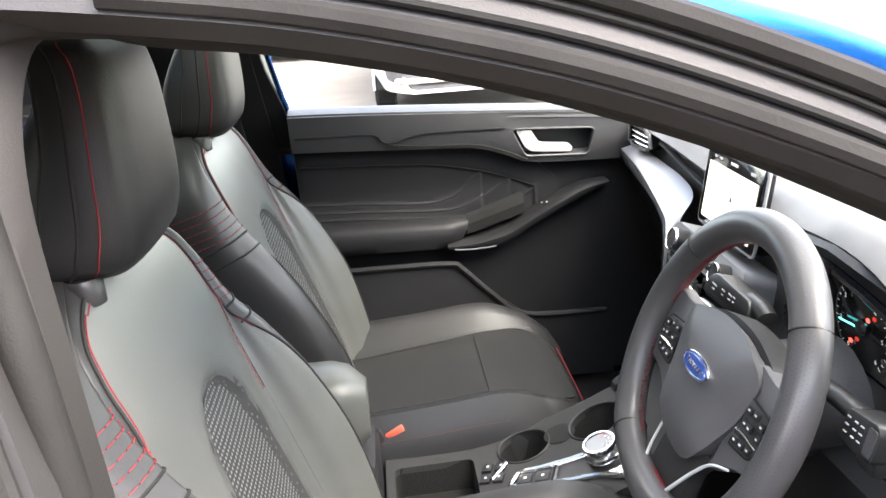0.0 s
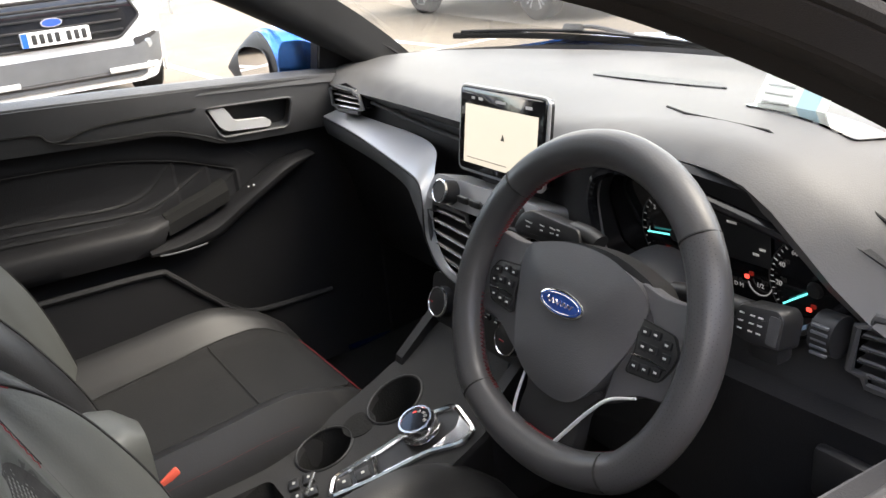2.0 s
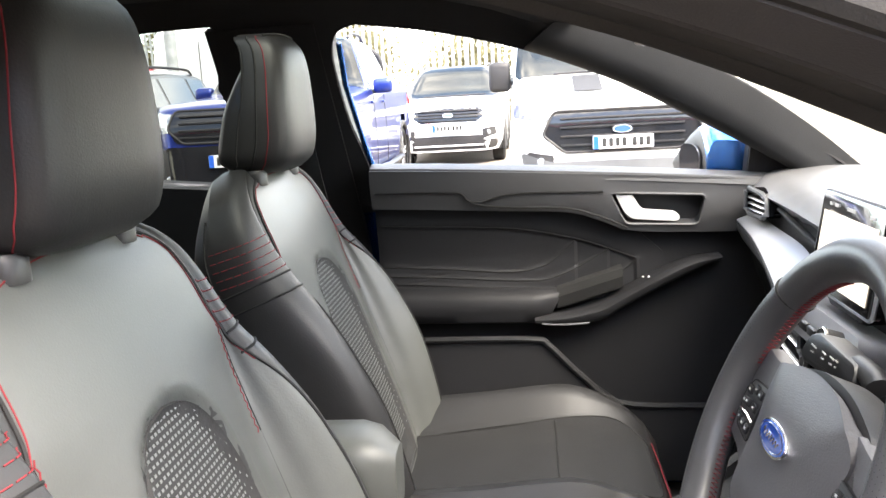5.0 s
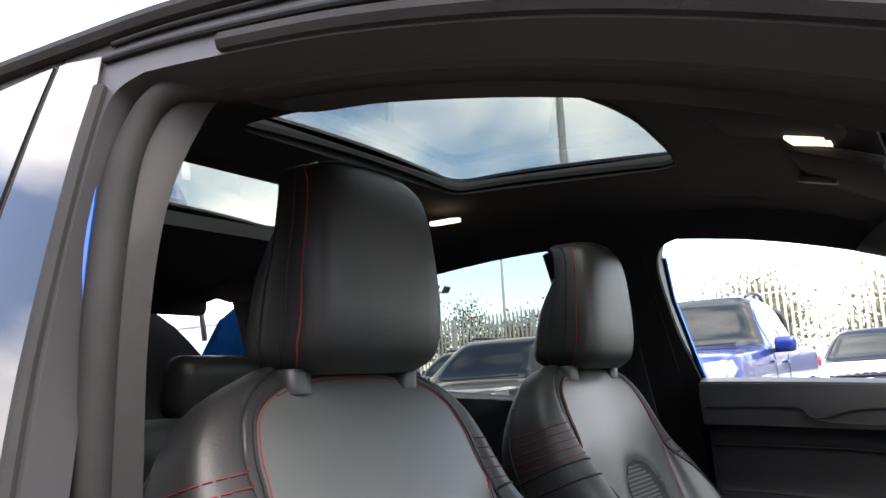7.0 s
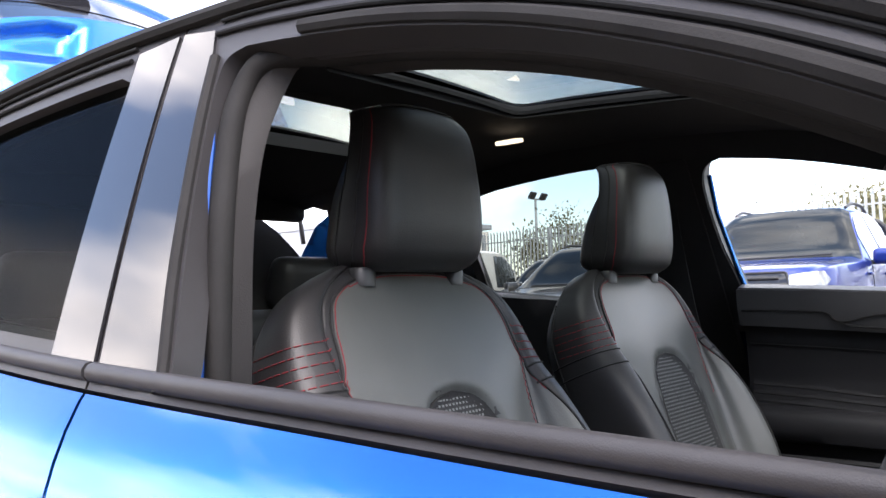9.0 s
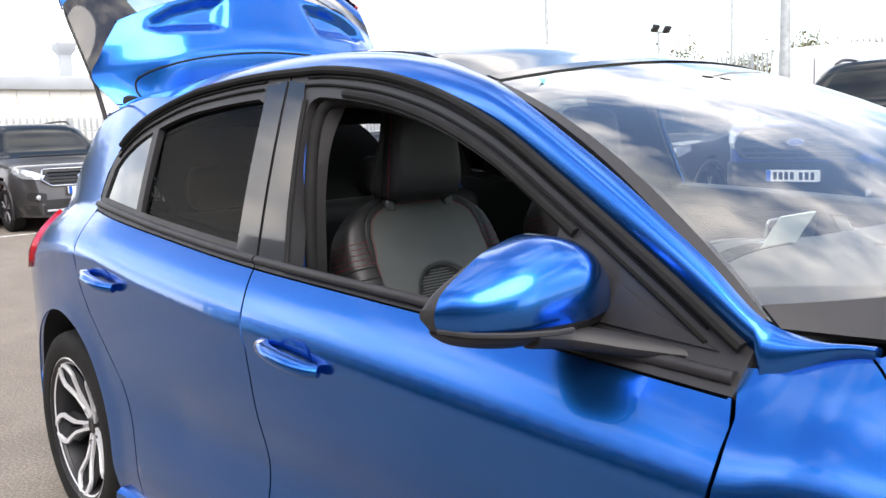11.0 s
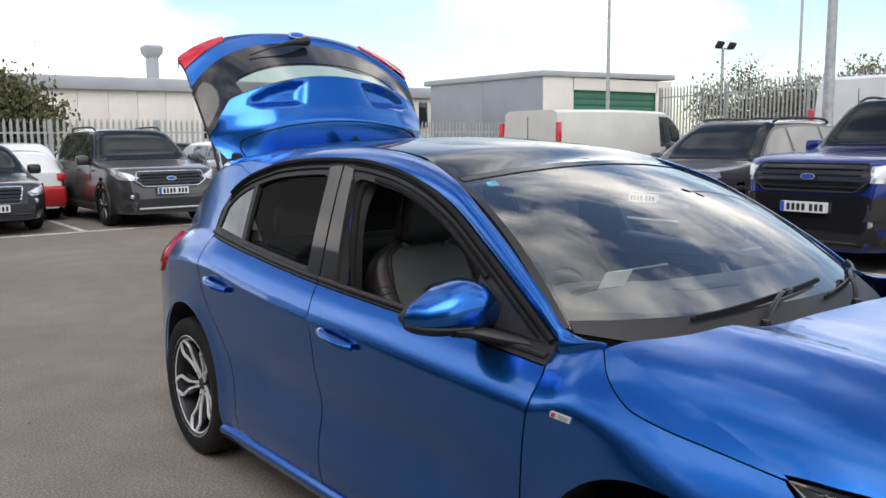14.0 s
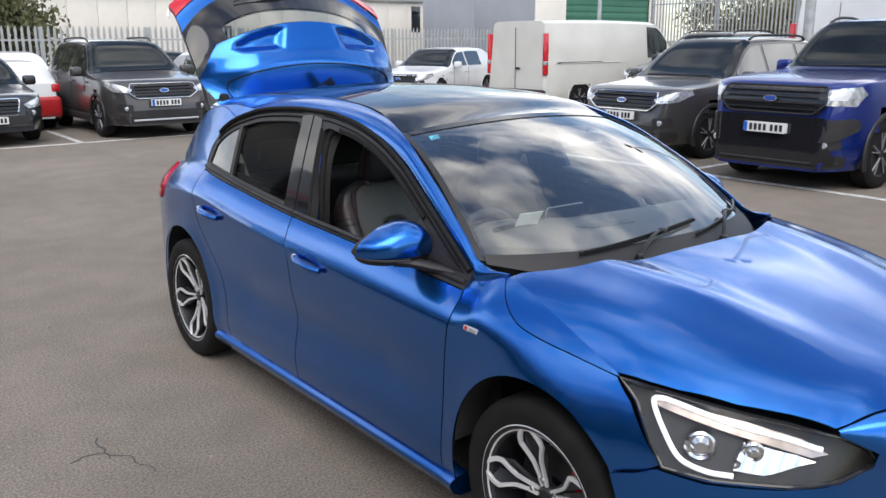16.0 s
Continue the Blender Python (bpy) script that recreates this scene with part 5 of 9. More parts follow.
    LOW = curve((0.24, 0.662), (0.30, 0.658), (0.372, 0.662), (0.441, 0.698), (0.52, 0.738), (0.613, 0.776), (0.635, 0.785))
    HIGH = curve((0.24, 0.675), (0.30, 0.680), (0.38, 0.70), (0.44, 0.730), (0.51, 0.765), (0.589, 0.792), (0.635, 0.795))
    rings = []
    for i in range(30):
        t = i / 29
        y = 0.24 + 0.395 * t
        lo, hi = LOW(y), HIGH(y)
        w = 0.074 - 0.022 * sstep(0.6, 1.0, t)
        rings.append([Vector((sg * (0.745 - w * a), y, lo + (hi - lo) * b)) for a, b in ((0.0, 1.0), (0.6, 1.0), (0.88, 0.93), (1.0, 0.72), (0.99, 0.38), (0.88, 0.10), (0.6, 0.0), (0.0, -0.1))])
    part("pull_bar", loft(rings), M_CARDSOFT, d, "sweeping black door pull", 50)
    part("pull_edge", tube([Vector((sg * (0.745 - 0.074 * 0.97 + 0.022 * sstep(0.6, 1.0, (y - 0.24) / 0.395)), y, LOW(y) + 0.003)) for y in [0.255 + 0.10 * i / 10 for i in range(11)]], 0.002, 6), M_LIP, d)
    # solid block in black, its colour giving the shade inside the pull's recess
    rings = [[Vector((sg * x, y, z + 0.30 * (y - 0.29))) for x, z in ((0.745, 0.735), (0.712, 0.730), (0.700, 0.715), (0.704, 0.690), (0.745, 0.680))] for y in [0.29 + 0.14 * i / 8 for i in range(9)]]
    part("pull_recess_dark", loft(rings), M_CARPET, d)
    for yy in (0.470, 0.482):
        part("switch_mark", block((0.002, 0.004, 0.003), (sg * 0.6885, yy, 0.757)), M_MARK, d)
    # lower pocket
    poc = [(-0.09, 0.628), (0.20, 0.626), (0.265, 0.622), (0.33, 0.55), (0.42, 0.480), (0.62, 0.470), (0.64, 0.30), (-0.09, 0.30)]
    part("door_pocket", skin(sheet(poc, lambda y, z: fn(-0.065 + 0.02 * (z - 0.3))(y, z), 0.05, (), (-sg, 0, 0)), 0.008), M_CARDSOFT, d)
    part("pocket_edge", tube([fn(-0.062)(y, z) for y, z in [(p[0], p[1]) for p in spline([(-0.09, 0.632), (0.1, 0.631), (0.24, 0.627), (0.27, 0.612), (0.34, 0.54), (0.42, 0.480), (0.62, 0.470)], n=6)]], 0.007, 8), M_CARDSOFT, d)
    return d


door_card(-1, True)
door_card(1, False)
for sg, k in ((1, 0), (-1, 1)):
    rc = part("rear_door_card", skin(sheet([(-0.30, 0.30), (-0.85, 0.30), (-1.1, 0.75), (-1.16, 1.035), (-0.30, 0.965)], lambda y, z: Vector((sg * (0.74 - 0.02 * max(0, z - 0.8) / 0.15), y, z)), 0.08, (), (-sg, 0, 0)), 0.03), M_CARDSOFT, rdoor[k])
    part("rear_release", block((0.012, 0.09, 0.025), (sg * 0.69, -0.43, 0.90), 0.006), M_CHROME, rc, "chrome rear door release")
    part("rear_armrest", block((0.08, 0.42, 0.05), (sg * 0.69, -0.62, 0.70), 0.015), M_CARD, rc)
    part("inner_pillar", skin(sheet([(-0.13, 0.30), (-0.34, 0.30), (-0.40, 1.33), (-0.175, 1.33), (-0.165, 1.2), (-0.14, 0.95)], on_side(-0.052, sg), 0.06, (), (-sg, 0, 0)), 0.02), M_HEADLINER, focus)
# blue edge of the opening on the far side, seen past the pillar
part("door_edge", tube([on_side(-0.03, -1)(y, z) for y, z in ((-0.09, 0.965), (-0.115, 1.08), (-0.135, 1.2), (-0.135, 1.285))], 0.006, 8), M_BLUE, fdoor[1])
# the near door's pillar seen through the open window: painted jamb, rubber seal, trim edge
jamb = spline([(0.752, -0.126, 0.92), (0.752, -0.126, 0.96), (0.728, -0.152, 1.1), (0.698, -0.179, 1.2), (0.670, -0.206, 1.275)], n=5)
# the jamb's shade is in its colour: the body blue copied darker and matt
part("painted_jamb", tube(jamb, 0.008, 8), shader("jamb_blue_shaded", (0.007, 0.060, 0.26), 0.4, spec=0.3), focus, "blue painted door jamb")
SEAL_A = [Vector(p) for p in ((0.743, -0.112, 0.90), (0.741, -0.113, 0.96), (0.722, -0.130, 1.08), (0.694, -0.152, 1.18), (0.662, -0.168, 1.25), (0.642, -0.142, 1.288))]
SEAL_A += [on_side(-0.055)(y, DLO_TOP(y) - 0.022) for y in (-0.06, 0.05, 0.2, 0.35, 0.5, 0.62)]
part("door_seal", tube(spline(SEAL_A, n=5), 0.0145, 10), M_RUBBER, focus, "black rubber door seal")
SEAL_B = [Vector(p) for p in ((0.712, -0.098, 0.90), (0.710, -0.098, 0.96), (0.694, -0.112, 1.08), (0.664, -0.128, 1.18), (0.632, -0.128, 1.25), (0.618, -0.105, 1.280))]
SEAL_B += [on_side(-0.085)(y, DLO_TOP(y) - 0.030) for y in (-0.05, 0.05, 0.2, 0.35, 0.5, 0.62)]
sa, sb = spline(SEAL_A, n=5), spline(SEAL_B, n=5)
part("pillar_edge_trim", skin(loft([[a, a.lerp(b, 0.4) + Vector((0.004, 0.006, -0.002)), b, b + Vector((-0.012, -0.03, 0.012))] for a, b in zip(sa, sb)], False), 0.004), M_PILLAR, focus, "dark grey pillar trim edge")
part("window_pane", sheet([(y, z) for y, z in OPEN_L], on_side(-0.015, -1), 0.08, (), (-1, 0, 0)), M_CLEAR, fdoor[1], "clear front window pane")

# ---- floor and bulkhead
part("carpet", skin(sheet([(-0.73, 0.95), (0.73, 0.95), (0.73, -1.5), (-0.73, -1.5)], lambda x, y: Vector((x, y, 0.27 + 0.12 * max(0, y - 0.7))), 0.12, (), (0, 0, 1)), 0.01), M_CARPET, focus)
part("bulkhead", skin(sheet([(-0.73, 0.28), (0.73, 0.28), (0.73, 0.93), (-0.73, 0.93)], lambda x, z: Vector((x, 0.98 - 0.1 * (z - 0.28), z)), 0.12, (), (0, -1, 0)), 0.01), M_CARPET, focus)
for x in (0.27, 0.40):
    part("pedal", block((0.07, 0.02, 0.10), (x, 0.80, 0.42), 0.006, (-35, 0, 0)), M_RUBBER, focus)

# ---- dashboard
dash = part("dashboard", bmesh.new(), M_DASH, focus, "dark grey soft dashboard with satin trim")
DE = curve((-0.74, 0.70), (-0.6, 0.682), (-0.4, 0.675), (-0.1, 0.655), (0.12, 0.640), (0.25, 0.622), (0.36, 0.614), (0.48, 0.600), (0.58, 0.594), (0.66, 0.608), (0.74, 0.66))


def dash_top(x, y):
    e = DE(x)
    t = max(0.0, min(1.0, (y - e) / 0.42))
    brow = math.exp(-((x - 0.40) / (0.25 if x < 0.4 else 0.2)) ** 2)
    z = 0.958 + 0.020 * math.sin(min(1, t * 2.2) * math.pi / 2) + brow * 0.036 * (1 - t) - 0.02 * (1 - t) * max(0.0, min(1.0, (x - 0.5) / 0.2)) - 0.022 * max(0, t - 0.6)
    z -= 0.022 * max(0.0, 1 - (y - e) / 0.035) ** 2
    z -= 0.105 * sstep(0.45, 0.72, x) * max(0.0, 1 - 1.7 * t) ** 1.4
    return Vector((x, y, z))


xs = [-0.735 + 1.47 * i / 40 for i in range(41)]
dt_o = [(x, DE(x)) for x in xs] + [(x, 1.16 - 0.42 * (x / 0.74) ** 2 * (0.5 + 0.5 * (x / 0.74) ** 2)) for x in reversed(xs)]
part("dash_pad", skin(sheet(dt_o, dash_top, 0.03, (), (0, 0, 1)), 0.03), M_DASH, dash, "soft grained dash pad")
part("pad_joint", tube([dash_top(x, y) + Vector((0, 0, 0.0005)) for x, y in ((0.25, 0.735), (0.306, 0.707), (0.442, 0.686), (0.593, 0.664), (0.68, 0.66))], 0.0018, 6), M_SEAM, dash)
for q, mt in (((-0.064, 0.889), (0.229, 0.878), (0.192, 0.919), (-0.047, 0.938)), M_CARD), (((0.346, 0.765), (0.514, 0.731), (0.534, 0.772), (0.362, 0.799)), M_BLACKSCREEN):
    part("demister_slot", skin(sheet(rounded(q, 0.008), lambda x, y: dash_top(x, y) + Vector((0, 0, 0.0025)), 0.03, (), (0, 0, 1)), 0.003), mt, dash)


FP = curve((0.52, 0.80), (0.60, 0.76), (0.70, 0.735), (0.80, 0.70), (0.86, 0.694), (0.895, 0.70), (0.925, 0.704), (0.955, 0.705))
FD = curve((0.52, 0.62), (0.60, 0.585), (0.70, 0.575), (0.76, 0.60), (0.80, 0.625), (0.88, 0.635), (0.93, 0.62), (0.965, 0.60))


def face(x, z):
    k = sstep(0.02, 0.20, x)
    k2 = 1 - 0.35 * sstep(0.60, 0.74, x)
    return Vector((x, FP(z) * (1 - k) + (FD(z) + 0.03 * (1 - k2)) * k, z))


CLUSTER = rounded([(0.210, 0.885), (0.235, 0.924), (0.29, 0.947), (0.36, 0.945), (0.42, 0.933), (0.53, 0.908), (0.594, 0.880), (0.590, 0.858), (0.548, 0.812), (0.50, 0.797), (0.32, 0.794), (0.232, 0.815)], 0.018)
part("dash_face", skin(sheet([(-0.735, 0.52), (0.735, 0.52), (0.735, 0.865), (0.66, 0.882), (0.60, 0.916), (0.55, 0.936), (0.48, 0.956), (0.36, 0.970), (0.25, 0.956), (0.1, 0.945), (-0.735, 0.94)], face, 0.03, [CLUSTER], (0, -1, 0)), 0.01), M_CARDSOFT, dash)
# satin trim that runs from the far vent to the centre stack
UP = spline([(-0.60, 0.690, 0.896), (-0.53, 0.688, 0.886), (-0.33, 0.682, 0.882), (-0.22, 0.660, 0.876), (-0.150, 0.612, 0.857), (-0.136, 0.594, 0.81), (-0.128, 0.588, 0.76), (-0.09, 0.580, 0.722), (-0.04, 0.576, 0.706)], n=6)
RIDGE = spline([(-0.665, 0.656, 0.876), (-0.50, 0.648, 0.862), (-0.27, 0.618, 0.843), (-0.185, 0.598, 0.838), (-0.155, 0.586, 0.812), (-0.148, 0.580, 0.78), (-0.142, 0.578, 0.75), (-0.10, 0.572, 0.713), (-0.04, 0.570, 0.698)], n=6)
LOW = spline([(-0.70, 0.676, 0.828), (-0.48, 0.662, 0.812), (-0.30, 0.632, 0.803), (-0.235, 0.612, 0.785), (-0.205, 0.604, 0.760), (-0.185, 0.600, 0.745), (-0.160, 0.594, 0.722), (-0.11, 0.588, 0.698), (-0.04, 0.585, 0.684)], n=6)
part("silver_trim", loft([[a, a.lerp(b, 0.5) + Vector((0, 0, 0.004)), b] for a, b in zip(UP, RIDGE)], False), M_SILVER, dash, "satin silver trim blade")
part("trim_lip", loft([[a, a.lerp(b, 0.08) + Vector((0, -0.002, 0)), a.lerp(b, 0.5) + Vector((0, -0.004, 0)), b, b + Vector((0, 0.03, 0.0))] for a, b in zip(RIDGE, LOW)], False), M_LIP, dash, "grey lower lip of the trim")
part("trim_line", tube([p + Vector((0, -0.001, -0.003)) for p in RIDGE], 0.0016, 5), M_SEAM, dash)
for sg in (1, -1):
    part("kick_panel", block((0.02, 0.26, 0.60), (sg * 0.738, 0.92, 0.54)), M_CARPET, focus)
part("dash_groove", tube(spline([(-0.50, 0.694, 0.918), (-0.3, 0.680, 0.905), (-0.10, 0.662, 0.90)], n=6), 0.006, 8, flat=0.6), M_SEAM, dash)


def vent(name, corners, depth_dir, slats, along):
    """An air vent: dark box, bright rim, slats. corners: four points round it."""
    C = [Vector(c) for c in corners]
    rim = []
    for i in range(4):
        a, b, c = C[i - 1], C[i], C[(i + 1) % 4]
        for t in (0.0, 0.5, 1.0):
            rim.append((b + (a - b) * 0.16 * (1 - t) + (c - b) * 0.16 * t) - (b - sum(C, Vector()) / 4) * 0.10 * (1 - abs(2 * t - 1)))
    dd = Vector(depth_dir)
    v = part(name, loft([rim, [p + dd * 0.035 for p in rim]], True, False), M_BLACKSCREEN, dash, "black air vent with bright-edged slats")
    bm = bmesh.new()
    bm.faces.new([bm.verts.new(p + dd * 0.035) for p in rim])
    part("vent_back", bm, M_BLACKSCREEN, v)
    part("vent_rim", tube(rim, 0.0045, 6, True), M_CARD, v)
    for i in range(slats):
        t = (i + 0.7) / (slats + 0.4)
        a, b = (C[0].lerp(C[3], t), C[1].lerp(C[2], t)) if along else (C[0].lerp(C[1], t), C[3].lerp(C[2], t))
        a, b = a.lerp(b, 0.05), b.lerp(a, 0.05)
        up = (C[0] - C[3]).normalized() if along else (C[0] - C[1]).normalized()
        part("slat", loft([[p + dd * 0.002, p + dd * 0.004 + up * 0.0025, p + dd * 0.022 + up * 0.004, p + dd * 0.022 - up * 0.001] for p in (a, a.lerp(b, 0.5), b)]), M_BUTTON, v)
        part("slat_edge", tube([a + dd * 0.001, b + dd * 0.001], 0.0014, 5), M_CHROME, v)
    return v


vent("side_vent", [(-0.625, 0.664, 0.948), (-0.525, 0.676, 0.940), (-0.50, 0.672, 0.898), (-0.612, 0.66, 0.898)], (0, 1, 0), 4, True)
vent("side_vent", [(0.615, 0.60, 0.865), (0.70, 0.625, 0.865), (0.71, 0.635, 0.77), (0.605, 0.605, 0.79)], (0, 1, 0), 5, True)
vent("centre_vent", [(-0.148, 0.592, 0.815), (-0.005, 0.588, 0.815), (-0.005, 0.575, 0.70), (-0.125, 0.58, 0.715)], (0, 1, 0), 5, True)
vent("centre_vent", [(0.01, 0.588, 0.815), (0.148, 0.588, 0.815), (0.125, 0.58, 0.715), (0.01, 0.575, 0.70)], (0, 1, 0), 5, True)
thumb = lathe([(0, -0.012), (0.022, -0.012), (0.022, 0.012), (0, 0.012)], 24, "x")
thumb.transform(Matrix.Translation((0.588, 0.60, 0.835)))
part("vent_wheel", thumb, M_BUTTON, dash)
for i in range(5):
    part("vent_wheel_rib", block((0.018, 0.004, 0.003), (0.588, 0.580, 0.820 + i * 0.0075), 0.0005), M_LIP, dash)

# control bar with the volume knob, climate knobs below
stack = part("control_bar", skin(sheet(rounded([(-0.125, 0.865), (0.15, 0.865), (0.15, 0.822), (-0.145, 0.822)], 0.015), lambda x, z: Vector((x, 0.585 + 0.3 * (z - 0.82), z)), 0.03, (), (0, -1, 0)), 0.06), M_SILVER, dash, "centre controls with round knobs")


def knob(c, r, ln, mat, parent, ring=True, nrm=(0, -0.94, 0.34)):
    m = axes(c, (1, 0, 0), Vector((1, 0, 0)).cross(Vector(nrm)) * -1)
    b = lathe([(0, ln), (r * 0.80, ln), (r * 0.9, ln * 0.9), (r * 0.94, 0), (r * 0.94, -0.004)], 32, "z")
    b.transform(m)
    k = part("knob", b, mat, parent)
    if ring:
        g = lathe([(r * 0.80, ln + 0.0004), (r * 0.83, ln + 0.0016), (r * 0.90, ln + 0.0012), (r * 0.93, ln - 0.002), (r * 0.90, ln - 0.003)], 32, "z")
        g.transform(m)
        part("knob_ring", g, M_CHROME, k)
    return k


knob((-0.068, 0.588, 0.845), 0.021, 0.022, M_BUTTON, stack)
knob((0.10, 0.588, 0.845), 0.018, 0.018, M_BUTTON, stack)
for i in range(4):
    part("stack_button", block((0.028, 0.008, 0.012), (-0.025 + i * 0.032, 0.583, 0.843), 0.003), M_BUTTON, stack)
clim = part("climate_panel", skin(sheet(rounded([(-0.125, 0.70), (0.125, 0.70), (0.165, 0.62), (-0.115, 0.62)], 0.02), lambda x, z: Vector((x, 0.555 + 0.25 * (z - 0.62), z)), 0.03, (), (0, -1, 0)), 0.05), M_BUTTON, dash, "black climate panel")
knob((-0.073, 0.556, 0.662), 0.028, 0.012, M_BUTTON, clim)
knob((0.118, 0.552, 0.667), 0.028, 0.012, M_BUTTON, clim)
for i in range(5):
    part("climate_button", block((0.016, 0.006, 0.010), (-0.03 + i * 0.026, 0.560, 0.677), 0.002), M_BLACKSCREEN, clim)
    part("climate_mark", block((0.006, 0.002, 0.0015), (-0.03 + i * 0.026, 0.5565, 0.677)), M_MARK, clim)
for x in (-0.073, 0.118):
    part("climate_mark", block((0.010, 0.002, 0.002), (x, 0.533, 0.672)), M_STITCH, clim)

# tablet screen
SX, SY = (1, 0, 0), (0, 0.15, 1)
scr = part("display", prism(rounded([(-0.104, -0.064), (0.104, -0.064), (0.104, 0.064), (-0.104, 0.064)], 0.012), axes((0.028, 0.622, 0.944), SX, SY), 0.014, 0.003), M_BLACKSCREEN, dash, "upright touch screen showing a pale map")
part("display_rim", tube([axes((0.028, 0.622, 0.944), SX, SY) @ Vector((p[0], p[1], -0.004)) for p in rounded([(-0.105, -0.065), (0.105, -0.065), (0.105, 0.065), (-0.105, 0.065)], 0.012)], 0.0028, 6, True), M_SILVER, scr)
part("map", prism([(-0.088, -0.052), (0.088, -0.052), (0.088, 0.038), (-0.088, 0.038)], axes((0.028, 0.6208, 0.9445), SX, SY), 0.001), M_MAP, scr, "pale glowing map")
for x, w in ((-0.07, 0.006), (-0.05, 0.010), (0.0, 0.024), (0.066, 0.014)):
    part("screen_mark", block((w, 0.001, 0.004), (0.028 + x, 0.6285, 0.992)), M_DIAL, scr)
part("map_marker", prism([(-0.004, -0.004), (0.004, -0.004), (0, 0.005)], axes((0.038, 0.6195, 0.942), SX, SY), 0.001), M_INK, scr)
part("map_line", block((0.10, 0.0008, 0.0008), (0.0, 0.6135, 0.902)), M_CARD, scr)
part("display_foot", block((0.12, 0.06, 0.05), (0.028, 0.65, 0.885), 0.012), M_CARDSOFT, scr)

# instrument cluster
cl = part("instrument_panel", skin(sheet([(x, z) for x, z in CLUSTER], lambda x, z: Vector((x, 0.672 - 0.10 * (z - 0.8), z)), 0.06, (), (0, -1, 0)), 0.01), M_BLACKSCREEN, dash, "dark instrument panel with cyan needles")
part("cluster_tunnel", loft([[face(x, z) for x, z in CLUSTER], [Vector((x, 0.670 - 0.10 * (z - 0.8), z)) for x, z in CLUSTER]], True, False), M_BUTTON, cl)
part("cluster_rim", tube([face(x, z) + Vector((0, -0.004, 0)) for x, z in dense(CLUSTER, 0.02)], 0.0075, 8, True), M_GLOSS, cl)
part("cluster_rim", tube([face(x * 0.985 + 0.006, 0.0132 + z * 0.985) + Vector((0, 0.004, 0)) for x, z in dense(CLUSTER, 0.02)], 0.0022, 6, True), M_SILVER, cl)


def cl_m(x, z, spin=0):
    return axes((x, 0.669 - 0.10 * (z - 0.8), z), (1, 0, 0), (0, -0.10, 1)) @ pose(0, 0, 0, 0, 0, spin)


for cx, cz, marks, a0, a1, needle in ((0.332, 0.855, ["0", "1", "2", "3", "4", "5", "6"], 230, -46, 187), (0.525, 0.840, ["", "20", "40", "60", "80", "100", "120"], 218, 26, 216)):
    part("dial_ring", tube([cl_m(cx, cz) @ Vector((0.058 * math.cos(radians(a)), 0.058 * math.sin(radians(a)), 0.0)) for a in range(-40, 222, 8)], 0.0008, 5), M_BUTTON, cl)
    for i, s in enumerate(marks):
        a = radians(a0 + (a1 - a0) * i / 6)
        if s:
            text(s, 0.0085, cl_m(cx, cz) @ Matrix.Translation((0.045 * math.cos(a), 0.045 * math.sin(a), 0.001)), M_DIAL, cl, "dial_figure")
        for j in range(4):
            b = radians(a0 + (a1 - a0) * (i + j / 4) / 6) if i < 6 else a
            part("dial_tick", block((0.006 if j == 0 else 0.0035, 0.0008, 0.0006)), M_DIAL, cl).matrix_local = cl_m(cx, cz) @ Matrix.Translation((0.054 * math.cos(b), 0.054 * math.sin(b), 0.0005)) @ Matrix.Rotation(b, 4, "Z")
            if i == 6:
                break
    b = radians(needle)
    part("needle", block((0.042, 0.0022, 0.001)), M_CYAN, cl, "cyan needle").matrix_local = cl_m(cx, cz) @ Matrix.Translation((0.026 * math.cos(b), 0.026 * math.sin(b), 0.003)) @ Matrix.Rotation(b, 4, "Z")
    part("dial_hub", lathe([(0, 0.004), (0.008, 0.004), (0.010, 0.0)], 20, "z"), M_BUTTON, cl).matrix_local = cl_m(cx, cz)
for x, z in ((0.309, 0.828), (0.348, 0.871), (0.437, 0.830), (0.518, 0.814)):
    part("tell_tale", block((0.006, 0.005, 0.001), (0, 0, 0), 0.0012), M_REDLIGHT, cl, "red warning lamp").matrix_local = cl_m(x, z) @ Matrix.Translation((0, 0, 0.001))
part("info_screen", prism(rounded([(0, 0), (0.075, 0), (0.075, 0.07), (0, 0.07)], 0.004), cl_m(0.395, 0.848) @ Matrix.Translation((0, 0, 0.001)), 0.001), M_BUTTON, cl)
for x, z, w in ((0.41, 0.905, 0.020), (0.42, 0.895, 0.014), (0.452, 0.863, 0.008), (0.461, 0.871, 0.008)):
    part("screen_mark", block((w, 0.003, 0.0006)), M_DIAL, cl).matrix_local = cl_m(x, z) @ Matrix.Translation((0, 0, 0.003))
text("P R N D M", 0.0075, cl_m(0.415, 0.816) @ Matrix.Translation((0, 0, 0.001)), M_DIAL, cl, "gear_letters")
text("1/2", 0.008, cl_m(0.455, 0.823) @ Matrix.Translation((0, 0, 0.001)), M_DIAL, cl, "gauge_figure")
part("gauge_arc", tube([cl_m(0.455, 0.827) @ Vector((0.016 * math.cos(radians(a)), 0.016 * math.sin(radians(a)), 0.001)) for a in range(190, 350, 12)], 0.0008, 5), M_DIAL, cl)

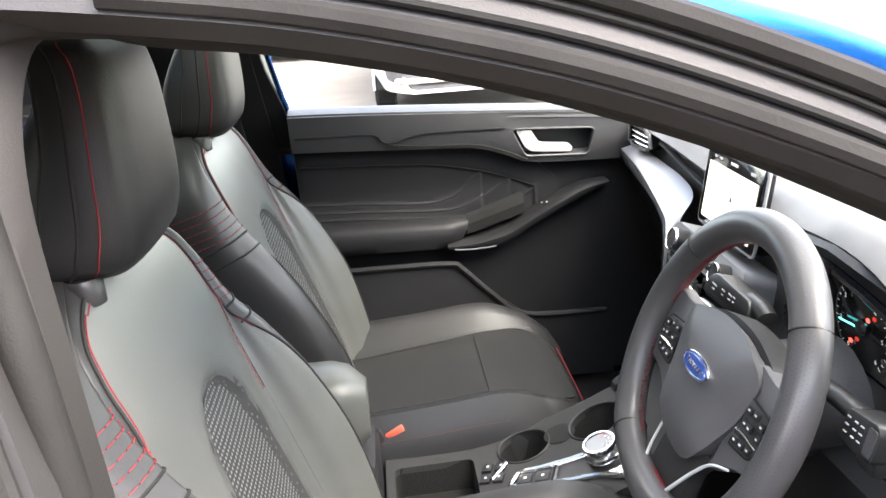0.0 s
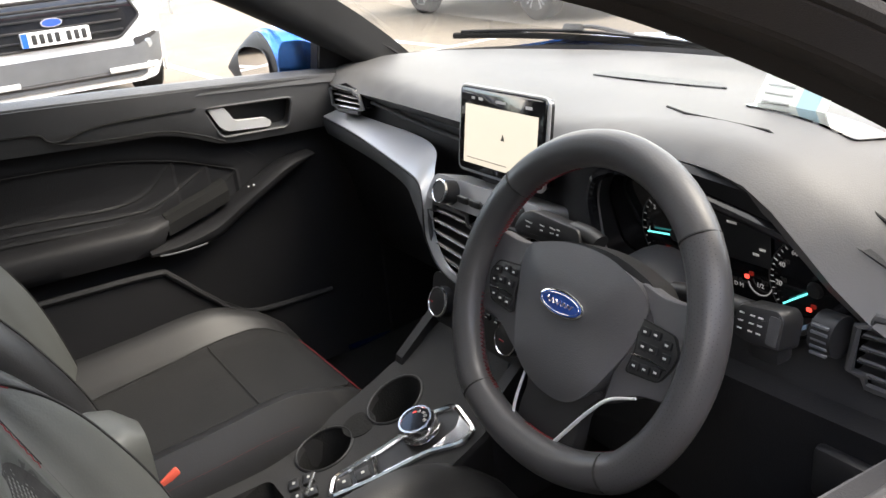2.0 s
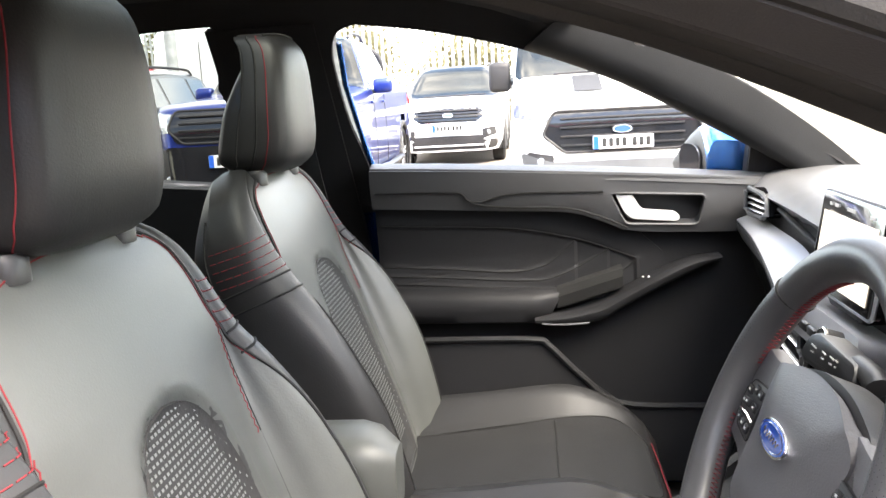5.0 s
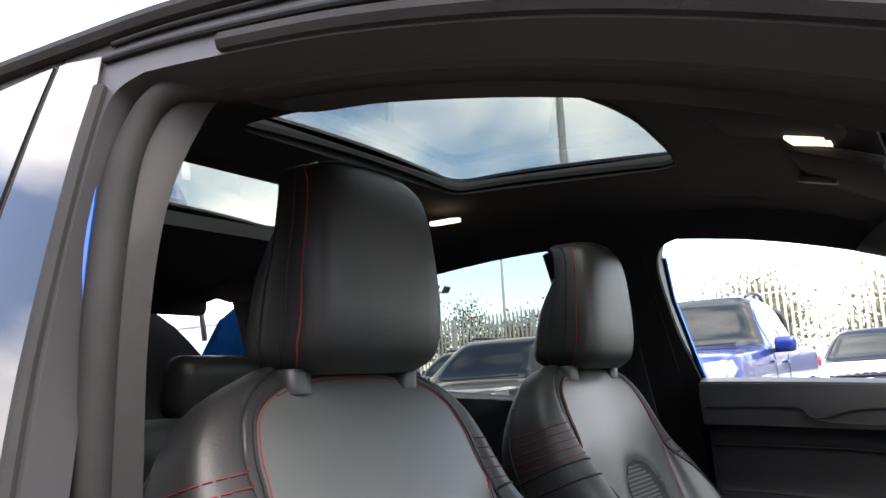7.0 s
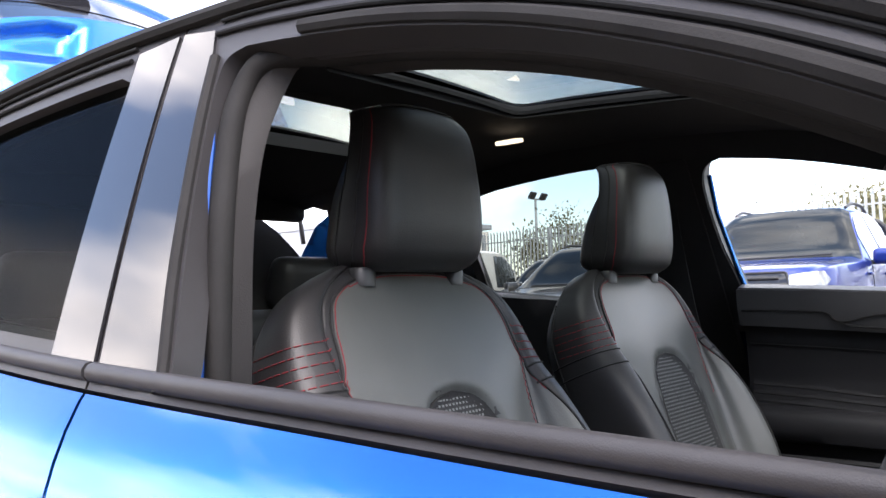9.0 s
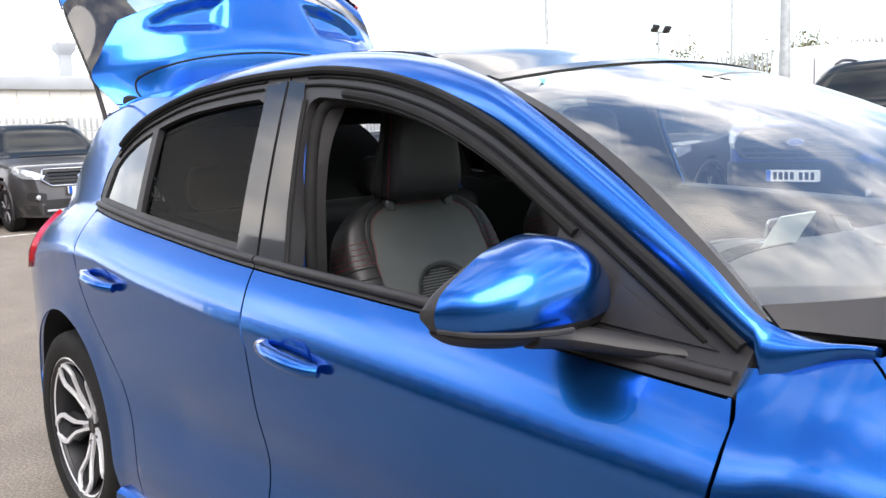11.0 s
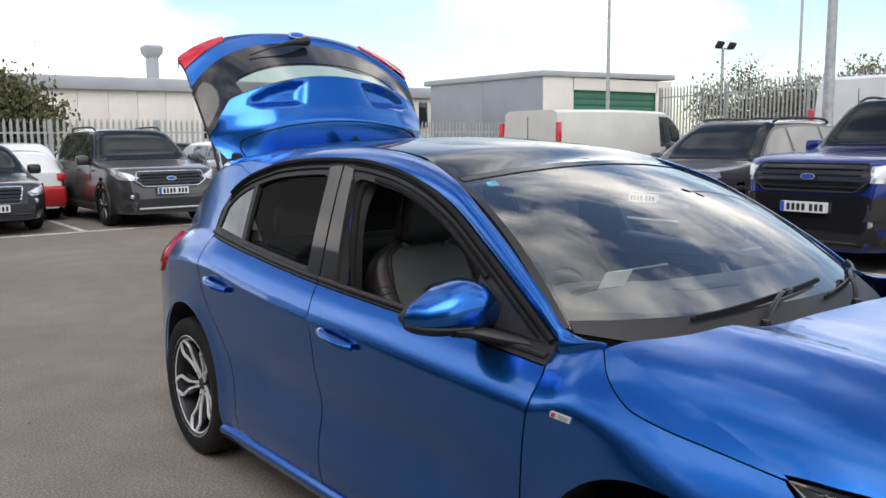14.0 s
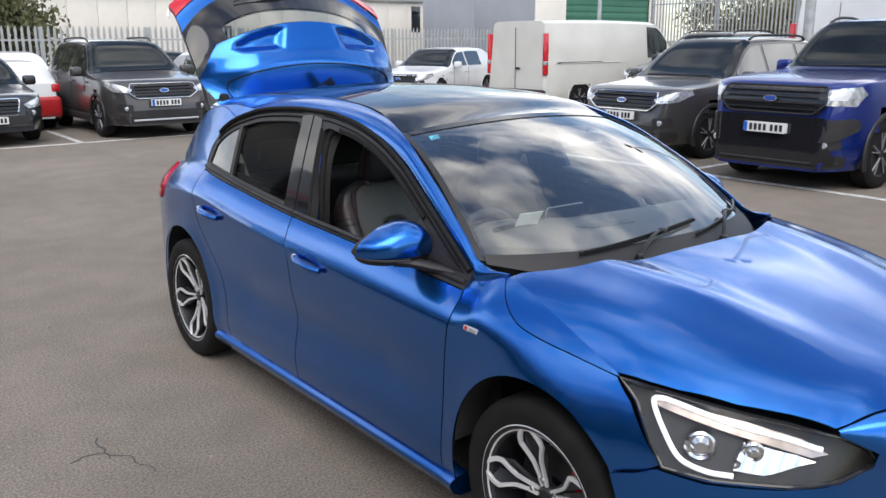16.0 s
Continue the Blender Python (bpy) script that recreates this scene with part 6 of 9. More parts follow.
# lower column cover, knee panel, lamp switch
part("knee_panel", skin(sheet(rounded([(0.16, 0.76), (0.72, 0.76), (0.72, 0.54), (0.2, 0.54)], 0.03), lambda x, z: Vector((x, 0.565 + 0.1 * (0.76 - z) + 0.03 * abs(x - 0.45), z)), 0.05, (), (0, -1, 0)), 0.03), M_CARDSOFT, dash)
part("lamp_switch", block((0.09, 0.02, 0.06), (0.645, 0.57, 0.70), 0.008), M_BUTTON, dash)
knob((0.655, 0.562, 0.70), 0.02, 0.014, M_BUTTON, dash, True, (0, -1, 0))
col = loft([[Vector((0.365 + a * w, y, 0.79 + b * h)) for a, b in [(math.cos(t), math.sin(t)) for t in [2 * math.pi * j / 20 for j in range(20)]]] for y, w, h in ((0.50, 0.055, 0.055), (0.54, 0.075, 0.065), (0.62, 0.08, 0.07))])
part("column_shroud", col, M_CARD, dash)
p = spline([(0.31, 0.556, 0.868), (0.29, 0.556, 0.874), (0.265, 0.554, 0.876)], n=4)
stalk = part("stalk", tube(p, 0.013, 12, flat=0.8), M_BUTTON, dash, "black indicator stalk with white marks")
pod = rounded([(-0.060, -0.010), (-0.050, 0.012), (-0.034, 0.019), (0.052, 0.010), (0.058, -0.008), (0.050, -0.018), (-0.050, -0.018)], 0.008)
POD = axes((0.236, 0.534, 0.874), (1, 0.10, 0), (0, 0.30, 1))
part("stalk_pod", prism(pod, POD, 0.030, 0.004), M_BUTTON, stalk)
for x, w in ((-0.032, 0.012), (-0.008, 0.008), (0.010, 0.010), (0.020, 0.005)):
    part("stalk_mark", block((w, 0.0015, 0.0008)), M_MARK, stalk).matrix_local = POD @ Matrix.Translation((x, 0.003, 0.0006)) @ pose(0, 0, 0, 0, 0, -8)
    part("stalk_mark", block((w * 0.6, 0.0015, 0.0008)), M_MARK, stalk).matrix_local = POD @ Matrix.Translation((x, -0.003, 0.0006))
p = spline([(0.43, 0.552, 0.846), (0.48, 0.553, 0.854), (0.53, 0.552, 0.856)], n=4)
stalk = part("stalk", tube(p, 0.013, 12, flat=0.8), M_BUTTON, dash, "black wiper stalk with white marks")
END = axes((0.550, 0.536, 0.853), (1, 0.06, 0), (0, 0.25, 1))
part("stalk_pod", prism(rounded([(-0.030, -0.016), (-0.024, 0.016), (0.020, 0.020), (0.027, 0.012), (0.027, -0.020), (-0.004, -0.022)], 0.006), END, 0.034, 0.004), M_BUTTON, stalk)
part("stalk_end", prism(rounded([(0.012, -0.015), (0.012, 0.014), (0.024, 0.013), (0.024, -0.016)], 0.003), END @ Matrix.Translation((0, 0, 0.001)), 0.01), M_CARD, stalk)
part("stalk_foot", block((0.036, 0.026, 0.024), (0.552, 0.556, 0.822), 0.006), M_BUTTON, stalk)
for x in (-0.018, -0.006, 0.003):
    for y in (0.008, 0.0, -0.008):
        part("stalk_mark", block((0.005, 0.0014, 0.0008)), M_MARK, stalk).matrix_local = END @ Matrix.Translation((x, y, 0.0006))

# ---- steering wheel
WC, WN, WU = Vector((0.366, 0.458, 0.832)), Vector((0, -0.915, 0.403)), Vector((0, 0.403, 0.915))
wm = axes(WC, (1, 0, 0), WU)
sw = part("steering_wheel", bmesh.new(), M_LEATHERB, focus, "black leather steering wheel, flat-bottomed, red stitching")


def rim_pt(a, r=0.1825):
    x, y = r * math.cos(a), r * math.sin(a)
    if y < -0.13:
        y = -0.13 - (-y - 0.13) * 0.68
    return Vector((x, y, 0))


RIM_R = 0.0205
ring = [rim_pt(2 * math.pi * i / 120) for i in range(120)]
part("rim", tube([wm @ p for p in ring], RIM_R, 18, True, 1.05), M_RIMLEATHER, sw, "perforated and smooth black leather rim")


def rim_skin(a, b, lift=0.0):
    """A place on the rim's skin: a round the wheel, b round the tube (0 outwards, 90 degrees to the driver)."""
    c = rim_pt(a)
    tan = (rim_pt(a + 0.01) - rim_pt(a - 0.01)).normalized()
    rad = tan.cross(Vector((0, 0, 1)))
    return wm @ (c + rad * (RIM_R + lift) * math.cos(b) + Vector((0, 0, 1)) * (RIM_R * 1.05 + lift) * math.sin(b))


for a in (40, 140, 232, 308):
    part("rim_seam", tube([rim_skin(radians(a), 2 * math.pi * j / 24, -0.0002) for j in range(24)], 0.0013, 5, True), M_SEAM, sw)
for a0, a1 in ((108, 168), (190, 238), (12, 72), (302, 350), (262, 278)):
    n = int((a1 - a0) * 1.1)
    part("rim_stitching", tube([rim_skin(radians(a0 + (a1 - a0) * i / n), radians(204 if i % 2 else 184), 0.0004) for i in range(n + 1)], 0.0014, 5), M_STITCH, sw, "red cross stitching")
# pinholes in the leather at the sides
bm = bmesh.new()
for a0, a1 in ((312, 400), (140, 232)):
    for i in range(int((a1 - a0) / 1.5)):
        for j in range(9):
            a, b = radians(a0 + 1.5 * (i + 0.5 * (j % 2))), radians(28 + 11 * j)
            p, q, r_ = rim_skin(a, b, 0.0003), rim_skin(a + 0.0045, b, 0.0003), rim_skin(a, b + 0.04, 0.0003)
            bm.faces.new([bm.verts.new(v) for v in (p - (q - p) * 0.6, p - (r_ - p) * 0.6, q * 1.0 - (q - p) * 0.4, r_ - (r_ - p) * 0.4)])
part("perforation", bm, M_SEAM, sw, "fine perforation in the rim leather")
# airbag boss
boss = [(-0.104, 0.036), (-0.088, 0.056), (-0.04, 0.070), (0.0, 0.073), (0.04, 0.070), (0.088, 0.056), (0.104, 0.036), (0.094, -0.012), (0.066, -0.070), (0.036, -0.096), (0.0, -0.104), (-0.036, -0.096), (-0.066, -0.070), (-0.094, -0.012)]
bo = rounded(boss, 0.02, 4)


def dome(x, y):
    r = max(abs(x) / 0.106, abs(y + 0.015) / 0.092)
    return wm @ Vector((x, y, -0.008 + 0.018 * (1 - min(1, r) ** 3.2) + 0.004 * sstep(-0.02, 0.03, y)))


part("airbag_cover", skin(sheet(bo, dome, 0.010, (), tuple(WN)), 0.03), M_AIRBAG, sw, "grey grained airbag cover")
part("boss_base", prism([(x * 1.03, y * 1.03) for x, y in bo], wm @ Matrix.Translation((0, 0, -0.014)), 0.035), M_BUTTON, sw)
ov = [(0.036 * math.cos(a), 0.0145 * math.sin(a)) for a in [2 * math.pi * i / 36 for i in range(36)]]
BADGE = wm @ Matrix.Translation((-0.002, 0.006, 0.0165))
part("oval_badge", prism(ov, BADGE, 0.006, 0.001), M_CHROME, sw, "chrome-rimmed blue oval badge")
part("badge_field", prism([(a * 0.92, b * 0.84) for a, b in ov], BADGE @ Matrix.Translation((0, 0, 0.0006)), 0.003), M_BADGE, sw)
part("badge_line", tube([BADGE @ Vector((a * 0.84, b * 0.70, 0.0008)) for a, b in ov], 0.0004, 4, True), M_CHROME, sw)
part("badge_squiggle", tube([BADGE @ Vector((-0.021 + 0.042 * i / 30, 0.0036 * math.sin(i * 1.35) * (1 - 0.4 * i / 30), 0.0009)) for i in range(31)], 0.0009, 5), M_CHROME, sw)
# spokes with switch pads
for s in (-1, 1):
    def turned(o):
        return [(s * x, y) for x, y in (o if s > 0 else o[::-1])]
    spo = [(0.080, 0.058), (0.115, 0.050), (0.172, 0.056), (0.176, 0.02), (0.172, -0.045), (0.148, -0.048), (0.118, -0.052), (0.072, -0.080)]
    part("spoke", prism(rounded(turned(spo), [0.004, 0.02, 0.004, 0.004, 0.004, 0.014, 0.02, 0.004]), wm @ Matrix.Translation((0, 0, -0.006)), 0.020, 0.004), M_AIRBAG, sw)
    pad = [(0.096, 0.024), (0.142, 0.020), (0.153, 0.004), (0.148, -0.014), (0.138, -0.030), (0.095, -0.034), (0.100, -0.010)]
    pd = part("switch_pad", prism(rounded(turned(pad), 0.005), wm @ Matrix.Translation((0, 0, -0.0015)), 0.008, 0.001), M_BUTTON, sw)
    part("pad_edge", tube([wm @ Vector((x, y, -0.002)) for x, y in rounded(turned(pad), 0.005)], 0.0009, 5, True), M_SEAM, pd)
    keys = ((0.108, 0.013), (0.122, 0.014), (0.138, 0.009), (0.110, -0.002), (0.124, -0.001), (0.140, -0.004), (0.106, -0.024), (0.120, -0.023), (0.134, -0.021))
    for i, (x, y) in enumerate(keys):
        part("button", prism(rounded([(s * x - 0.0058, y - 0.0045), (s * x + 0.0058, y - 0.0045), (s * x + 0.0058, y + 0.0045), (s * x - 0.0058, y + 0.0045)], 0.002, 2), wm @ Matrix.Translation((0, 0, 0.001 if i != 4 else 0.004)), 0.003, 0.0006), M_CARDSOFT, pd)
        part("button_mark", prism([(s * x - 0.0018, y - 0.001), (s * x + 0.0018, y - 0.001), (s * x + 0.0018, y + 0.001), (s * x - 0.0018, y + 0.001)], wm @ Matrix.Translation((0, 0, 0.0016 if i != 4 else 0.0046)), 0.001), M_MARK, pd)
    part("pad_trim", tube([wm @ Vector((s * x, y, 0.0)) for x, y in ((0.099, -0.014), (0.12, -0.0125), (0.145, -0.014))], 0.0012, 5), M_CHROME, pd)
low = [(-0.072, -0.070), (-0.046, -0.100), (-0.050, -0.130), (-0.046, -0.172), (0.046, -0.172), (0.050, -0.130), (0.046, -0.100), (0.072, -0.070)]
part("lower_spoke", prism(rounded(low, 0.012), wm @ Matrix.Translation((0, 0, -0.010)), 0.018, 0.003), M_BUTTON, sw)
vee = spline([(-0.046, -0.086), (-0.049, -0.126), (-0.043, -0.154), (-0.028, -0.164), (0.0, -0.165), (0.018, -0.158), (0.036, -0.132), (0.062, -0.095), (0.085, -0.070), (0.118, -0.055)], n=6)
part("spoke_blade", tube([wm @ Vector((p[0], p[1], -0.002)) for p in vee], lambda t: 0.0016 + 0.0010 * math.sin(math.pi * t), 8), M_BRIGHT, sw, "satin chrome blade on the lower spoke")

# ---- centre console
con = part("centre_console", bmesh.new(), M_CARD, focus, "dark centre console with cup holders and rotary selector")
CZ = curve((-0.30, 0.50), (0.05, 0.468), (0.2, 0.472), (0.3, 0.492), (0.40, 0.526), (0.50, 0.575), (0.58, 0.64))
cup1, cup2, cup3 = (-0.062, 0.305, 0.046), (-0.058, 0.368, 0.030), (-0.045, 0.43, 0.046)


def circ(c, n=28):
    return [(c[0] + c[2] * math.cos(2 * math.pi * i / n), c[1] + c[2] * math.sin(2 * math.pi * i / n)) for i in range(n)]


con_o = [(-0.125, 0.06), (0.135, 0.06), (0.15, 0.3), (0.15, 0.47), (0.10, 0.56), (-0.09, 0.56), (-0.122, 0.47), (-0.125, 0.3)]
ctop = lambda x, y: Vector((x, y, CZ(y)))
BIN = rounded([(-0.075, 0.075), (0.055, 0.075), (0.055, 0.215), (-0.075, 0.215)], 0.015)
part("console_top", skin(sheet(con_o, ctop, 0.03, [circ(cup1), circ(cup3), BIN], (0, 0, 1)), 0.012), M_PILLARGREY, con)
part("console_side", loft([[Vector((x, y, CZ(y) - 0.006 - d)) for d in (0, 0.08, 0.2)] for x, y in [(p[0], p[1]) for p in dense(con_o, 0.05)]], False, False, True), M_CARDSOFT, con)
for c in (cup1, cup3):
    ln = [[Vector((x, y, CZ(y) - d)) for x, y in circ((c[0], c[1], c[2] * k))] for d, k in ((0.001, 1.0), (0.05, 0.95), (0.07, 0.9))]
    ln.append([sum(ln[-1], Vector()) / len(ln[-1])] * len(ln[-1]))
    part("cup_holder", loft(ln, True, False), M_CARPET, con, "deep round cup holder")
    part("cup_rim", tube([ctop(x, y) + Vector((0, 0, 0.001)) for x, y in circ(c)], 0.0022, 6, True), M_BUTTON, con)
# flat black disc painted in for the dark of the smaller middle hole
part("cup_hole_disc", prism(circ((0, 0, 0.028)), axes(ctop(cup2[0], cup2[1]) + Vector((0, 0, 0.0015)), (1, 0, 0), (0, 1, 0.3)), 0.003), M_CARPET, con)
part("bin", loft([[Vector((x, y, CZ(y) - d)) for x, y in BIN] for d in (0.001, 0.06)] + [[Vector((-0.01, 0.145, CZ(0.145) - 0.06))] * len(BIN)], True, False), M_CARPET, con)
plate = [(0.012, 0.285), (0.045, 0.262), (0.098, 0.40), (0.135, 0.44), (0.135, 0.462), (0.07, 0.475), (0.045, 0.45)]
part("chrome_surround", tube([ctop(x, y) + Vector((0, 0, 0.003)) for x, y in dense(rounded(plate, 0.012), 0.02)], 0.0055, 8, True), M_CHROME, con, "bright selector surround")
part("selector_panel", skin(sheet(rounded(plate, 0.012), lambda x, y: ctop(x, y) + Vector((0, 0, 0.002)), 0.03, (), (0, 0, 1)), 0.004), M_BUTTON, con)
part("surround_bar", tube([ctop(0.034, 0.345) + Vector((0, 0, 0.005)), ctop(0.070, 0.330) + Vector((0, 0, 0.005))], 0.0045, 6), M_CHROME, con)
part("chrome_corner", skin(sheet(rounded([(0.10, 0.405), (0.138, 0.44), (0.138, 0.464), (0.085, 0.474), (0.105, 0.45)], 0.006), lambda x, y: ctop(x, y) + Vector((0, 0, 0.006)), 0.02, (), (0, 0, 1)), 0.004), M_CHROME, con)
for i in range(2):
    q = ctop(0.037 + 0.008 * i, 0.29 + 0.028 * i)
    part("console_button", block((0.026, 0.024, 0.006), tuple(q + Vector((0, 0, 0.004))), 0.002, (16, 0, -20)), M_BUTTON, con)
    part("console_mark", block((0.005, 0.005, 0.001), tuple(q + Vector((0, 0, 0.0075))), 0.0, (16, 0, -20)), M_MARK, con)
for i in range(2):
    for j in range(2):
        q = ctop(-0.028 + 0.030 * i + 0.006 * j, 0.236 + 0.022 * j - 0.008 * i)
        part("console_button", block((0.024, 0.018, 0.006), tuple(q + Vector((0, 0, 0.003))), 0.002, (14, 0, -20)), M_BUTTON, con)
        part("console_mark", block((0.005, 0.004, 0.001), tuple(q + Vector((0, 0, 0.0066))), 0.0, (14, 0, -20)), M_MARK, con)
part("switch_bar", tube([ctop(-0.022, 0.268) + Vector((0, 0, 0.006)), ctop(0.012, 0.238) + Vector((0, 0, 0.006))], 0.0032, 6), M_CHROME, con)
gk = axes(ctop(0.058, 0.418) + Vector((0, 0, 0.004)), (1, 0, 0), (0, 1, 0.38))
b = lathe([(0.030, 0.0), (0.031, 0.004), (0.028, 0.008), (0.028, 0.012), (0.030, 0.014), (0.030, 0.024), (0.027, 0.028), (0.024, 0.028), (0.023, 0.026)], 40, "z")
b.transform(gk)
sel = part("rotary_selector", b, M_CHROME, con, "ribbed chrome rotary gear selector")
b = lathe([(0.0, 0.026), (0.0235, 0.026), (0.0235, 0.02)], 32, "z")
b.transform(gk)
part("selector_cap", b, M_BLACKSCREEN, sel)
for i, s in enumerate("PRNDM"):
    a = radians(150 - 30 * i)
    text(s, 0.008, gk @ Matrix.Translation((0.016 * math.cos(a), 0.016 * math.sin(a), 0.0262)), M_REDLIGHT if s == "P" else M_MARK, sel, "selector_letter")
rings = []
for i in range(16):
    t = i / 15
    y = 0.045 - 0.40 * t
    w = 0.062 * (1 if t > 0.12 else (0.55 + 0.45 * math.sin(t / 0.12 * math.pi / 2)))
    h = 0.075 * (1 if t > 0.12 else (0.6 + 0.4 * math.sin(t / 0.12 * math.pi / 2)))
    rings.append([Vector((-0.005 + w * (abs(math.cos(a)) ** 0.6) * (1 if math.cos(a) > 0 else -1), y, 0.635 + h * (abs(math.sin(a)) ** 0.6) * (1 if math.sin(a) > 0 else -1))) for a in [2 * math.pi * j / 24 for j in range(24)]])
part("armrest", loft(rings), M_LEATHER_LIT, con, "padded leather armrest")
part("console_rear", block((0.15, 0.45, 0.30), (-0.005, -0.17, 0.42), 0.02), M_CARDSOFT, con)
for sg, x in ((1, 0.125), (-1, -0.133)):
    bk = part("belt_buckle", block((0.026, 0.05, 0.11), (x, 0.055, 0.462), 0.006, (25, 0, 0)), M_BUTTON, focus)
    part("buckle_button", block((0.020, 0.036, 0.012), (x, 0.081, 0.511), 0.003, (25, 0, 0)), M_BUCKLE, bk, "red release button")
part("console_flank", skin(sheet([(0.45, 0.40), (0.72, 0.40), (0.66, 0.66), (0.56, 0.64), (0.48, 0.575)], lambda y, z: Vector((-0.118, y, z)), 0.06, (), (-1, 0, 0)), 0.02), M_CARDSOFT, con)
part("console_flank", skin(sheet([(0.45, 0.40), (0.72, 0.40), (0.66, 0.66), (0.56, 0.64), (0.48, 0.575)], lambda y, z: Vector((0.14, y, z)), 0.06, (), (1, 0, 0)), 0.02), M_CARDSOFT, con)

# ---------------------------------------------------------------- the hatchback: seats
SB_W = curve((0.42, 0.235), (0.55, 0.25), (0.7, 0.262), (0.85, 0.264), (0.93, 0.258), (0.985, 0.243), (1.02, 0.215), (1.045, 0.17), (1.062, 0.11))
SB_B = curve((0.42, 0.035), (0.55, 0.048), (0.66, 0.056), (0.76, 0.046), (0.85, 0.024), (0.91, 0.004), (0.96, -0.003), (1.07, -0.008))
SB_Y = curve((0.42, 0.035), (0.55, 0.000), (0.7, -0.052), (0.85, -0.108), (0.95, -0.148), (1.03, -0.185), (1.065, -0.21))
SB_C = curve((0.42, 0.140), (0.55, 0.148), (0.68, 0.158), (0.80, 0.170), (0.91, 0.183), (0.96, 0.184), (1.0, 0.173), (1.03, 0.146), (1.062, 0.085))
SB_CREST = curve((0.42, 0.195), (0.6, 0.212), (0.75, 0.220), (0.85, 0.213), (0.91, 0.206), (0.96, 0.208), (1.0, 0.198), (1.03, 0.170), (1.062, 0.097))
LEAN = Vector((0, 0.94, 0.34))
WOVEN = spline([(0.0, 0.893), (0.045, 0.884), (0.075, 0.858), (0.092, 0.815), (0.10, 0.75), (0.098, 0.64), (0.09, 0.53), (0.085, 0.48)], n=4)
WOVEN = [(p[0], p[1]) for p in WOVEN] + [(-p[0], p[1]) for p in reversed(WOVEN)][:-1]


def back_section(z):
    """Half a slice through the backrest: how far out from the middle and how far forward, from the front round to the rear."""
    w, b, c, k = SB_W(z), SB_B(z), SB_C(z), SB_CREST(z)
    low = sstep(0.93, 0.86, z) if z < 0.93 else 0.0
    rear = -0.135 + 0.055 * sstep(0.93, 1.065, z)
    P = [(0.0, 0.0), (c * 0.5, -0.002), (c, -0.006 - 0.006 * low), ((c + k) / 2, (b - 0.010) * 0.6), (k, b),
         ((k + w) / 2 + 0.012, b - 0.016), (w, b - 0.05 - 0.012 * low), (w - 0.004, rear * 0.72), (w - 0.035, rear * 0.97), (w * 0.5, rear), (0.0, rear)]
    return [Vector((a, d)) for a, d in P]


def back_at(u, z):
    P = back_section(z)
    i = min(9, max(0, int(u)))
    t = u - i
    p1, p2 = P[i], P[i + 1]
    p0 = P[i - 1] if i else Vector((-P[1].x, P[1].y))
    p3 = P[i + 2] if i < 9 else Vector((-P[9].x, P[9].y))
    return 0.5 * (2 * p1 + (p2 - p0) * t + (2 * p0 - 5 * p1 + 4 * p2 - p3) * t * t + (3 * p1 - p0 - 3 * p2 + p3) * t ** 3)


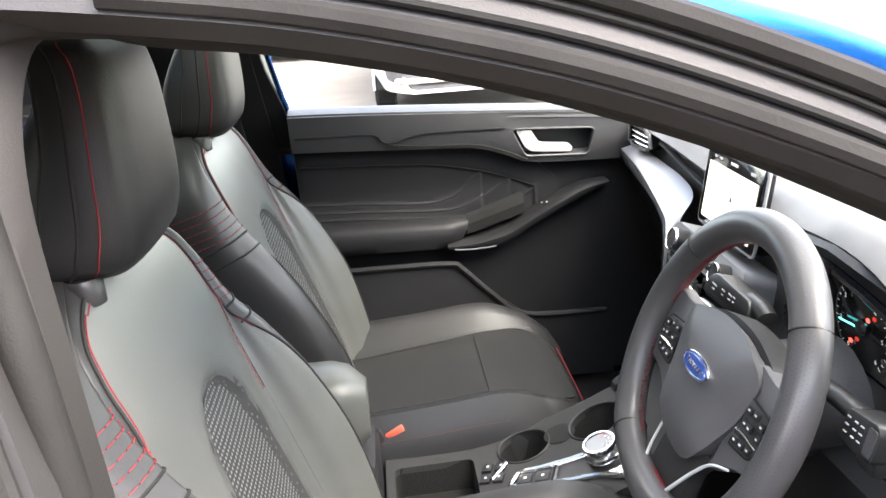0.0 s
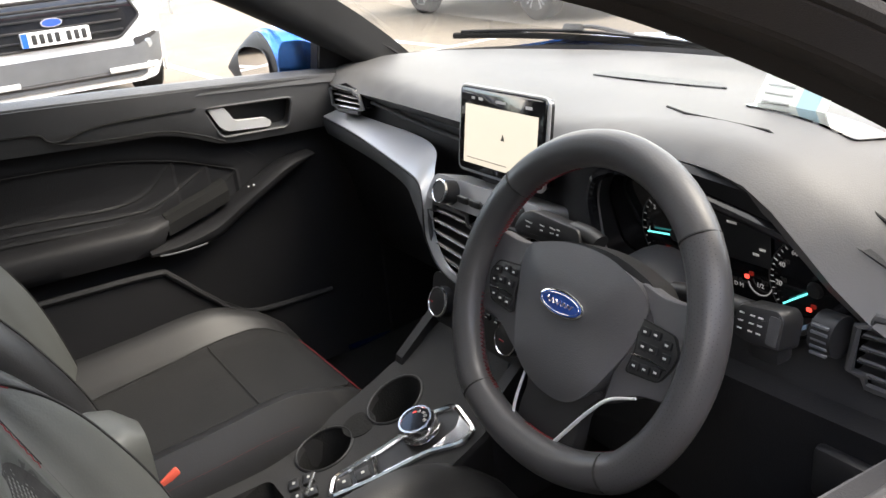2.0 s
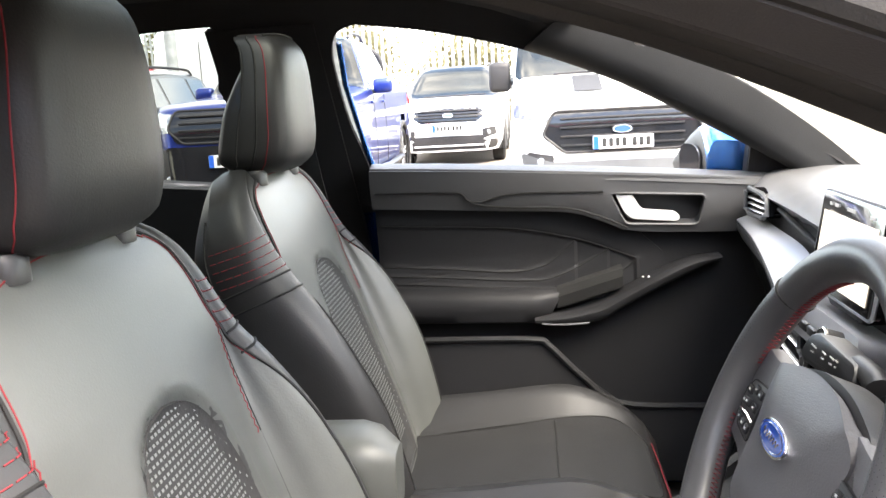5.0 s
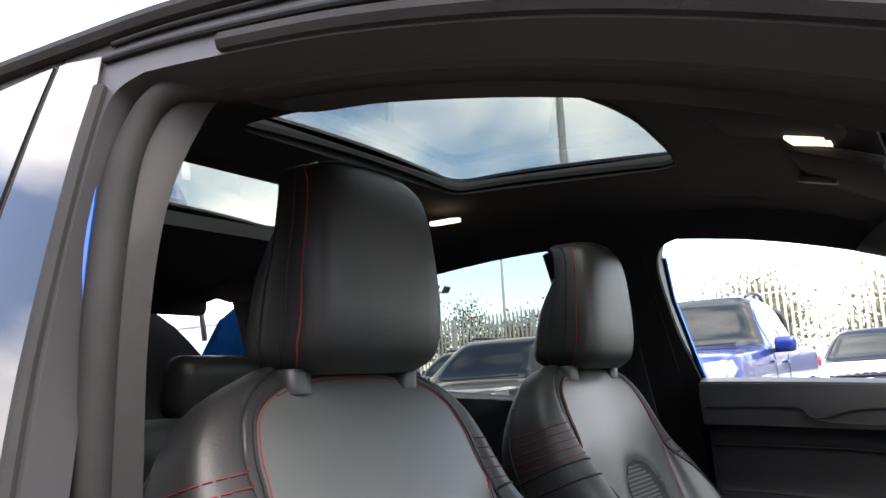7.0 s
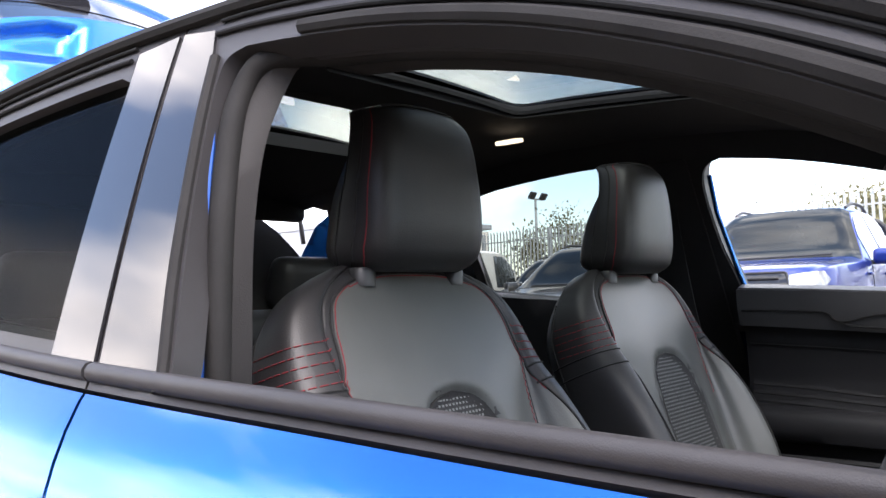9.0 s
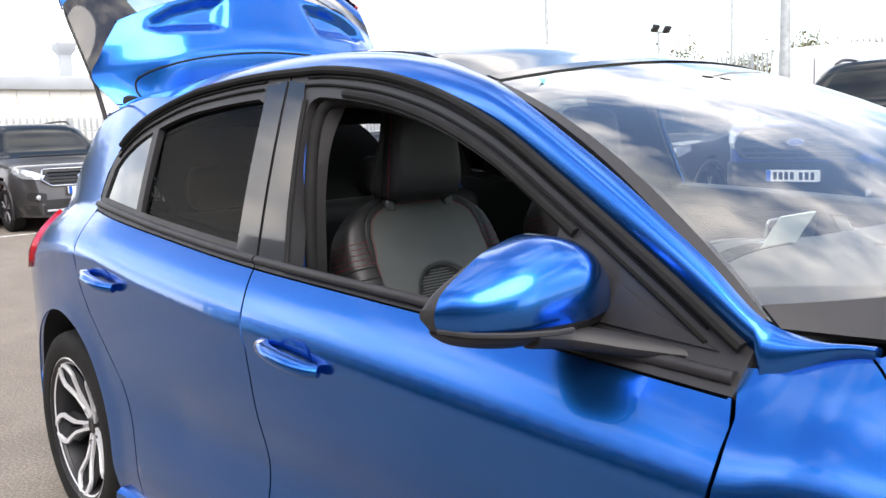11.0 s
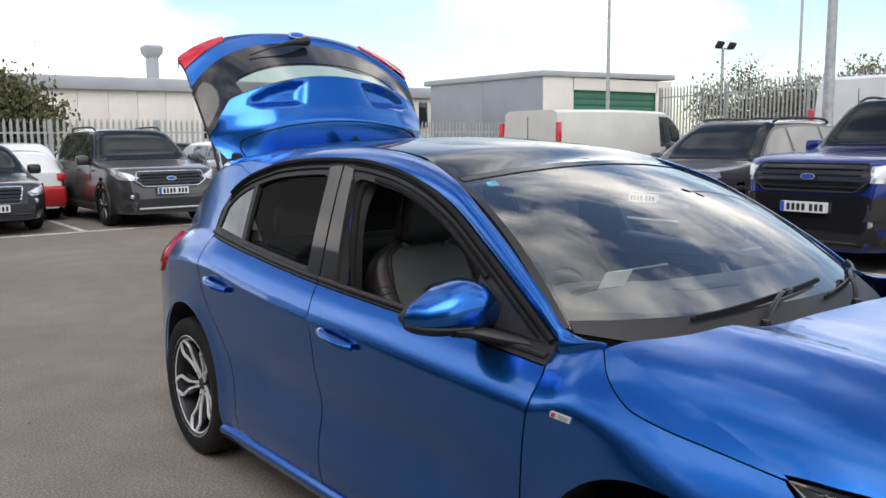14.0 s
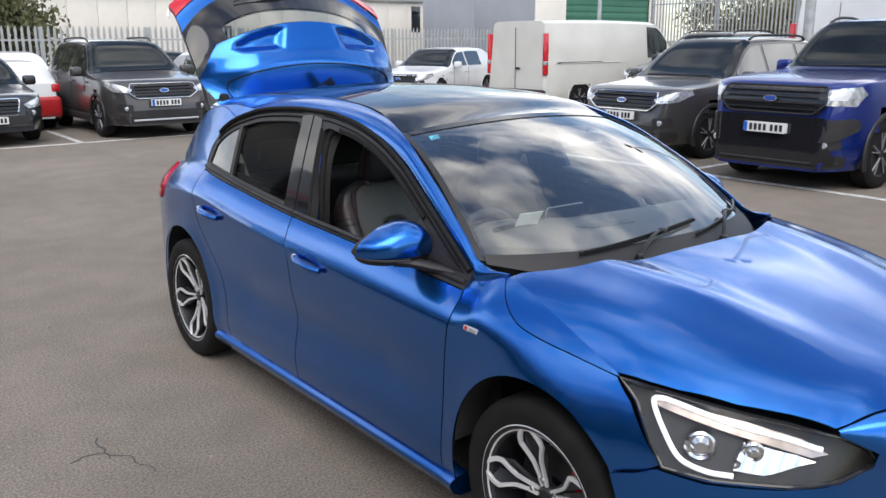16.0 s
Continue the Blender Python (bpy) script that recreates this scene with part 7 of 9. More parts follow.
def seat(x0, label):
    s = part("front_seat", bmesh.new(), M_LEATHERB, focus, label)

    def surf(u, z, sg=1, off=0.0):
        q = back_at(u, z)
        d = q.y
        if u < 2.2 and z < 0.91 and inside((q.x, z), WOVEN):
            d -= 0.016 * sstep(0.0, 0.018, to_edge((q.x, z), WOVEN))
        p = Vector((x0 + sg * q.x, SB_Y(z), z)) + LEAN * d
        if off:
            e = back_at(min(10, u + 0.05), z) - back_at(max(0, u - 0.05), z)
            n = (LEAN * e.x + Vector((-sg * e.y, 0, 0))).normalized()
            p += n * off
        return p

    def front(x, z, off=0.0):
        """The place on the front of the backrest at a distance from its middle."""
        a = abs(x)
        lo, hi = 0.0, 4.0
        for _ in range(14):
            m = (lo + hi) / 2
            if back_at(m, z).x < a:
                lo = m
            else:
                hi = m
        return surf(lo, z, 1 if x >= 0 else -1, off)
    zs = [0.42 + 0.64 * i / 70 for i in range(71)]
    fine = [i / 8 for i in range(0, 17)] + [2.25, 2.5, 2.75] + [3 + i / 5 for i in range(25)] + [8.5, 9, 9.5, 10]
    rings = [[surf(u, z, 1) for u in fine] + [surf(u, z, -1) for u in reversed(fine[1:-1])] for z in zs]
    top = rings[-1]
    c = sum(top, Vector()) / len(top)
    for k, dz in ((0.8, 0.006), (0.45, 0.010)):
        rings.append([c + (p - c) * k + Vector((0, 0, dz)) for p in top])
    part("backrest", loft(rings), M_LEATHERB, s, "black leather backrest with deep bolsters", 60)
    # inside the framing seam the same smooth leather, painted lighter as if lit
    FACE_U = curve((0.48, 4.0), (0.80, 3.95), (0.835, 3.75), (0.868, 3.3), (0.895, 2.7), (0.918, 2.15), (0.95, 2.0), (0.99, 2.0), (1.018, 1.9), (1.036, 1.55), (1.044, 0.9))
    rings = []
    for i in range(66):
        z = 0.48 + 0.564 * i / 65
        e = FACE_U(z)
        rings.append([surf(e * abs(k) / 26, z, 1 if k >= 0 else -1, 0.0008) for k in range(-26, 27)])
    part("face_panel", loft(rings, False), M_LEATHER_LIT, s, "smooth leather face panel, coloured lighter as if lit", 60)
    # the seam that frames the upper panel and runs on down each bolster
    for sg in (1, -1):
        line_ = [(0.0, 1.046), (1.0, 1.045), (1.6, 1.038), (1.95, 1.018), (2.0, 0.99), (2.0, 0.95), (2.15, 0.918), (2.7, 0.895), (3.3, 0.868), (3.9, 0.82), (4.0, 0.74), (4.0, 0.64), (4.0, 0.50)]
        way = [(p[0], p[1]) for p in spline(line_, n=6)]
        part("face_seam", tube([surf(u, z, sg, 0.0006) for u, z in way], 0.0021, 6), M_SEAM, s)
        part("face_stitching", tube([surf(max(0, u - 0.10), z - (0.005 if z > 1.03 else 0), sg, 0.0012) for u, z in way if z > 0.86], 0.0008, 5), M_STITCH, s, "red top stitching")
        part("dart_stitching", tube([surf(2.0 + 0.06 * (i % 2), 0.915 - 0.125 * i / 26, sg, 0.0010) for i in range(27)], 0.0009, 5), M_STITCH, s, "red zigzag stitching")
        part("dart_seam", tube([surf(2.12, 0.915 - 0.125 * i / 12, sg, 0.0002) for i in range(13)], 0.0016, 5), M_SEAM, s)
        # rows of red stitching over the shoulder, two dark seams under them
        for k in range(5):
            z0 = 0.966 - 0.0125 * k
            run = [surf(2.25 + 4.6 * t, z0 - 0.004 * math.sin(math.pi * t), sg, 0.0008) for t in [i / 60 for i in range(61)]]
            for a in range(0, 60, 4):
                part("shoulder_stitch", tube(run[a:a + 4], 0.0008, 4), M_STITCH, s)
        for z0 in (0.900, 0.874):
            part("shoulder_seam", tube([surf(2.9 + 4.6 * t, z0 + 0.004 * math.sin(math.pi * t), sg, 0.0006) for t in [i / 24 for i in range(25)]], 0.0018, 5), M_SEAM, s)
        part("side_seam", tube([surf(7.0, 0.46 + 0.55 * i / 20, sg, 0.0006) for i in range(21)], 0.0018, 5), M_SEAM, s)
    # woven insert
    part("woven_insert", skin(sheet([(a * 0.93, 0.68 + (z - 0.68) * 0.955) for a, z in WOVEN], lambda x, z: front(x, z, 0.0050), 0.012, (), (0, 1, 0.3)), 0.004), M_MESH, s, "woven silver-flecked insert", 60)
    bm = bmesh.new()
    inner = [(a * 0.91, 0.68 + (z - 0.68) * 0.945) for a, z in WOVEN]
    for i in range(54):
        for j in range(28):
            z = 0.535 + i * 0.0068
            x = -0.1 + (j + 0.5 * (i % 2)) * 0.0074
            if not inside((x, z), inner):
                continue
            c = front(x, z, 0.0062)
            a = [bm.verts.new(c + Vector((dx, 0.34 * -dz, 0.94 * dz))) for dx, dz in ((-0.0022, -0.0016), (0.0022, -0.0016), (0.0022, 0.0016), (-0.0022, 0.0016))]
            bm.faces.new(a)
    part("fleck_weave", bm, M_DOT, s, "silver weave flecks")
    # headrest: broad below, narrower above, with panelled sides
    HW = curve((0.0, 0.092), (0.04, 0.110), (0.13, 0.122), (0.4, 0.121), (0.7, 0.112), (0.92, 0.101), (0.975, 0.095), (1.0, 0.082))
    HF = curve((0.0, -0.158), (0.08, -0.140), (0.3, -0.132), (0.7, -0.135), (0.9, -0.142), (1.0, -0.158))
    HB = curve((0.0, -0.240), (0.1, -0.265), (0.4, -0.252), (0.8, -0.208), (1.0, -0.182))
    rings = []
    for t in [0.0, 0.015, 0.04, 0.08, 0.13] + [0.18 + 0.04 * i for i in range(17)] + [0.88, 0.93, 0.975, 1.0]:
        hw, yf, yb = HW(t), HF(t), HB(t)
        ring = []
        for a, d in ((0.0, 0.0), (0.3, 0.0005), (0.55, 0.002), (0.75, 0.006), (0.86, 0.012), (0.92, 0.021), (0.96, 0.036), (0.985, 0.055), (1.0, 0.078)):
            ring.append((a, yf - d * (1 - 0.3 * t)))
        for a, d in ((0.985, 0.35), (0.93, 0.15), (0.8, 0.05), (0.5, 0.01), (0.0, 0.0)):
            ring.append((a, min(yb + d * (yf - yb), ring[8][1] - 0.004)))
        half = [Vector((x0 + a * hw, y, 1.046 + 0.222 * t + 0.004 * t * (1 - a * a))) for a, y in ring]
        rings.append(half + [Vector((2 * x0 - p.x, p.y, p.z)) for p in reversed(half[1:-1])])
    top = rings[-1]
    c = sum(top, Vector()) / len(top)
    for k, dz in ((0.88, 0.004), (0.5, 0.006)):
        rings.append([c + (p - c) * k + Vector((0, 0, dz)) for p in top])
    hr = part("headrest", loft(rings), M_LEATHERB, s, "black leather headrest", 60)
    for k, mt, r_, nm in ((7, M_SEAM, 0.0017, "headrest_seam"), (6, M_STITCH, 0.0009, "headrest_stitching"), (9, M_SEAM, 0.0014, "headrest_seam")):
        for m in (k, len(rings[0]) - k):
            path = [rings[i][m] + Vector(((rings[i][m].x - x0) * 0.004, 0.0008 if k < 7 else -0.0004, 0)) for i in range(1, 26)]
            part(nm, tube(path, r_, 5), mt, hr)
    part("headrest_seam", tube([rings[25][j] + Vector((0, 0.001, 0.001)) for j in range(6)], 0.0015, 5), M_SEAM, hr)
    part("headrest_seam", tube([rings[25][len(rings[0]) - j if j else 0] + Vector((0, 0.001, 0.001)) for j in range(6)], 0.0015, 5), M_SEAM, hr)
    for sg in (1, -1):
        part("headrest_post", tube([(x0 + sg * 0.095, -0.20, 1.02), (x0 + sg * 0.095, -0.195, 1.08)], 0.007, 10), M_CHROME, hr, "chrome post")
        part("post_guide", lathe([(0.0, 0.006), (0.016, 0.005), (0.019, 0.0), (0.019, -0.02)], 18, "z"), M_BUTTON, hr).matrix_local = Matrix.Translation((x0 + sg * 0.095, -0.198, 1.047))
    # cushion
    CT = curve((-0.16, 0.485), (0.0, 0.478), (0.15, 0.487), (0.3, 0.50), (0.40, 0.498), (0.455, 0.475), (0.485, 0.43))

    def cush(x, y, off=0.0):
        u = abs(x - x0) / 0.262
        z = CT(y) + 0.058 * sstep(0.55, 0.80, u) * (1 - 0.75 * sstep(0.30, 0.47, y)) - 0.075 * sstep(0.86, 1.0, u) + off
        return Vector((x, y, z))
    rings = []
    for i in range(28):
        y = -0.16 + 0.645 * i / 27
        w = 0.262 * (1 - 0.14 * sstep(0.36, 0.49, y) ** 1.5)
        ring = []
        for j in range(29):
            u = -1 + 2 * j / 28
            p = cush(x0 + u * 0.262, y)
            ring.append(Vector((x0 + u * w, p.y, p.z)))
        ring += [Vector((x0 + w * 0.99, y, 0.36)), Vector((x0, y, 0.33)), Vector((x0 - w * 0.99, y, 0.36))]
        rings.append(ring)
    part("cushion", loft(rings), M_LEATHERB, s, "leather seat cushion with side bolsters", 60)
    co = rounded([(x0 - 0.135, -0.10), (x0 + 0.135, -0.10), (x0 + 0.15, 0.15), (x0 + 0.165, 0.40), (x0 + 0.13, 0.455), (x0 - 0.13, 0.455), (x0 - 0.165, 0.40), (x0 - 0.15, 0.15)], 0.03)
    part("cushion_cloth", skin(sheet(co, lambda x, y: cush(x, y, 0.003), 0.025, (), (0, 0, 1)), 0.006), M_CLOTH, s, "dark textured cloth centre", 60)
    part("cushion_seam", tube([cush(p[0], p[1], 0.003) for p in dense(co, 0.02)], 0.0018, 5, True), M_SEAM, s)
    part("cushion_fold", tube([cush(x0 + 0.155 * (1 - 2 * i / 14), 0.285, 0.0022) for i in range(15)], 0.003, 6), M_SEAM, s)
    for sg in (1, -1):
        part("cushion_stitching", tube([cush(x0 + sg * 0.246, -0.1 + 0.53 * i / 20, -0.004) + Vector((-sg * 0.008 * sstep(0.3, 0.5, -0.1 + 0.53 * i / 20), 0, 0.004)) for i in range(21)], 0.0013, 5), M_STITCH, s, "red top stitching")
    part("cushion_stitching", tube([Vector((x0 + 0.225 * (1 - 2 * i / 16), 0.4735 - 0.01 * abs(1 - 2 * i / 16) ** 4, 0.457)) for i in range(17)], 0.0013, 5), M_STITCH, s)
    part("seat_base", block((0.47, 0.50, 0.10), (x0, 0.12, 0.335), 0.02), M_CARDSOFT, s)
    for sg in (1, -1):
        part("seat_rail", block((0.03, 0.55, 0.04), (x0 + sg * 0.19, 0.10, 0.285), 0.005), M_STEELDARK, s)
        part("recliner_cover", block((0.02, 0.16, 0.10), (x0 + sg * 0.255, -0.06, 0.42), 0.01), M_CARDSOFT, s)
    return s


seat(0.365, "black leather driver's seat with red stitching, its face coloured as lit").location.y = 0.014
seat(-0.366, "black leather passenger seat with red stitching, its face coloured as lit").location.y = -0.012
# rear bench
bench = part("rear_bench", bmesh.new(), M_LEATHERB, focus, "dark rear bench with three headrests")
part("bench_back", block((1.30, 0.14, 0.60), (0, -1.10, 0.70), 0.05, (-18, 0, 0), 3), M_LEATHERB, bench)
part("bench_cushion", block((1.30, 0.50, 0.18), (0, -0.80, 0.42), 0.05, (4, 0, 0), 3), M_LEATHERB, bench)
for x in (0.36, -0.36):
    part("bench_headrest", block((0.26, 0.10, 0.15), (x, -1.20, 1.06), 0.04, (-14, 0, 0), 3), M_LEATHERB, bench)
shelf = rounded([(-0.54, 0.0), (0.54, 0.0), (0.50, 0.42), (-0.50, 0.42)], [0.02, 0.02, 0.14, 0.14])
part("parcel_shelf", skin(sheet(shelf, lambda x, v: Vector((x, -1.22 - 0.86 * v, 0.97 + 0.83 * v - 0.10 * x * x * v)), 0.06, (), (0, 0.6, 1)), 0.02), M_CARPET, focus, "black parcel shelf lifted by the tailgate")
part("rear_header", block((1.16, 0.05, 0.12), (0, -1.47, 1.325), 0.02), M_HEADLINER, focus)
part("boot_floor", block((1.10, 0.70, 0.03), (0, -1.60, 0.50), 0.006), M_CARPET, focus)
for sg in (1, -1):
    part("boot_side", block((0.03, 0.75, 0.70), (sg * 0.60, -1.55, 0.68), 0.01), M_CARPET, focus)
# roof console, lamps, mirror, visors
rc = part("roof_console", block((0.20, 0.16, 0.03), (0, 0.22, 1.352), 0.01, (-14, 0, 0)), M_HEADLINER, focus)
m_lamp = shader("courtesy_lamp", (0.8, 0.75, 0.65), 0.3, emit=(1.0, 0.85, 0.6), power=0.35)
part("map_lamp", block((0.10, 0.05, 0.012), (-0.12, 0.246, 1.336), 0.003, (-12, 6, 0)), m_lamp, rc, "pale map lamp")
part("map_lamp", block((0.12, 0.06, 0.010), (-0.385, 0.222, 1.330), 0.003, (-14, 8, 0)), M_CARD, rc)
part("courtesy_lamp", block((0.035, 0.06, 0.01), (-0.385, -0.515, 1.372), 0.003, (0, 9, 0)), m_lamp, focus, "small lit courtesy lamp")
im = part("interior_mirror", block((0.25, 0.035, 0.075), (0.0, 0.42, 1.245), 0.015, (10, 0, 12)), M_BUTTON, focus, "black interior mirror")
part("mirror_stem", tube([(0.0, 0.44, 1.27), (0.0, 0.47, 1.315)], 0.012, 10), M_BUTTON, im)
part("sensor_box", block((0.12, 0.10, 0.04), (0.0, 0.445, 1.280), 0.012, (-35, 0, 0)), M_BUTTON, focus)
for sg in (1, -1):
    part("sun_visor", block((0.38, 0.14, 0.018), (sg * 0.33, 0.27, 1.318), 0.008, (-22, 0, 0)), M_HEADLINER, focus)
# a card lies on the dash against the glass
card = thing("paper_card", "white printed card propped on the dashboard behind the windscreen", "card")
mc = axes((0.395, 0.80, 1.022), (1, -0.1, 0.0), (-0.05, 0.55, 0.84))
part("card_sheet", prism([(-0.052, -0.038), (0.052, -0.038), (0.052, 0.038), (-0.052, 0.038)], mc, 0.002), M_PAPER, card)
part("card_print", prism([(0.012, -0.030), (0.04, -0.030), (0.04, 0.030), (0.012, 0.030)], mc @ Matrix.Translation((0, 0, 0.0012)), 0.001), shader("pale_blue_print", (0.42, 0.60, 0.66), 0.7), card)
for i in range(5):
    part("card_line", prism([(-0.042, 0.022 - i * 0.011), (0.0, 0.022 - i * 0.011), (0.0, 0.0195 - i * 0.011), (-0.042, 0.0195 - i * 0.011)], mc @ Matrix.Translation((0, 0, 0.0012)), 0.001), M_MARK, card)
part("screen_sticker", prism([(-0.03, -0.01), (0.03, -0.01), (0.03, 0.01), (-0.03, 0.01)], axes(screen(0.83, 0.90) - Vector((0, 0.002, 0.004)), (1, 0.3, -0.05), (0.2, -0.7, 0.7)), 0.001), shader("cyan_sticker", (0.12, 0.5, 0.65), 0.5), focus, "small blue sticker on the glass")

# ---------------------------------------------------------------- other vehicles
car_objects = set(scene.objects)
def vehicle(name, label, category, m, L, W, H, paint, hood0, hood1, belt, ws0, ws1, rf, rr, tail, r, ax_f, ax_r,
            splits=(), grille="suv", cladding=True, cargo=False, rails=False, bed=None, lamps="square", group="", plate=True, windows=None):
    """A parked vehicle, nose along its y. hood0, hood1: bonnet height at nose and windscreen. ws0, ws1: foot and top of the windscreen along y."""
    v = thing(name, label, category, m, group)
    h2 = L / 2
    pts = [(h2, 0.44), (h2 - 0.012, 0.58), (h2 - 0.05, hood0 - 0.20), (h2 - 0.13, hood0 - 0.08), (h2 - 0.30, hood0 - 0.005), (h2 - 0.55, hood0 + 0.02), (ws0, hood1), (ws1, H - 0.035), ((ws1 + rf) / 2, H), (rf, H - 0.03)]
    if bed is not None:
        pts += [(rr, bed + 0.02), (rr - 0.05, bed), (-h2 + 0.05, bed), (-h2, bed - 0.1)]
    else:
        pts += [(rr, tail), (-h2 + 0.04, tail - 0.12 if tail < H - 0.3 else tail), (-h2, 0.55)]
    TOP = curve(*pts)
    BELT = belt

    def section(y):
        zt = max(0.40, TOP(y))
        e = max(0.0, (abs(y) - (h2 - 0.75)) / 0.75)
        k = 1 - (0.30 if y > 0 else (0.06 if cargo else 0.14)) * e ** 2.6
        zb = min(BELT, zt - 0.06)
        wr = W / 2 - 0.03 - (0.10 if cargo else 0.40) * max(0, zt - zb - 0.06)
        P = [(W / 2 - 0.10, 0.24), (W / 2 - 0.015, min(0.40, zt * 0.6)), (W / 2, min(0.66, zb * 0.72)), (W / 2 - 0.02, zb),
             (wr, max(zb + 0.02, zt - 0.075)), (wr - 0.11, zt - 0.014), (wr * 0.55, zt - 0.004), (0, zt)]
        return [(x * k, z) for x, z in P]
    KN = [0, 0.12, 0.28, 0.45, 0.72, 0.82, 0.91, 1.0]

    def S(y, u, off=0.0):
        sg = 1 if u >= 0 else -1
        a = 1 - abs(u)
        P = section(y)
        i = 0
        while i < 6 and a > KN[i + 1]:
            i += 1
        t = (a - KN[i]) / (KN[i + 1] - KN[i])
        x = P[i][0] + (P[i + 1][0] - P[i][0]) * t
        z = P[i][1] + (P[i + 1][1] - P[i][1]) * t
        if off:
            d = Vector((P[i + 1][0] - P[i][0], 0, P[i + 1][1] - P[i][1])).normalized()
            sl = (TOP(y + 0.02) - TOP(y - 0.02)) / 0.04 * max(0.0, (a - 0.6) / 0.4)
            n = (Vector((d.z, 0, -d.x)) + Vector((0, -sl * 0.8, 0))).normalized()
            return Vector((sg * (x + n.x * off), y + n.y * off, z + n.z * off))
        return Vector((sg * x, y, z))

    def front_y(x, z):
        """How far forward the body's skin lies at a place on its front."""
        def within(y):
            P = section(y)
            if z > P[-1][1]:
                return False
            for (xa, za), (xb, zb) in zip(P, P[1:]):
                if za <= z <= zb:
                    return abs(x) <= xa + (xb - xa) * (z - za) / max(1e-6, zb - za)
            return abs(x) <= P[0][0]
        lo, hi = h2 - 1.7, h2
        if within(hi):
            return hi
        for _ in range(16):
            mid = (lo + hi) / 2
            if within(mid):
                lo = mid
            else:
                hi = mid
        return lo

    ny = 72
    ysn = [h2 - 0.0005 - (L - 0.001) * (i / ny) for i in range(ny + 1)]
    us = sorted(set([1 - k for k in KN] + [(1 - (KN[i] + KN[i + 1]) / 2) for i in range(7)]), reverse=True)
    us = us + [-u for u in reversed(us) if u > 0.0001]
    bm = loft([[S(y, u) for u in us] for y in ysn], False)
    kill = []
    for f in bm.faces:
        c = f.calc_center_median()
        for ay in (ax_f, ax_r):
            if math.hypot(c.y - ay, c.z - r) < r + 0.05 and abs(c.x) > W / 2 - 0.35:
                kill.append(f)
                break
    bmesh.ops.delete(bm, geom=kill, context="FACES")
    part("body", bm, paint, v, "", 32)
    for y in (h2 - 0.002, -h2 + 0.002):
        ring = [S(y, u) for u in us]
        cp = bmesh.new()
        cp.faces.new([cp.verts.new(p) for p in ring])
        part("end_panel", cp, paint, v)
    part("underbody", block((W * 0.72, L * 0.9, 0.30), (0, 0, 0.42)), M_STEELDARK, v)

    def patch(nm, y0, y1, u0, u1, mat, off=0.006, n=10, k=6, label=""):
        return part(nm, skin_out(loft([[S(y0 + (y1 - y0) * i / n, u0 + (u1 - u0) * j / k, off) for j in range(k + 1)] for i in range(n + 1)], False)), mat, v, label)

    def skin_out(b):
        return b
    # windscreen, rear glass and side windows
    patch("windscreen", ws0 - 0.03, ws1 + 0.02, 0.265, -0.265, M_CARGLASS, 0.006, 8, 12)
    win = windows if windows is not None else splits
    for sg in (1, -1):
        for a, b in win:
            hi = 0.30
            n = 8
            b2 = loft([[S(y, sg * (0.535 + (hi - 0.535) * j / 4), 0.006) for j in range(5)] for y in
                       [a + (b - a) * i / n for i in range(n + 1)]], False)
            # keep the pane under the sloping front pillar
            kl = [f for f in b2.faces if f.calc_center_median().z > TOP(f.calc_center_median().y) - 0.085]
            bmesh.ops.delete(b2, geom=kl, context="FACES")
            if b2.faces:
                part("side_window", b2, M_CARSIDE, v)
        if cladding:
            for ay in (ax_f, ax_r):
                part("arch_trim", tube([Vector((sg * (W / 2 - 0.012), ay + (r + 0.055) * math.cos(t), r + (r + 0.055) * math.sin(t))) for t in [-0.35 + (math.pi + 0.7) * i / 20 for i in range(21)]], 0.035, 8, flat=0.7), M_TRIM, v)
            part("sill_trim", block((0.06, ax_f - ax_r - 2 * r - 0.1, 0.14), (sg * (W / 2 - 0.035), (ax_f + ax_r) / 2, 0.32), 0.02), M_TRIM, v)
        else:
            for ay in (ax_f, ax_r):
                part("arch_lip", tube([Vector((sg * (W / 2 - 0.012), ay + (r + 0.05) * math.cos(t), r + (r + 0.05) * math.sin(t))) for t in [-0.3 + (math.pi + 0.6) * i / 20 for i in range(21)]], 0.025, 8, flat=0.6), paint, v)
        for ay in (ax_f, ax_r):
            part("wheel_arch_liner", loft([[Vector((sg * x, ay + q * math.cos(t), r + q * math.sin(t))) for t in [-0.3 + (math.pi + 0.6) * i / 16 for i in range(17)]] for x, q in ((W / 2 - 0.04, r + 0.06), (W / 2 - 0.34, r + 0.06), (W / 2 - 0.35, 0.02))], False), M_STEELDARK, v)
            wx = sg * (W / 2 - 0.125)
            w = part("wheel", lathe([(0, 0.09), (0.05, 0.09), (0.06, 0.06), (r * 0.62, 0.075), (r * 0.66, 0.09), (r * 0.68, 0.085), (r * 0.66, 0.02)], 36), M_ALLOYDARK, v, "alloy wheel")
            part("tyre", lathe([(r * 0.66, 0.10), (r * 0.78, 0.115), (r * 0.93, 0.105), (r, 0.08), (r, -0.08), (r * 0.93, -0.105), (r * 0.66, -0.10)], 40), M_RUBBER, w)
            for k in range(5):
                a = 2 * math.pi * k / 5 + 0.3
                for da in (-0.16, 0.16):
                    p0 = Vector((0.092, 0.05 * math.cos(a), 0.05 * math.sin(a)))
                    p1 = Vector((0.092, r * 0.65 * math.cos(a + da), r * 0.65 * math.sin(a + da)))
                    part("spoke", tube([p0, p1], 0.012, 6, flat=0.6), M_SPOKE, w)
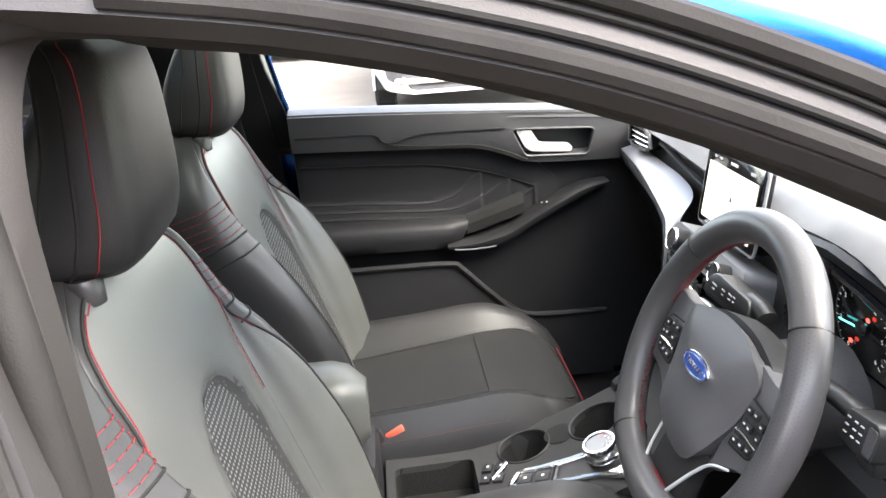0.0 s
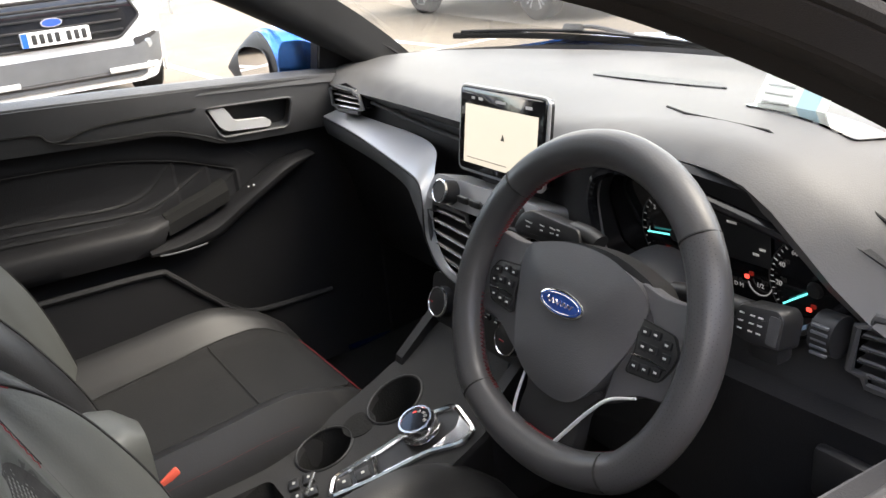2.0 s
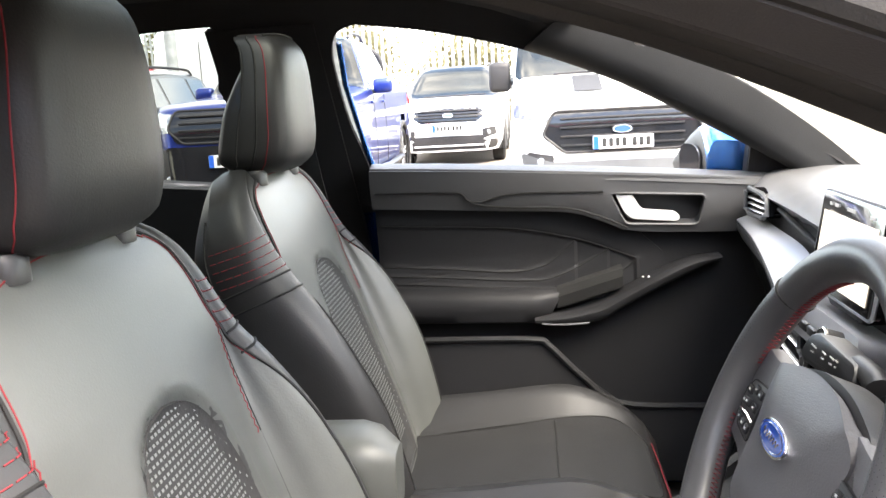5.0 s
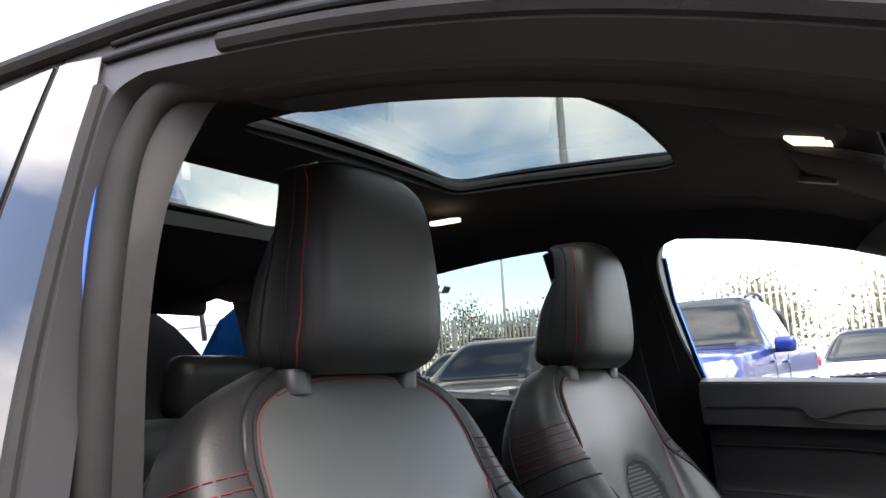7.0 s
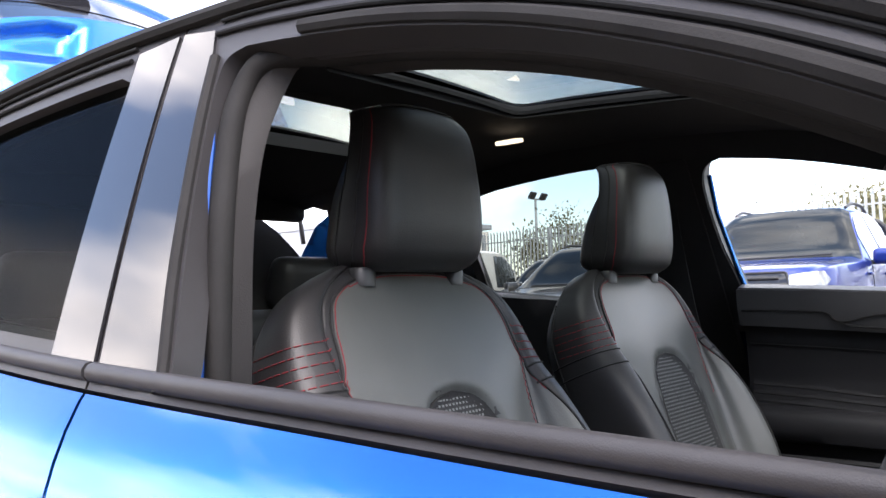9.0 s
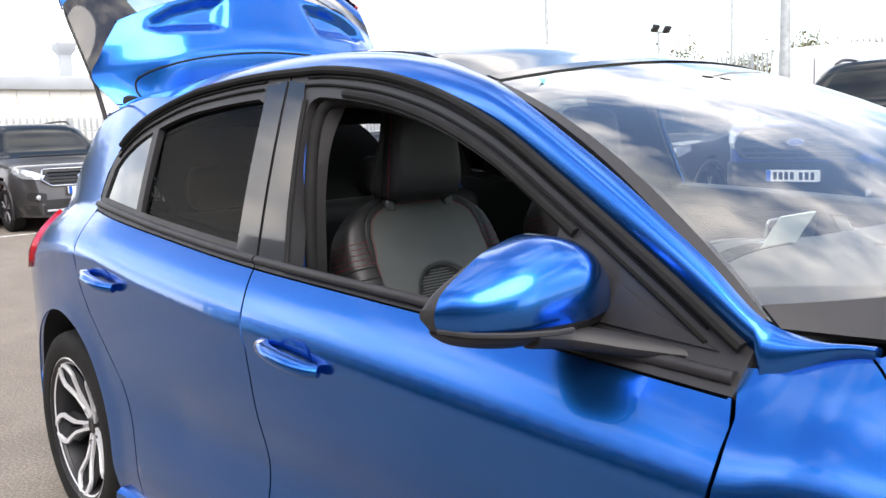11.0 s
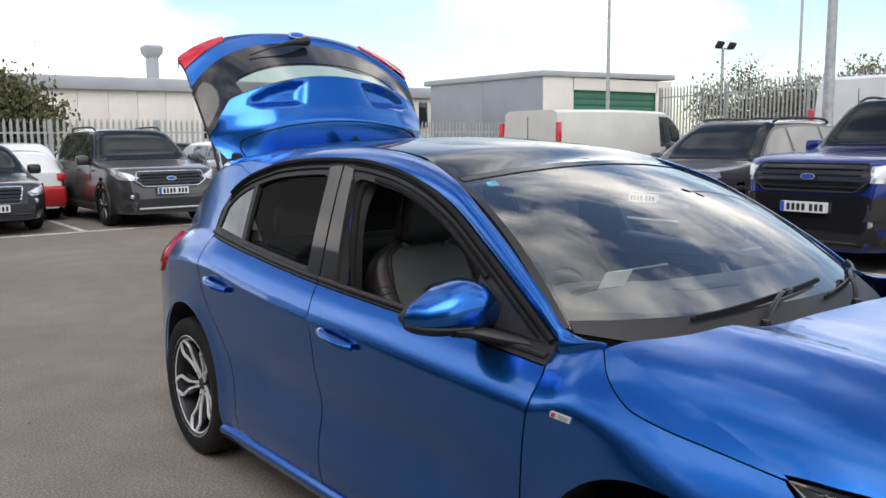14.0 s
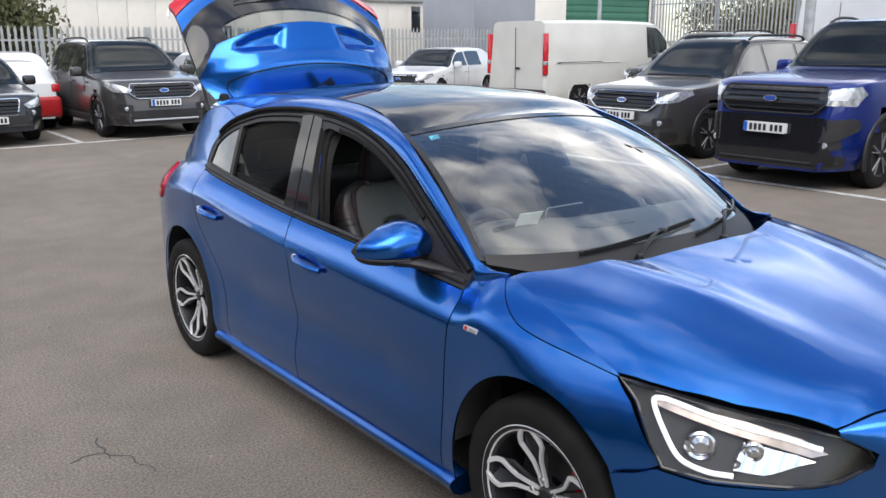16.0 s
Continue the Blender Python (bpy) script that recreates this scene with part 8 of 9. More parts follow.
            w.matrix_local = Matrix.Translation((wx, ay, r)) @ (Matrix.Identity(4) if sg > 0 else pose(0, 0, 0, 0, 0, 180))
        # mirrors
        my = ws0 - 0.35
        mz = BELT + 0.06 if not cargo else BELT + 0.15
        part("door_mirror", block((0.22, 0.14, 0.17 if not cargo else 0.30), (sg * (W / 2 + 0.10), my, mz), 0.05, (0, 0, 0), 3), paint if not cargo else M_TRIM, v)
        part("mirror_arm", block((0.14, 0.06, 0.05), (sg * (W / 2 - 0.02), my, mz - 0.06), 0.015), M_TRIM, v)
        # headlamps
        lz = hood0 - 0.13
        o = {"square": [(0.68, 0.03), (0.93, 0.06), (0.96, -0.02), (0.92, -0.15), (0.70, -0.14)], "slim": [(0.58, -0.04), (0.74, 0.03), (0.95, 0.09), (0.965, 0.02), (0.88, -0.08), (0.64, -0.10)],
             "tall": [(0.60, -0.05), (0.78, 0.16), (0.99, 0.36), (1.0, 0.14), (0.95, -0.08), (0.68, -0.12)]}[lamps]

        def fl(x, z):
            return Vector((sg * abs(x), front_y(x, z), z))
        hl = part("headlamp", skin(sheet([(x * W / 2, lz + z) for x, z in o], lambda x, z: fl(x, z) + Vector((sg * 0.006, 0.012, 0.004)), 0.035, (), (0, 1, 0)), 0.03), M_LAMP, v, "clear headlamp")
        part("headlamp_core", skin(sheet([((0.76 + (x - 0.76) * 0.6) * W / 2, lz + z * 0.6) for x, z in o], lambda x, z: fl(x, z) + Vector((sg * 0.010, 0.017, 0.006)), 0.035, (), (0, 1, 0)), 0.01), M_BRIGHT, hl)
        # fog lamp and bumper corner
        fg = lathe([(0, 0.004), (0.030, 0.003), (0.038, 0.0), (0.042, -0.03)], 20, "y")
        fg.transform(Matrix.Translation(fl(0.72 * W / 2, 0.54) + Vector((0, 0.014, 0))))
        part("fog_lamp", fg, M_LAMP, v)
        part("fog_recess", skin(sheet(rounded([(0.60 * W / 2, 0.60), (0.84 * W / 2, 0.63), (0.86 * W / 2, 0.50), (0.62 * W / 2, 0.44)], 0.03), lambda x, z: fl(x, z) + Vector((sg * 0.003, 0.008, 0)), 0.04, (), (0, 1, 0)), 0.02), M_TRIM, v)
        # tail lamps
        if cargo:
            part("tail_lamp", block((0.085, 0.12, 0.92), (sg * (W / 2 - 0.062), -h2 + 0.045, BELT + 0.17), 0.02), M_RED, v, "tall red tail lamp")
            part("tail_lamp_clear", block((0.088, 0.123, 0.10), (sg * (W / 2 - 0.062), -h2 + 0.044, BELT - 0.02), 0.015), M_LAMP, v)
        else:
            part("tail_lamp", block((0.16, 0.14, 0.15), (sg * (W / 2 - 0.12), -h2 + 0.08, BELT - 0.12), 0.03), M_RED, v, "red tail lamp")
        if rails:
            part("roof_bar", tube(spline([(sg * (W / 2 - 0.33), ws1 - 0.05, H - 0.045), (sg * (W / 2 - 0.32), ws1 - 0.3, H + 0.015), (sg * (W / 2 - 0.32), rf + 0.3, H + 0.01), (sg * (W / 2 - 0.33), rf + 0.05, H - 0.05)], n=5), 0.018, 8), M_TRIM, v)
        for a, b in splits:
            part("door_joint", tube([S(b, sg * u, 0.001) for u in (0.56, 0.65, 0.75, 0.85)], 0.005, 5), M_SEAM_OUT, v)
            part("door_handle", block((0.03, 0.16, 0.03), (sg * (W / 2 + 0.005), b + 0.14, BELT - 0.12), 0.01), paint, v)
    # grille and lower intake: middle height, height, half width, how far the waist stands out
    gz, gh, gw, gb = {"suv": (hood0 - 0.20, 0.25, 0.56, 0.06), "bars": (hood0 - 0.22, 0.30, 0.62, 0.05), "chrome": (hood0 - 0.20, 0.26, 0.50, -0.05), "van": (0.80, 0.36, 0.60, 0.10)}[grille]
    fr = lambda x, z: Vector((x, front_y(x, z) + 0.004, z))
    go = rounded([(-gw, gz + gh / 2), (gw, gz + gh / 2), (gw + gb, gz - 0.02), (gw * 0.84, gz - gh / 2), (-gw * 0.84, gz - gh / 2), (-gw - gb, gz - 0.02)], 0.04)
    if grille == "bars":
        for sg in (1, -1):
            part("bumper_wing", skin(sheet(rounded([(sg * 0.40, 0.80), (sg * (W / 2 - 0.05), 0.83), (sg * (W / 2 - 0.04), 0.70), (sg * 0.76, 0.58), (sg * 0.40, 0.56)], 0.04), lambda x, z: fr(x, z) + Vector((sg * 0.012, 0.02, 0)), 0.06, (), (0, 1, 0)), 0.06), M_TRIM, v, "black bumper wing")
        part("bumper_face", skin(sheet(rounded([(-0.70, 0.84), (0.70, 0.84), (0.70, 0.56), (0.80, 0.32), (-0.80, 0.32), (-0.70, 0.56)], 0.05), lambda x, z: fr(x, z) + Vector((0, 0.022, 0)), 0.06, (), (0, 1, 0)), 0.06), M_GLOSS, v, "black bumper centre")
        part("grille_cheek", skin(sheet(rounded([(-0.60, gz + 0.15), (0.60, gz + 0.15), (0.66, gz), (0.60, gz - 0.15), (-0.60, gz - 0.15), (-0.66, gz)], 0.05), lambda x, z: fr(x, z) + Vector((0, 0.004, 0)), 0.06, (), (0, 1, 0)), 0.03), M_GLOSS, v)
    if grille == "van":
        part("bonnet_bar", tube([fr(-0.56 + 1.12 * j / 14, 1.00) + Vector((0, 0.014, 0)) for j in range(15)], 0.018, 8, flat=0.7), M_SILVERPAINT, v, "silver bar across the nose")
        part("bumper_face", skin(sheet(rounded([(-0.90, 0.62), (-0.62, 0.54), (0.62, 0.54), (0.90, 0.62), (0.86, 0.36), (0.6, 0.28), (-0.6, 0.28), (-0.86, 0.36)], 0.04), lambda x, z: fr(x, z) + Vector((0, 0.012, 0)), 0.06, (), (0, 1, 0)), 0.04), M_GREYPLASTIC, v, "grey lower bumper")
        for sg in (1, -1):
            part("bumper_lip", tube([fr(sg * (0.35 + 0.42 * j / 8), 0.36) + Vector((0, 0.025, 0)) for j in range(9)], 0.03, 8, flat=0.8), paint, v)
    gr = part("grille", skin(sheet(go, fr, 0.06, (), (0, 1, 0)), 0.05), M_GLOSS if grille != "bars" else M_TRIM, v, "dark slatted grille")
    part("grille_rim", tube([fr(x, z) + Vector((0, 0.006, 0)) for x, z in dense(go, 0.06)], 0.012, 6, True), M_CHROME if grille in ("chrome", "suv") else M_TRIM, gr)
    for i in range(4 if gh > 0.2 else 3):
        z = gz - gh / 2 + gh * (i + 0.8) / (4.6 if gh > 0.2 else 3.6)
        w_ = gw * 0.9
        part("grille_slat", tube([fr(-w_ + 2 * w_ * j / 10, z) + Vector((0, 0.014, 0)) for j in range(11)], 0.010, 6), M_TRIM if i % 2 else M_ALLOYDARK, gr)
    ovl = [(0.085 * math.cos(a), 0.036 * math.sin(a)) for a in [2 * math.pi * i / 24 for i in range(24)]]
    part("oval_badge", prism(ovl, axes((0, front_y(0, gz) + 0.035, gz + 0.01), (-1, 0, 0), (0, -0.15, 1)), 0.02), M_CHROME, gr, "chrome oval badge")
    part("badge_field", prism([(a * 0.86, b * 0.8) for a, b in ovl], axes((0, front_y(0, gz) + 0.038, gz + 0.01), (-1, 0, 0), (0, -0.15, 1)), 0.01), M_BADGE, gr)
    part("lower_intake", skin(sheet(rounded([(-0.62, 0.50), (0.62, 0.50), (0.55, 0.32), (-0.55, 0.32)], 0.05), lambda x, z: fr(x, z) + Vector((0, 0.006, 0)), 0.07, (), (0, 1, 0)), 0.04), M_TRIM, v)
    part("bumper_blade", tube([fr(-0.58 + 1.16 * j / 12, 0.335) + Vector((0, 0.012, 0)) for j in range(13)], 0.018, 8), M_SILVERPAINT if grille == "suv" else M_TRIM, v)
    if cladding:
        part("lower_bumper", skin(sheet(rounded([(-W / 2 * 0.90, 0.42), (W / 2 * 0.90, 0.42), (W / 2 * 0.84, 0.27), (-W / 2 * 0.84, 0.27)], 0.04), lambda x, z: fr(x, z) + Vector((0, 0.003, 0)), 0.06, (), (0, 1, 0)), 0.03), M_TRIM, v)
    if plate:
        pl = part("number_plate", prism(rounded([(-0.26, -0.056), (0.26, -0.056), (0.26, 0.056), (-0.26, 0.056)], 0.008), axes((0, h2 + 0.07, min(gz - gh / 2 - 0.075, 0.70) if grille != "van" else 0.70), (-1, 0, 0), (0, 0, 1)), 0.06), M_PLATE, v, "white number plate with dark bars")
        z = min(gz - gh / 2 - 0.075, 0.70) if grille != "van" else 0.70
        for i in range(7):
            x = 0.165 - i * 0.058 - (0.03 if i > 3 else 0)
            part("plate_bar", block((0.036, 0.003, 0.075), (x, h2 + 0.071, z), 0.004), M_INK, pl)
        part("plate_band", block((0.045, 0.003, 0.11), (0.235, h2 + 0.071, z)), M_PLATEBLUE, pl)
    part("wiper", tube([S(ws0 + 0.0, 0.10, 0.03), S(ws0 - 0.05, -0.12, 0.03)], 0.012, 6), M_TRIM, v)
    if bed is not None:
        part("bed_bar", tube(spline([(-W / 2 + 0.2, rr - 0.2, bed), (-W / 2 + 0.28, rr - 0.1, H - 0.15), (0, rr - 0.08, H - 0.1), (W / 2 - 0.28, rr - 0.1, H - 0.15), (W / 2 - 0.2, rr - 0.2, bed)], n=6), 0.035, 10), M_TRIM, v)
        for sg in (1, -1):
            part("side_step", tube([(sg * (W / 2 + 0.03), ax_f - 0.55, 0.42), (sg * (W / 2 + 0.05), 0, 0.40), (sg * (W / 2 + 0.03), ax_r + 0.55, 0.42)], 0.05, 10, flat=0.7), M_ALLOYDARK, v)
    if cargo:
        for x in (0.0,):
            part("door_joint", tube([(0, -h2 - 0.003, 0.5), (0, -h2 - 0.003, tail - 0.1)], 0.008, 6), M_SEAM_OUT, v)
        part("rear_handle", block((0.14, 0.02, 0.05), (0.09, -h2 - 0.008, BELT - 0.15), 0.01), M_TRIM, v)
        part("rear_bumper", block((W - 0.1, 0.16, 0.24), (0, -h2 + 0.02, 0.45), 0.04), M_TRIM, v)
        for sg in (1, -1):
            part("slide_rail", block((0.012, 1.5, 0.03), (sg * (W / 2 - 0.012), rr + 1.1, BELT - 0.02), 0.006), M_SEAM_OUT, v)
            part("side_rib", tube([S(y, sg * 0.56, 0.004) for y in [rr + 0.3 + 2.2 * i / 10 for i in range(11)]], 0.014, 6), paint, v)
    return v


M_GREYPLASTIC = shader("grey_bumper_plastic", (0.09, 0.092, 0.095), 0.55, grain=0.2, grain_scale=300, mottle=0.1, mottle_scale=6)
M_SPOKE = shader("grey_alloy_spoke", (0.28, 0.28, 0.29), 0.4, 0.4)
M_SEAM_OUT = shader("panel_joint", (0.01, 0.01, 0.011), 0.7)
M_SILVERPAINT = shader("silver_paint", (0.55, 0.56, 0.57), 0.3, 0.4, coat=0.5)
M_SAND = car_paint("cream_white_paint", (0.62, 0.60, 0.54), 0.0, 0.35)


def stand(x, y, turn):
    return pose(x, y, 0, 0, 0, turn)


# turn -90: nose to +x; 0: nose to +y; 90: nose to -x
PICKUP = dict(L=5.30, W=1.88, H=1.94, hood0=1.24, hood1=1.33, belt=1.27, ws0=0.95, ws1=0.35, rf=-0.65, rr=-0.98, tail=1.2, bed=1.32, r=0.395, ax_f=1.72, ax_r=-1.50,
              splits=((-0.02, 0.62), (-0.80, -0.10)), grille="bars", rails=True)
vehicle("pickup_truck", "deep blue double-cab pickup truck with black bumper", "pickup", stand(-6.5 - 2.65, -2.42, -90), paint=M_RANGER, **PICKUP)
SUV = dict(L=4.52, W=1.86, H=1.72, hood0=1.03, hood1=1.13, belt=1.08, ws0=1.02, ws1=0.12, rf=-1.55, rr=-2.05, tail=1.12, r=0.355, ax_f=1.36, ax_r=-1.33,
           splits=((-0.05, 0.72), (-0.98, -0.13), (-1.55, -1.06)), rails=True, lamps="slim")
vehicle("suv", "dark grey family SUV with roof bars", "suv", stand(-7.15 - 2.26, -5.15, -90), paint=M_GREYCAR, group="parked SUVs", **SUV)
vehicle("suv", "dark grey family SUV with black lower trim", "suv", stand(-2.98, -11.95 - 2.26, 0), paint=M_GREYCAR, group="parked SUVs", **SUV)
VAN = dict(L=4.97, W=1.99, H=2.02, hood0=1.14, hood1=1.30, belt=1.18, ws0=1.62, ws1=0.75, rf=-2.42, rr=-2.46, tail=1.94, r=0.345, ax_f=1.50, ax_r=-1.43,
           splits=((0.45, 1.22),), cargo=True, cladding=False, grille="chrome", lamps="tall")
vehicle("van", "white panel van with grey bumper and bonnet stripes", "van", stand(-6.55 - 2.49, 1.06, -90), paint=M_WHITECAR, group="parked vans", **dict(VAN, cladding=False, grille="van"))
vehicle("van", "cream-white panel van seen from its rear", "van", stand(-11.2 - 2.80, -11.75, 90), paint=M_SAND, group="parked vans", **dict(VAN, L=5.6, H=2.12, tail=2.04, rf=-2.73, rr=-2.77, ws0=1.92, ws1=1.05, ax_f=1.80, ax_r=-1.65, splits=((0.75, 1.52),)))
HATCH = dict(L=4.25, W=1.78, H=1.46, hood0=0.84, hood1=0.95, belt=0.94, ws0=0.95, ws1=0.15, rf=-1.35, rr=-1.95, tail=1.0, r=0.32, ax_f=1.30, ax_r=-1.30,
             splits=((-0.10, 0.62), (-0.95, -0.18)), cladding=False, lamps="slim")
SALOON = dict(HATCH, L=4.75, W=1.84, H=1.47, rf=-1.3, rr=-2.1, ws0=1.05, ws1=0.25, ax_f=1.42, ax_r=-1.42, grille="chrome")
vehicle("estate_car", "black saloon car with a chrome-meshed grille", "car", stand(-0.22, -12.3 - 2.37, 0), paint=M_DARKCAR, group="parked cars", **SALOON)
vehicle("hatchback", "small white hatchback with its rear to the lane", "car", stand(-1.75, -19.3, 178), paint=M_WHITECAR, group="parked cars", **HATCH)
red_tail = vehicle("hatchback", "white hatchback with a bright red rear bumper", "car", stand(-1.05, -16.6, 180), paint=M_WHITECAR, group="parked cars", **dict(HATCH, H=1.32))
part("rear_bumper", block((1.70, 0.20, 0.40), (0, -2.06, 0.46), 0.08, (0, 0, 0), 3), M_REDCAR, red_tail, "bright red rear bumper")
part("bumper_insert", block((0.9, 0.05, 0.12), (0, -2.155, 0.36), 0.02), M_TRIM, red_tail)
vehicle("hatchback", "maroon hatchback parked behind the SUV", "car", stand(-4.9, -17.6, 0), paint=car_paint("maroon_paint", (0.16, 0.02, 0.04), 0.3), group="parked cars", **HATCH)
vehicle("hatchback", "silver hatchback parked beside the grey SUV", "car", stand(-5.55, -14.6, 0), paint=M_SILVERPAINT, group="parked cars", **HATCH)
vehicle("hatchback", "white hatchback near the warehouse", "car", stand(-12.9, -16.8, -70), paint=M_WHITECAR, group="parked cars", **HATCH)
vehicle("suv", "black SUV in the rear row", "suv", stand(-14.75, -8.95, -90), paint=M_DARKCAR, group="parked SUVs", **dict(SUV, H=1.84, hood0=1.08, hood1=1.22, belt=1.18, tail=1.3))
vehicle("suv", "pale SUV with a dark grille in the rear row", "suv", stand(-15.4, -1.1, -90), paint=M_WHITECAR, group="parked SUVs", **SUV)
vehicle("van", "large white high-roof van behind the pickup", "van", stand(-16.7, -5.55, 90), paint=M_WHITECAR, group="parked vans", **dict(VAN, L=5.6, W=2.05, H=2.62, tail=2.45, hood0=1.25, hood1=1.5, belt=1.35, ws0=2.0, ws1=1.1, ax_f=1.75, ax_r=-1.6, rf=-2.7, rr=-2.75, splits=((0.7, 1.5),)))
vehicle("suv", "dark SUV parked far ahead across the lane", "suv", stand(-8.8, 7.6, -90), paint=M_DARKCAR, group="parked SUVs", **SUV)
vehicle("hatchback", "red hatchback far ahead across the lane", "car", stand(-9.0, 10.6, -90), paint=M_REDCAR, group="parked cars", **HATCH)
# bonnet stripes of the near van are flat tape
nv = [o for o in scene.objects if o.name == "van"][0]
for x in (-0.26, 0.26):
    bm = bmesh.new()
    a = [bm.verts.new(p) for p in ((x - 0.13, 2.12, 1.158), (x + 0.13, 2.12, 1.158), (x + 0.13, 1.66, 1.304), (x - 0.13, 1.66, 1.304))]
    bm.faces.new(a)
    part("bonnet_stripe", skin(bm, -0.006), M_TRIM, nv, "dark bonnet stripe")

# ---------------------------------------------------------------- ground, lines, fence, buildings
m_tar = shader("tarmac", (0.085, 0.079, 0.072), 0.9)
nt = m_tar.node_tree
co = nt.nodes.new("ShaderNodeTexCoord")
p = nt.nodes["Principled BSDF"]
n1 = nt.nodes.new("ShaderNodeTexNoise")
n1.inputs["Scale"].default_value, n1.inputs["Detail"].default_value = 0.35, 9
n2 = nt.nodes.new("ShaderNodeTexNoise")
n2.inputs["Scale"].default_value, n2.inputs["Detail"].default_value = 90.0, 4
vor = nt.nodes.new("ShaderNodeTexVoronoi")
vor.inputs["Scale"].default_value = 62.0
n3 = nt.nodes.new("ShaderNodeTexNoise")
n3.inputs["Scale"].default_value, n3.inputs["Detail"].default_value, n3.inputs["Roughness"].default_value = 260.0, 6, 0.7
n4 = nt.nodes.new("ShaderNodeTexNoise")
n4.inputs["Scale"].default_value, n4.inputs["Detail"].default_value = 3.2, 8
r4 = nt.nodes.new("ShaderNodeValToRGB")
r4.color_ramp.elements[0].position, r4.color_ramp.elements[1].position = 0.36, 0.66
r4.color_ramp.elements[0].color, r4.color_ramp.elements[1].color = (0.92, 0.915, 0.91, 1), (1.07, 1.065, 1.06, 1)
rs = nt.nodes.new("ShaderNodeValToRGB")
rs.color_ramp.elements[0].position, rs.color_ramp.elements[1].position = 0.055, 0.11
rs.color_ramp.elements[0].color, rs.color_ramp.elements[1].color = (1.9, 1.85, 1.75, 1), (1, 1, 1, 1)
m4 = nt.nodes.new("ShaderNodeMixRGB")
m4.blend_type = "MULTIPLY"
m4.inputs[0].default_value = 1.0
m5 = nt.nodes.new("ShaderNodeMixRGB")
m5.blend_type = "MULTIPLY"
m5.inputs[0].default_value = 1.0
r1 = nt.nodes.new("ShaderNodeValToRGB")
r1.color_ramp.elements[0].position, r1.color_ramp.elements[1].position = 0.32, 0.68
r1.color_ramp.elements[0].color, r1.color_ramp.elements[1].color = (0.178, 0.151, 0.124, 1), (0.240, 0.207, 0.172, 1)
r2 = nt.nodes.new("ShaderNodeValToRGB")
r2.color_ramp.elements[0].position, r2.color_ramp.elements[1].position = 0.35, 0.75
r2.color_ramp.elements[0].color, r2.color_ramp.elements[1].color = (0.60, 0.60, 0.60, 1), (1.5, 1.48, 1.42, 1)
mm = nt.nodes.new("ShaderNodeMixRGB")
mm.blend_type = "MULTIPLY"
mm.inputs[0].default_value = 1.0
bp = nt.nodes.new("ShaderNodeBump")
bp.inputs["Strength"].default_value, bp.inputs["Distance"].default_value = 0.6, 0.006
for nn in (n1, n2, n3, n4, vor):
    nt.links.new(co.outputs["Object"], nn.inputs["Vector"])
nt.links.new(n1.outputs["Fac"], r1.inputs[0])
nt.links.new(n2.outputs["Fac"], r2.inputs[0])
nt.links.new(r1.outputs[0], mm.inputs[1])
nt.links.new(r2.outputs[0], mm.inputs[2])
nt.links.new(n4.outputs["Fac"], r4.inputs[0])
nt.links.new(vor.outputs["Distance"], rs.inputs[0])
nt.links.new(mm.outputs[0], m4.inputs[1])
nt.links.new(r4.outputs[0], m4.inputs[2])
nt.links.new(m4.outputs[0], m5.inputs[1])
nt.links.new(rs.outputs[0], m5.inputs[2])
nt.links.new(m5.outputs[0], p.inputs["Base Color"])
nt.links.new(n3.outputs["Fac"], bp.inputs["Height"])
nt.links.new(bp.outputs[0], p.inputs["Normal"])
ground = single("ground", block((900, 900, 0.2), (0, 0, -0.1)), m_tar, "worn grey-brown tarmac car park with fine cracks", "ground", kind="structure")
m_line = shader("worn_line_paint", (0.55, 0.55, 0.53), 0.8, grain=0.3, grain_scale=90, mottle=0.35, mottle_scale=9)


def stripe(x0, y0, x1, y1, w=0.10):
    d = Vector((x1 - x0, y1 - y0, 0))
    ob = single("bay_line", block((d.length, w, 0.006), ((x0 + x1) / 2, (y0 + y1) / 2, 0.002), 0.0, (0, 0, math.degrees(math.atan2(d.y, d.x)))), m_line, "worn white painted parking bay line", "line", kind="structure")
    return ob


stripe(-6.8, -9.0, -6.72, 6.0)
stripe(3.0, -12.05, -9.5, -12.25)
for y in (-3.75, -0.95, 2.6, -6.6, 4.9):
    stripe(-6.8, y, -11.6, y - 0.05)
for x in (-1.55, -4.4, 1.1, -7.0):
    stripe(x, -12.1, x - 0.1, -17.0)
# cracks in the tarmac
random.seed(5)
for cx, cy, ang, n_ in ((1.62, -0.62, 0.9, 15), (1.45, 0.9, 0.6, 6), (2.6, -2.6, 1.2, 8), (1.78, -0.45, 2.6, 6)):
    pts = [Vector((cx, cy, 0.0012))]
    for i in range(n_):
        ang += random.uniform(-0.75, 0.75)
        pts.append(pts[-1] + Vector((math.cos(ang), math.sin(ang), 0)) * random.uniform(0.02, 0.05))
    single("tarmac_crack", tube(pts, lambda t: 0.0035 * (1 - 0.6 * t) + 0.0008, 5, flat=0.3), M_INK, "thin dark crack in the tarmac", "crack", kind="structure")

# loose grit and small stones on the tarmac
random.seed(11)
bits = []
for i in range(160):
    x, y, r = random.uniform(0.95, 3.4), random.uniform(-4.5, 1.6), random.uniform(0.002, 0.007)
    b = bmesh.new()
    bmesh.ops.create_icosphere(b, subdivisions=1, radius=r)
    for q in b.verts:
        q.co *= random.uniform(0.7, 1.2)
    b.transform(Matrix.Translation((x, y, r * 0.5)))
    bits.append(b)
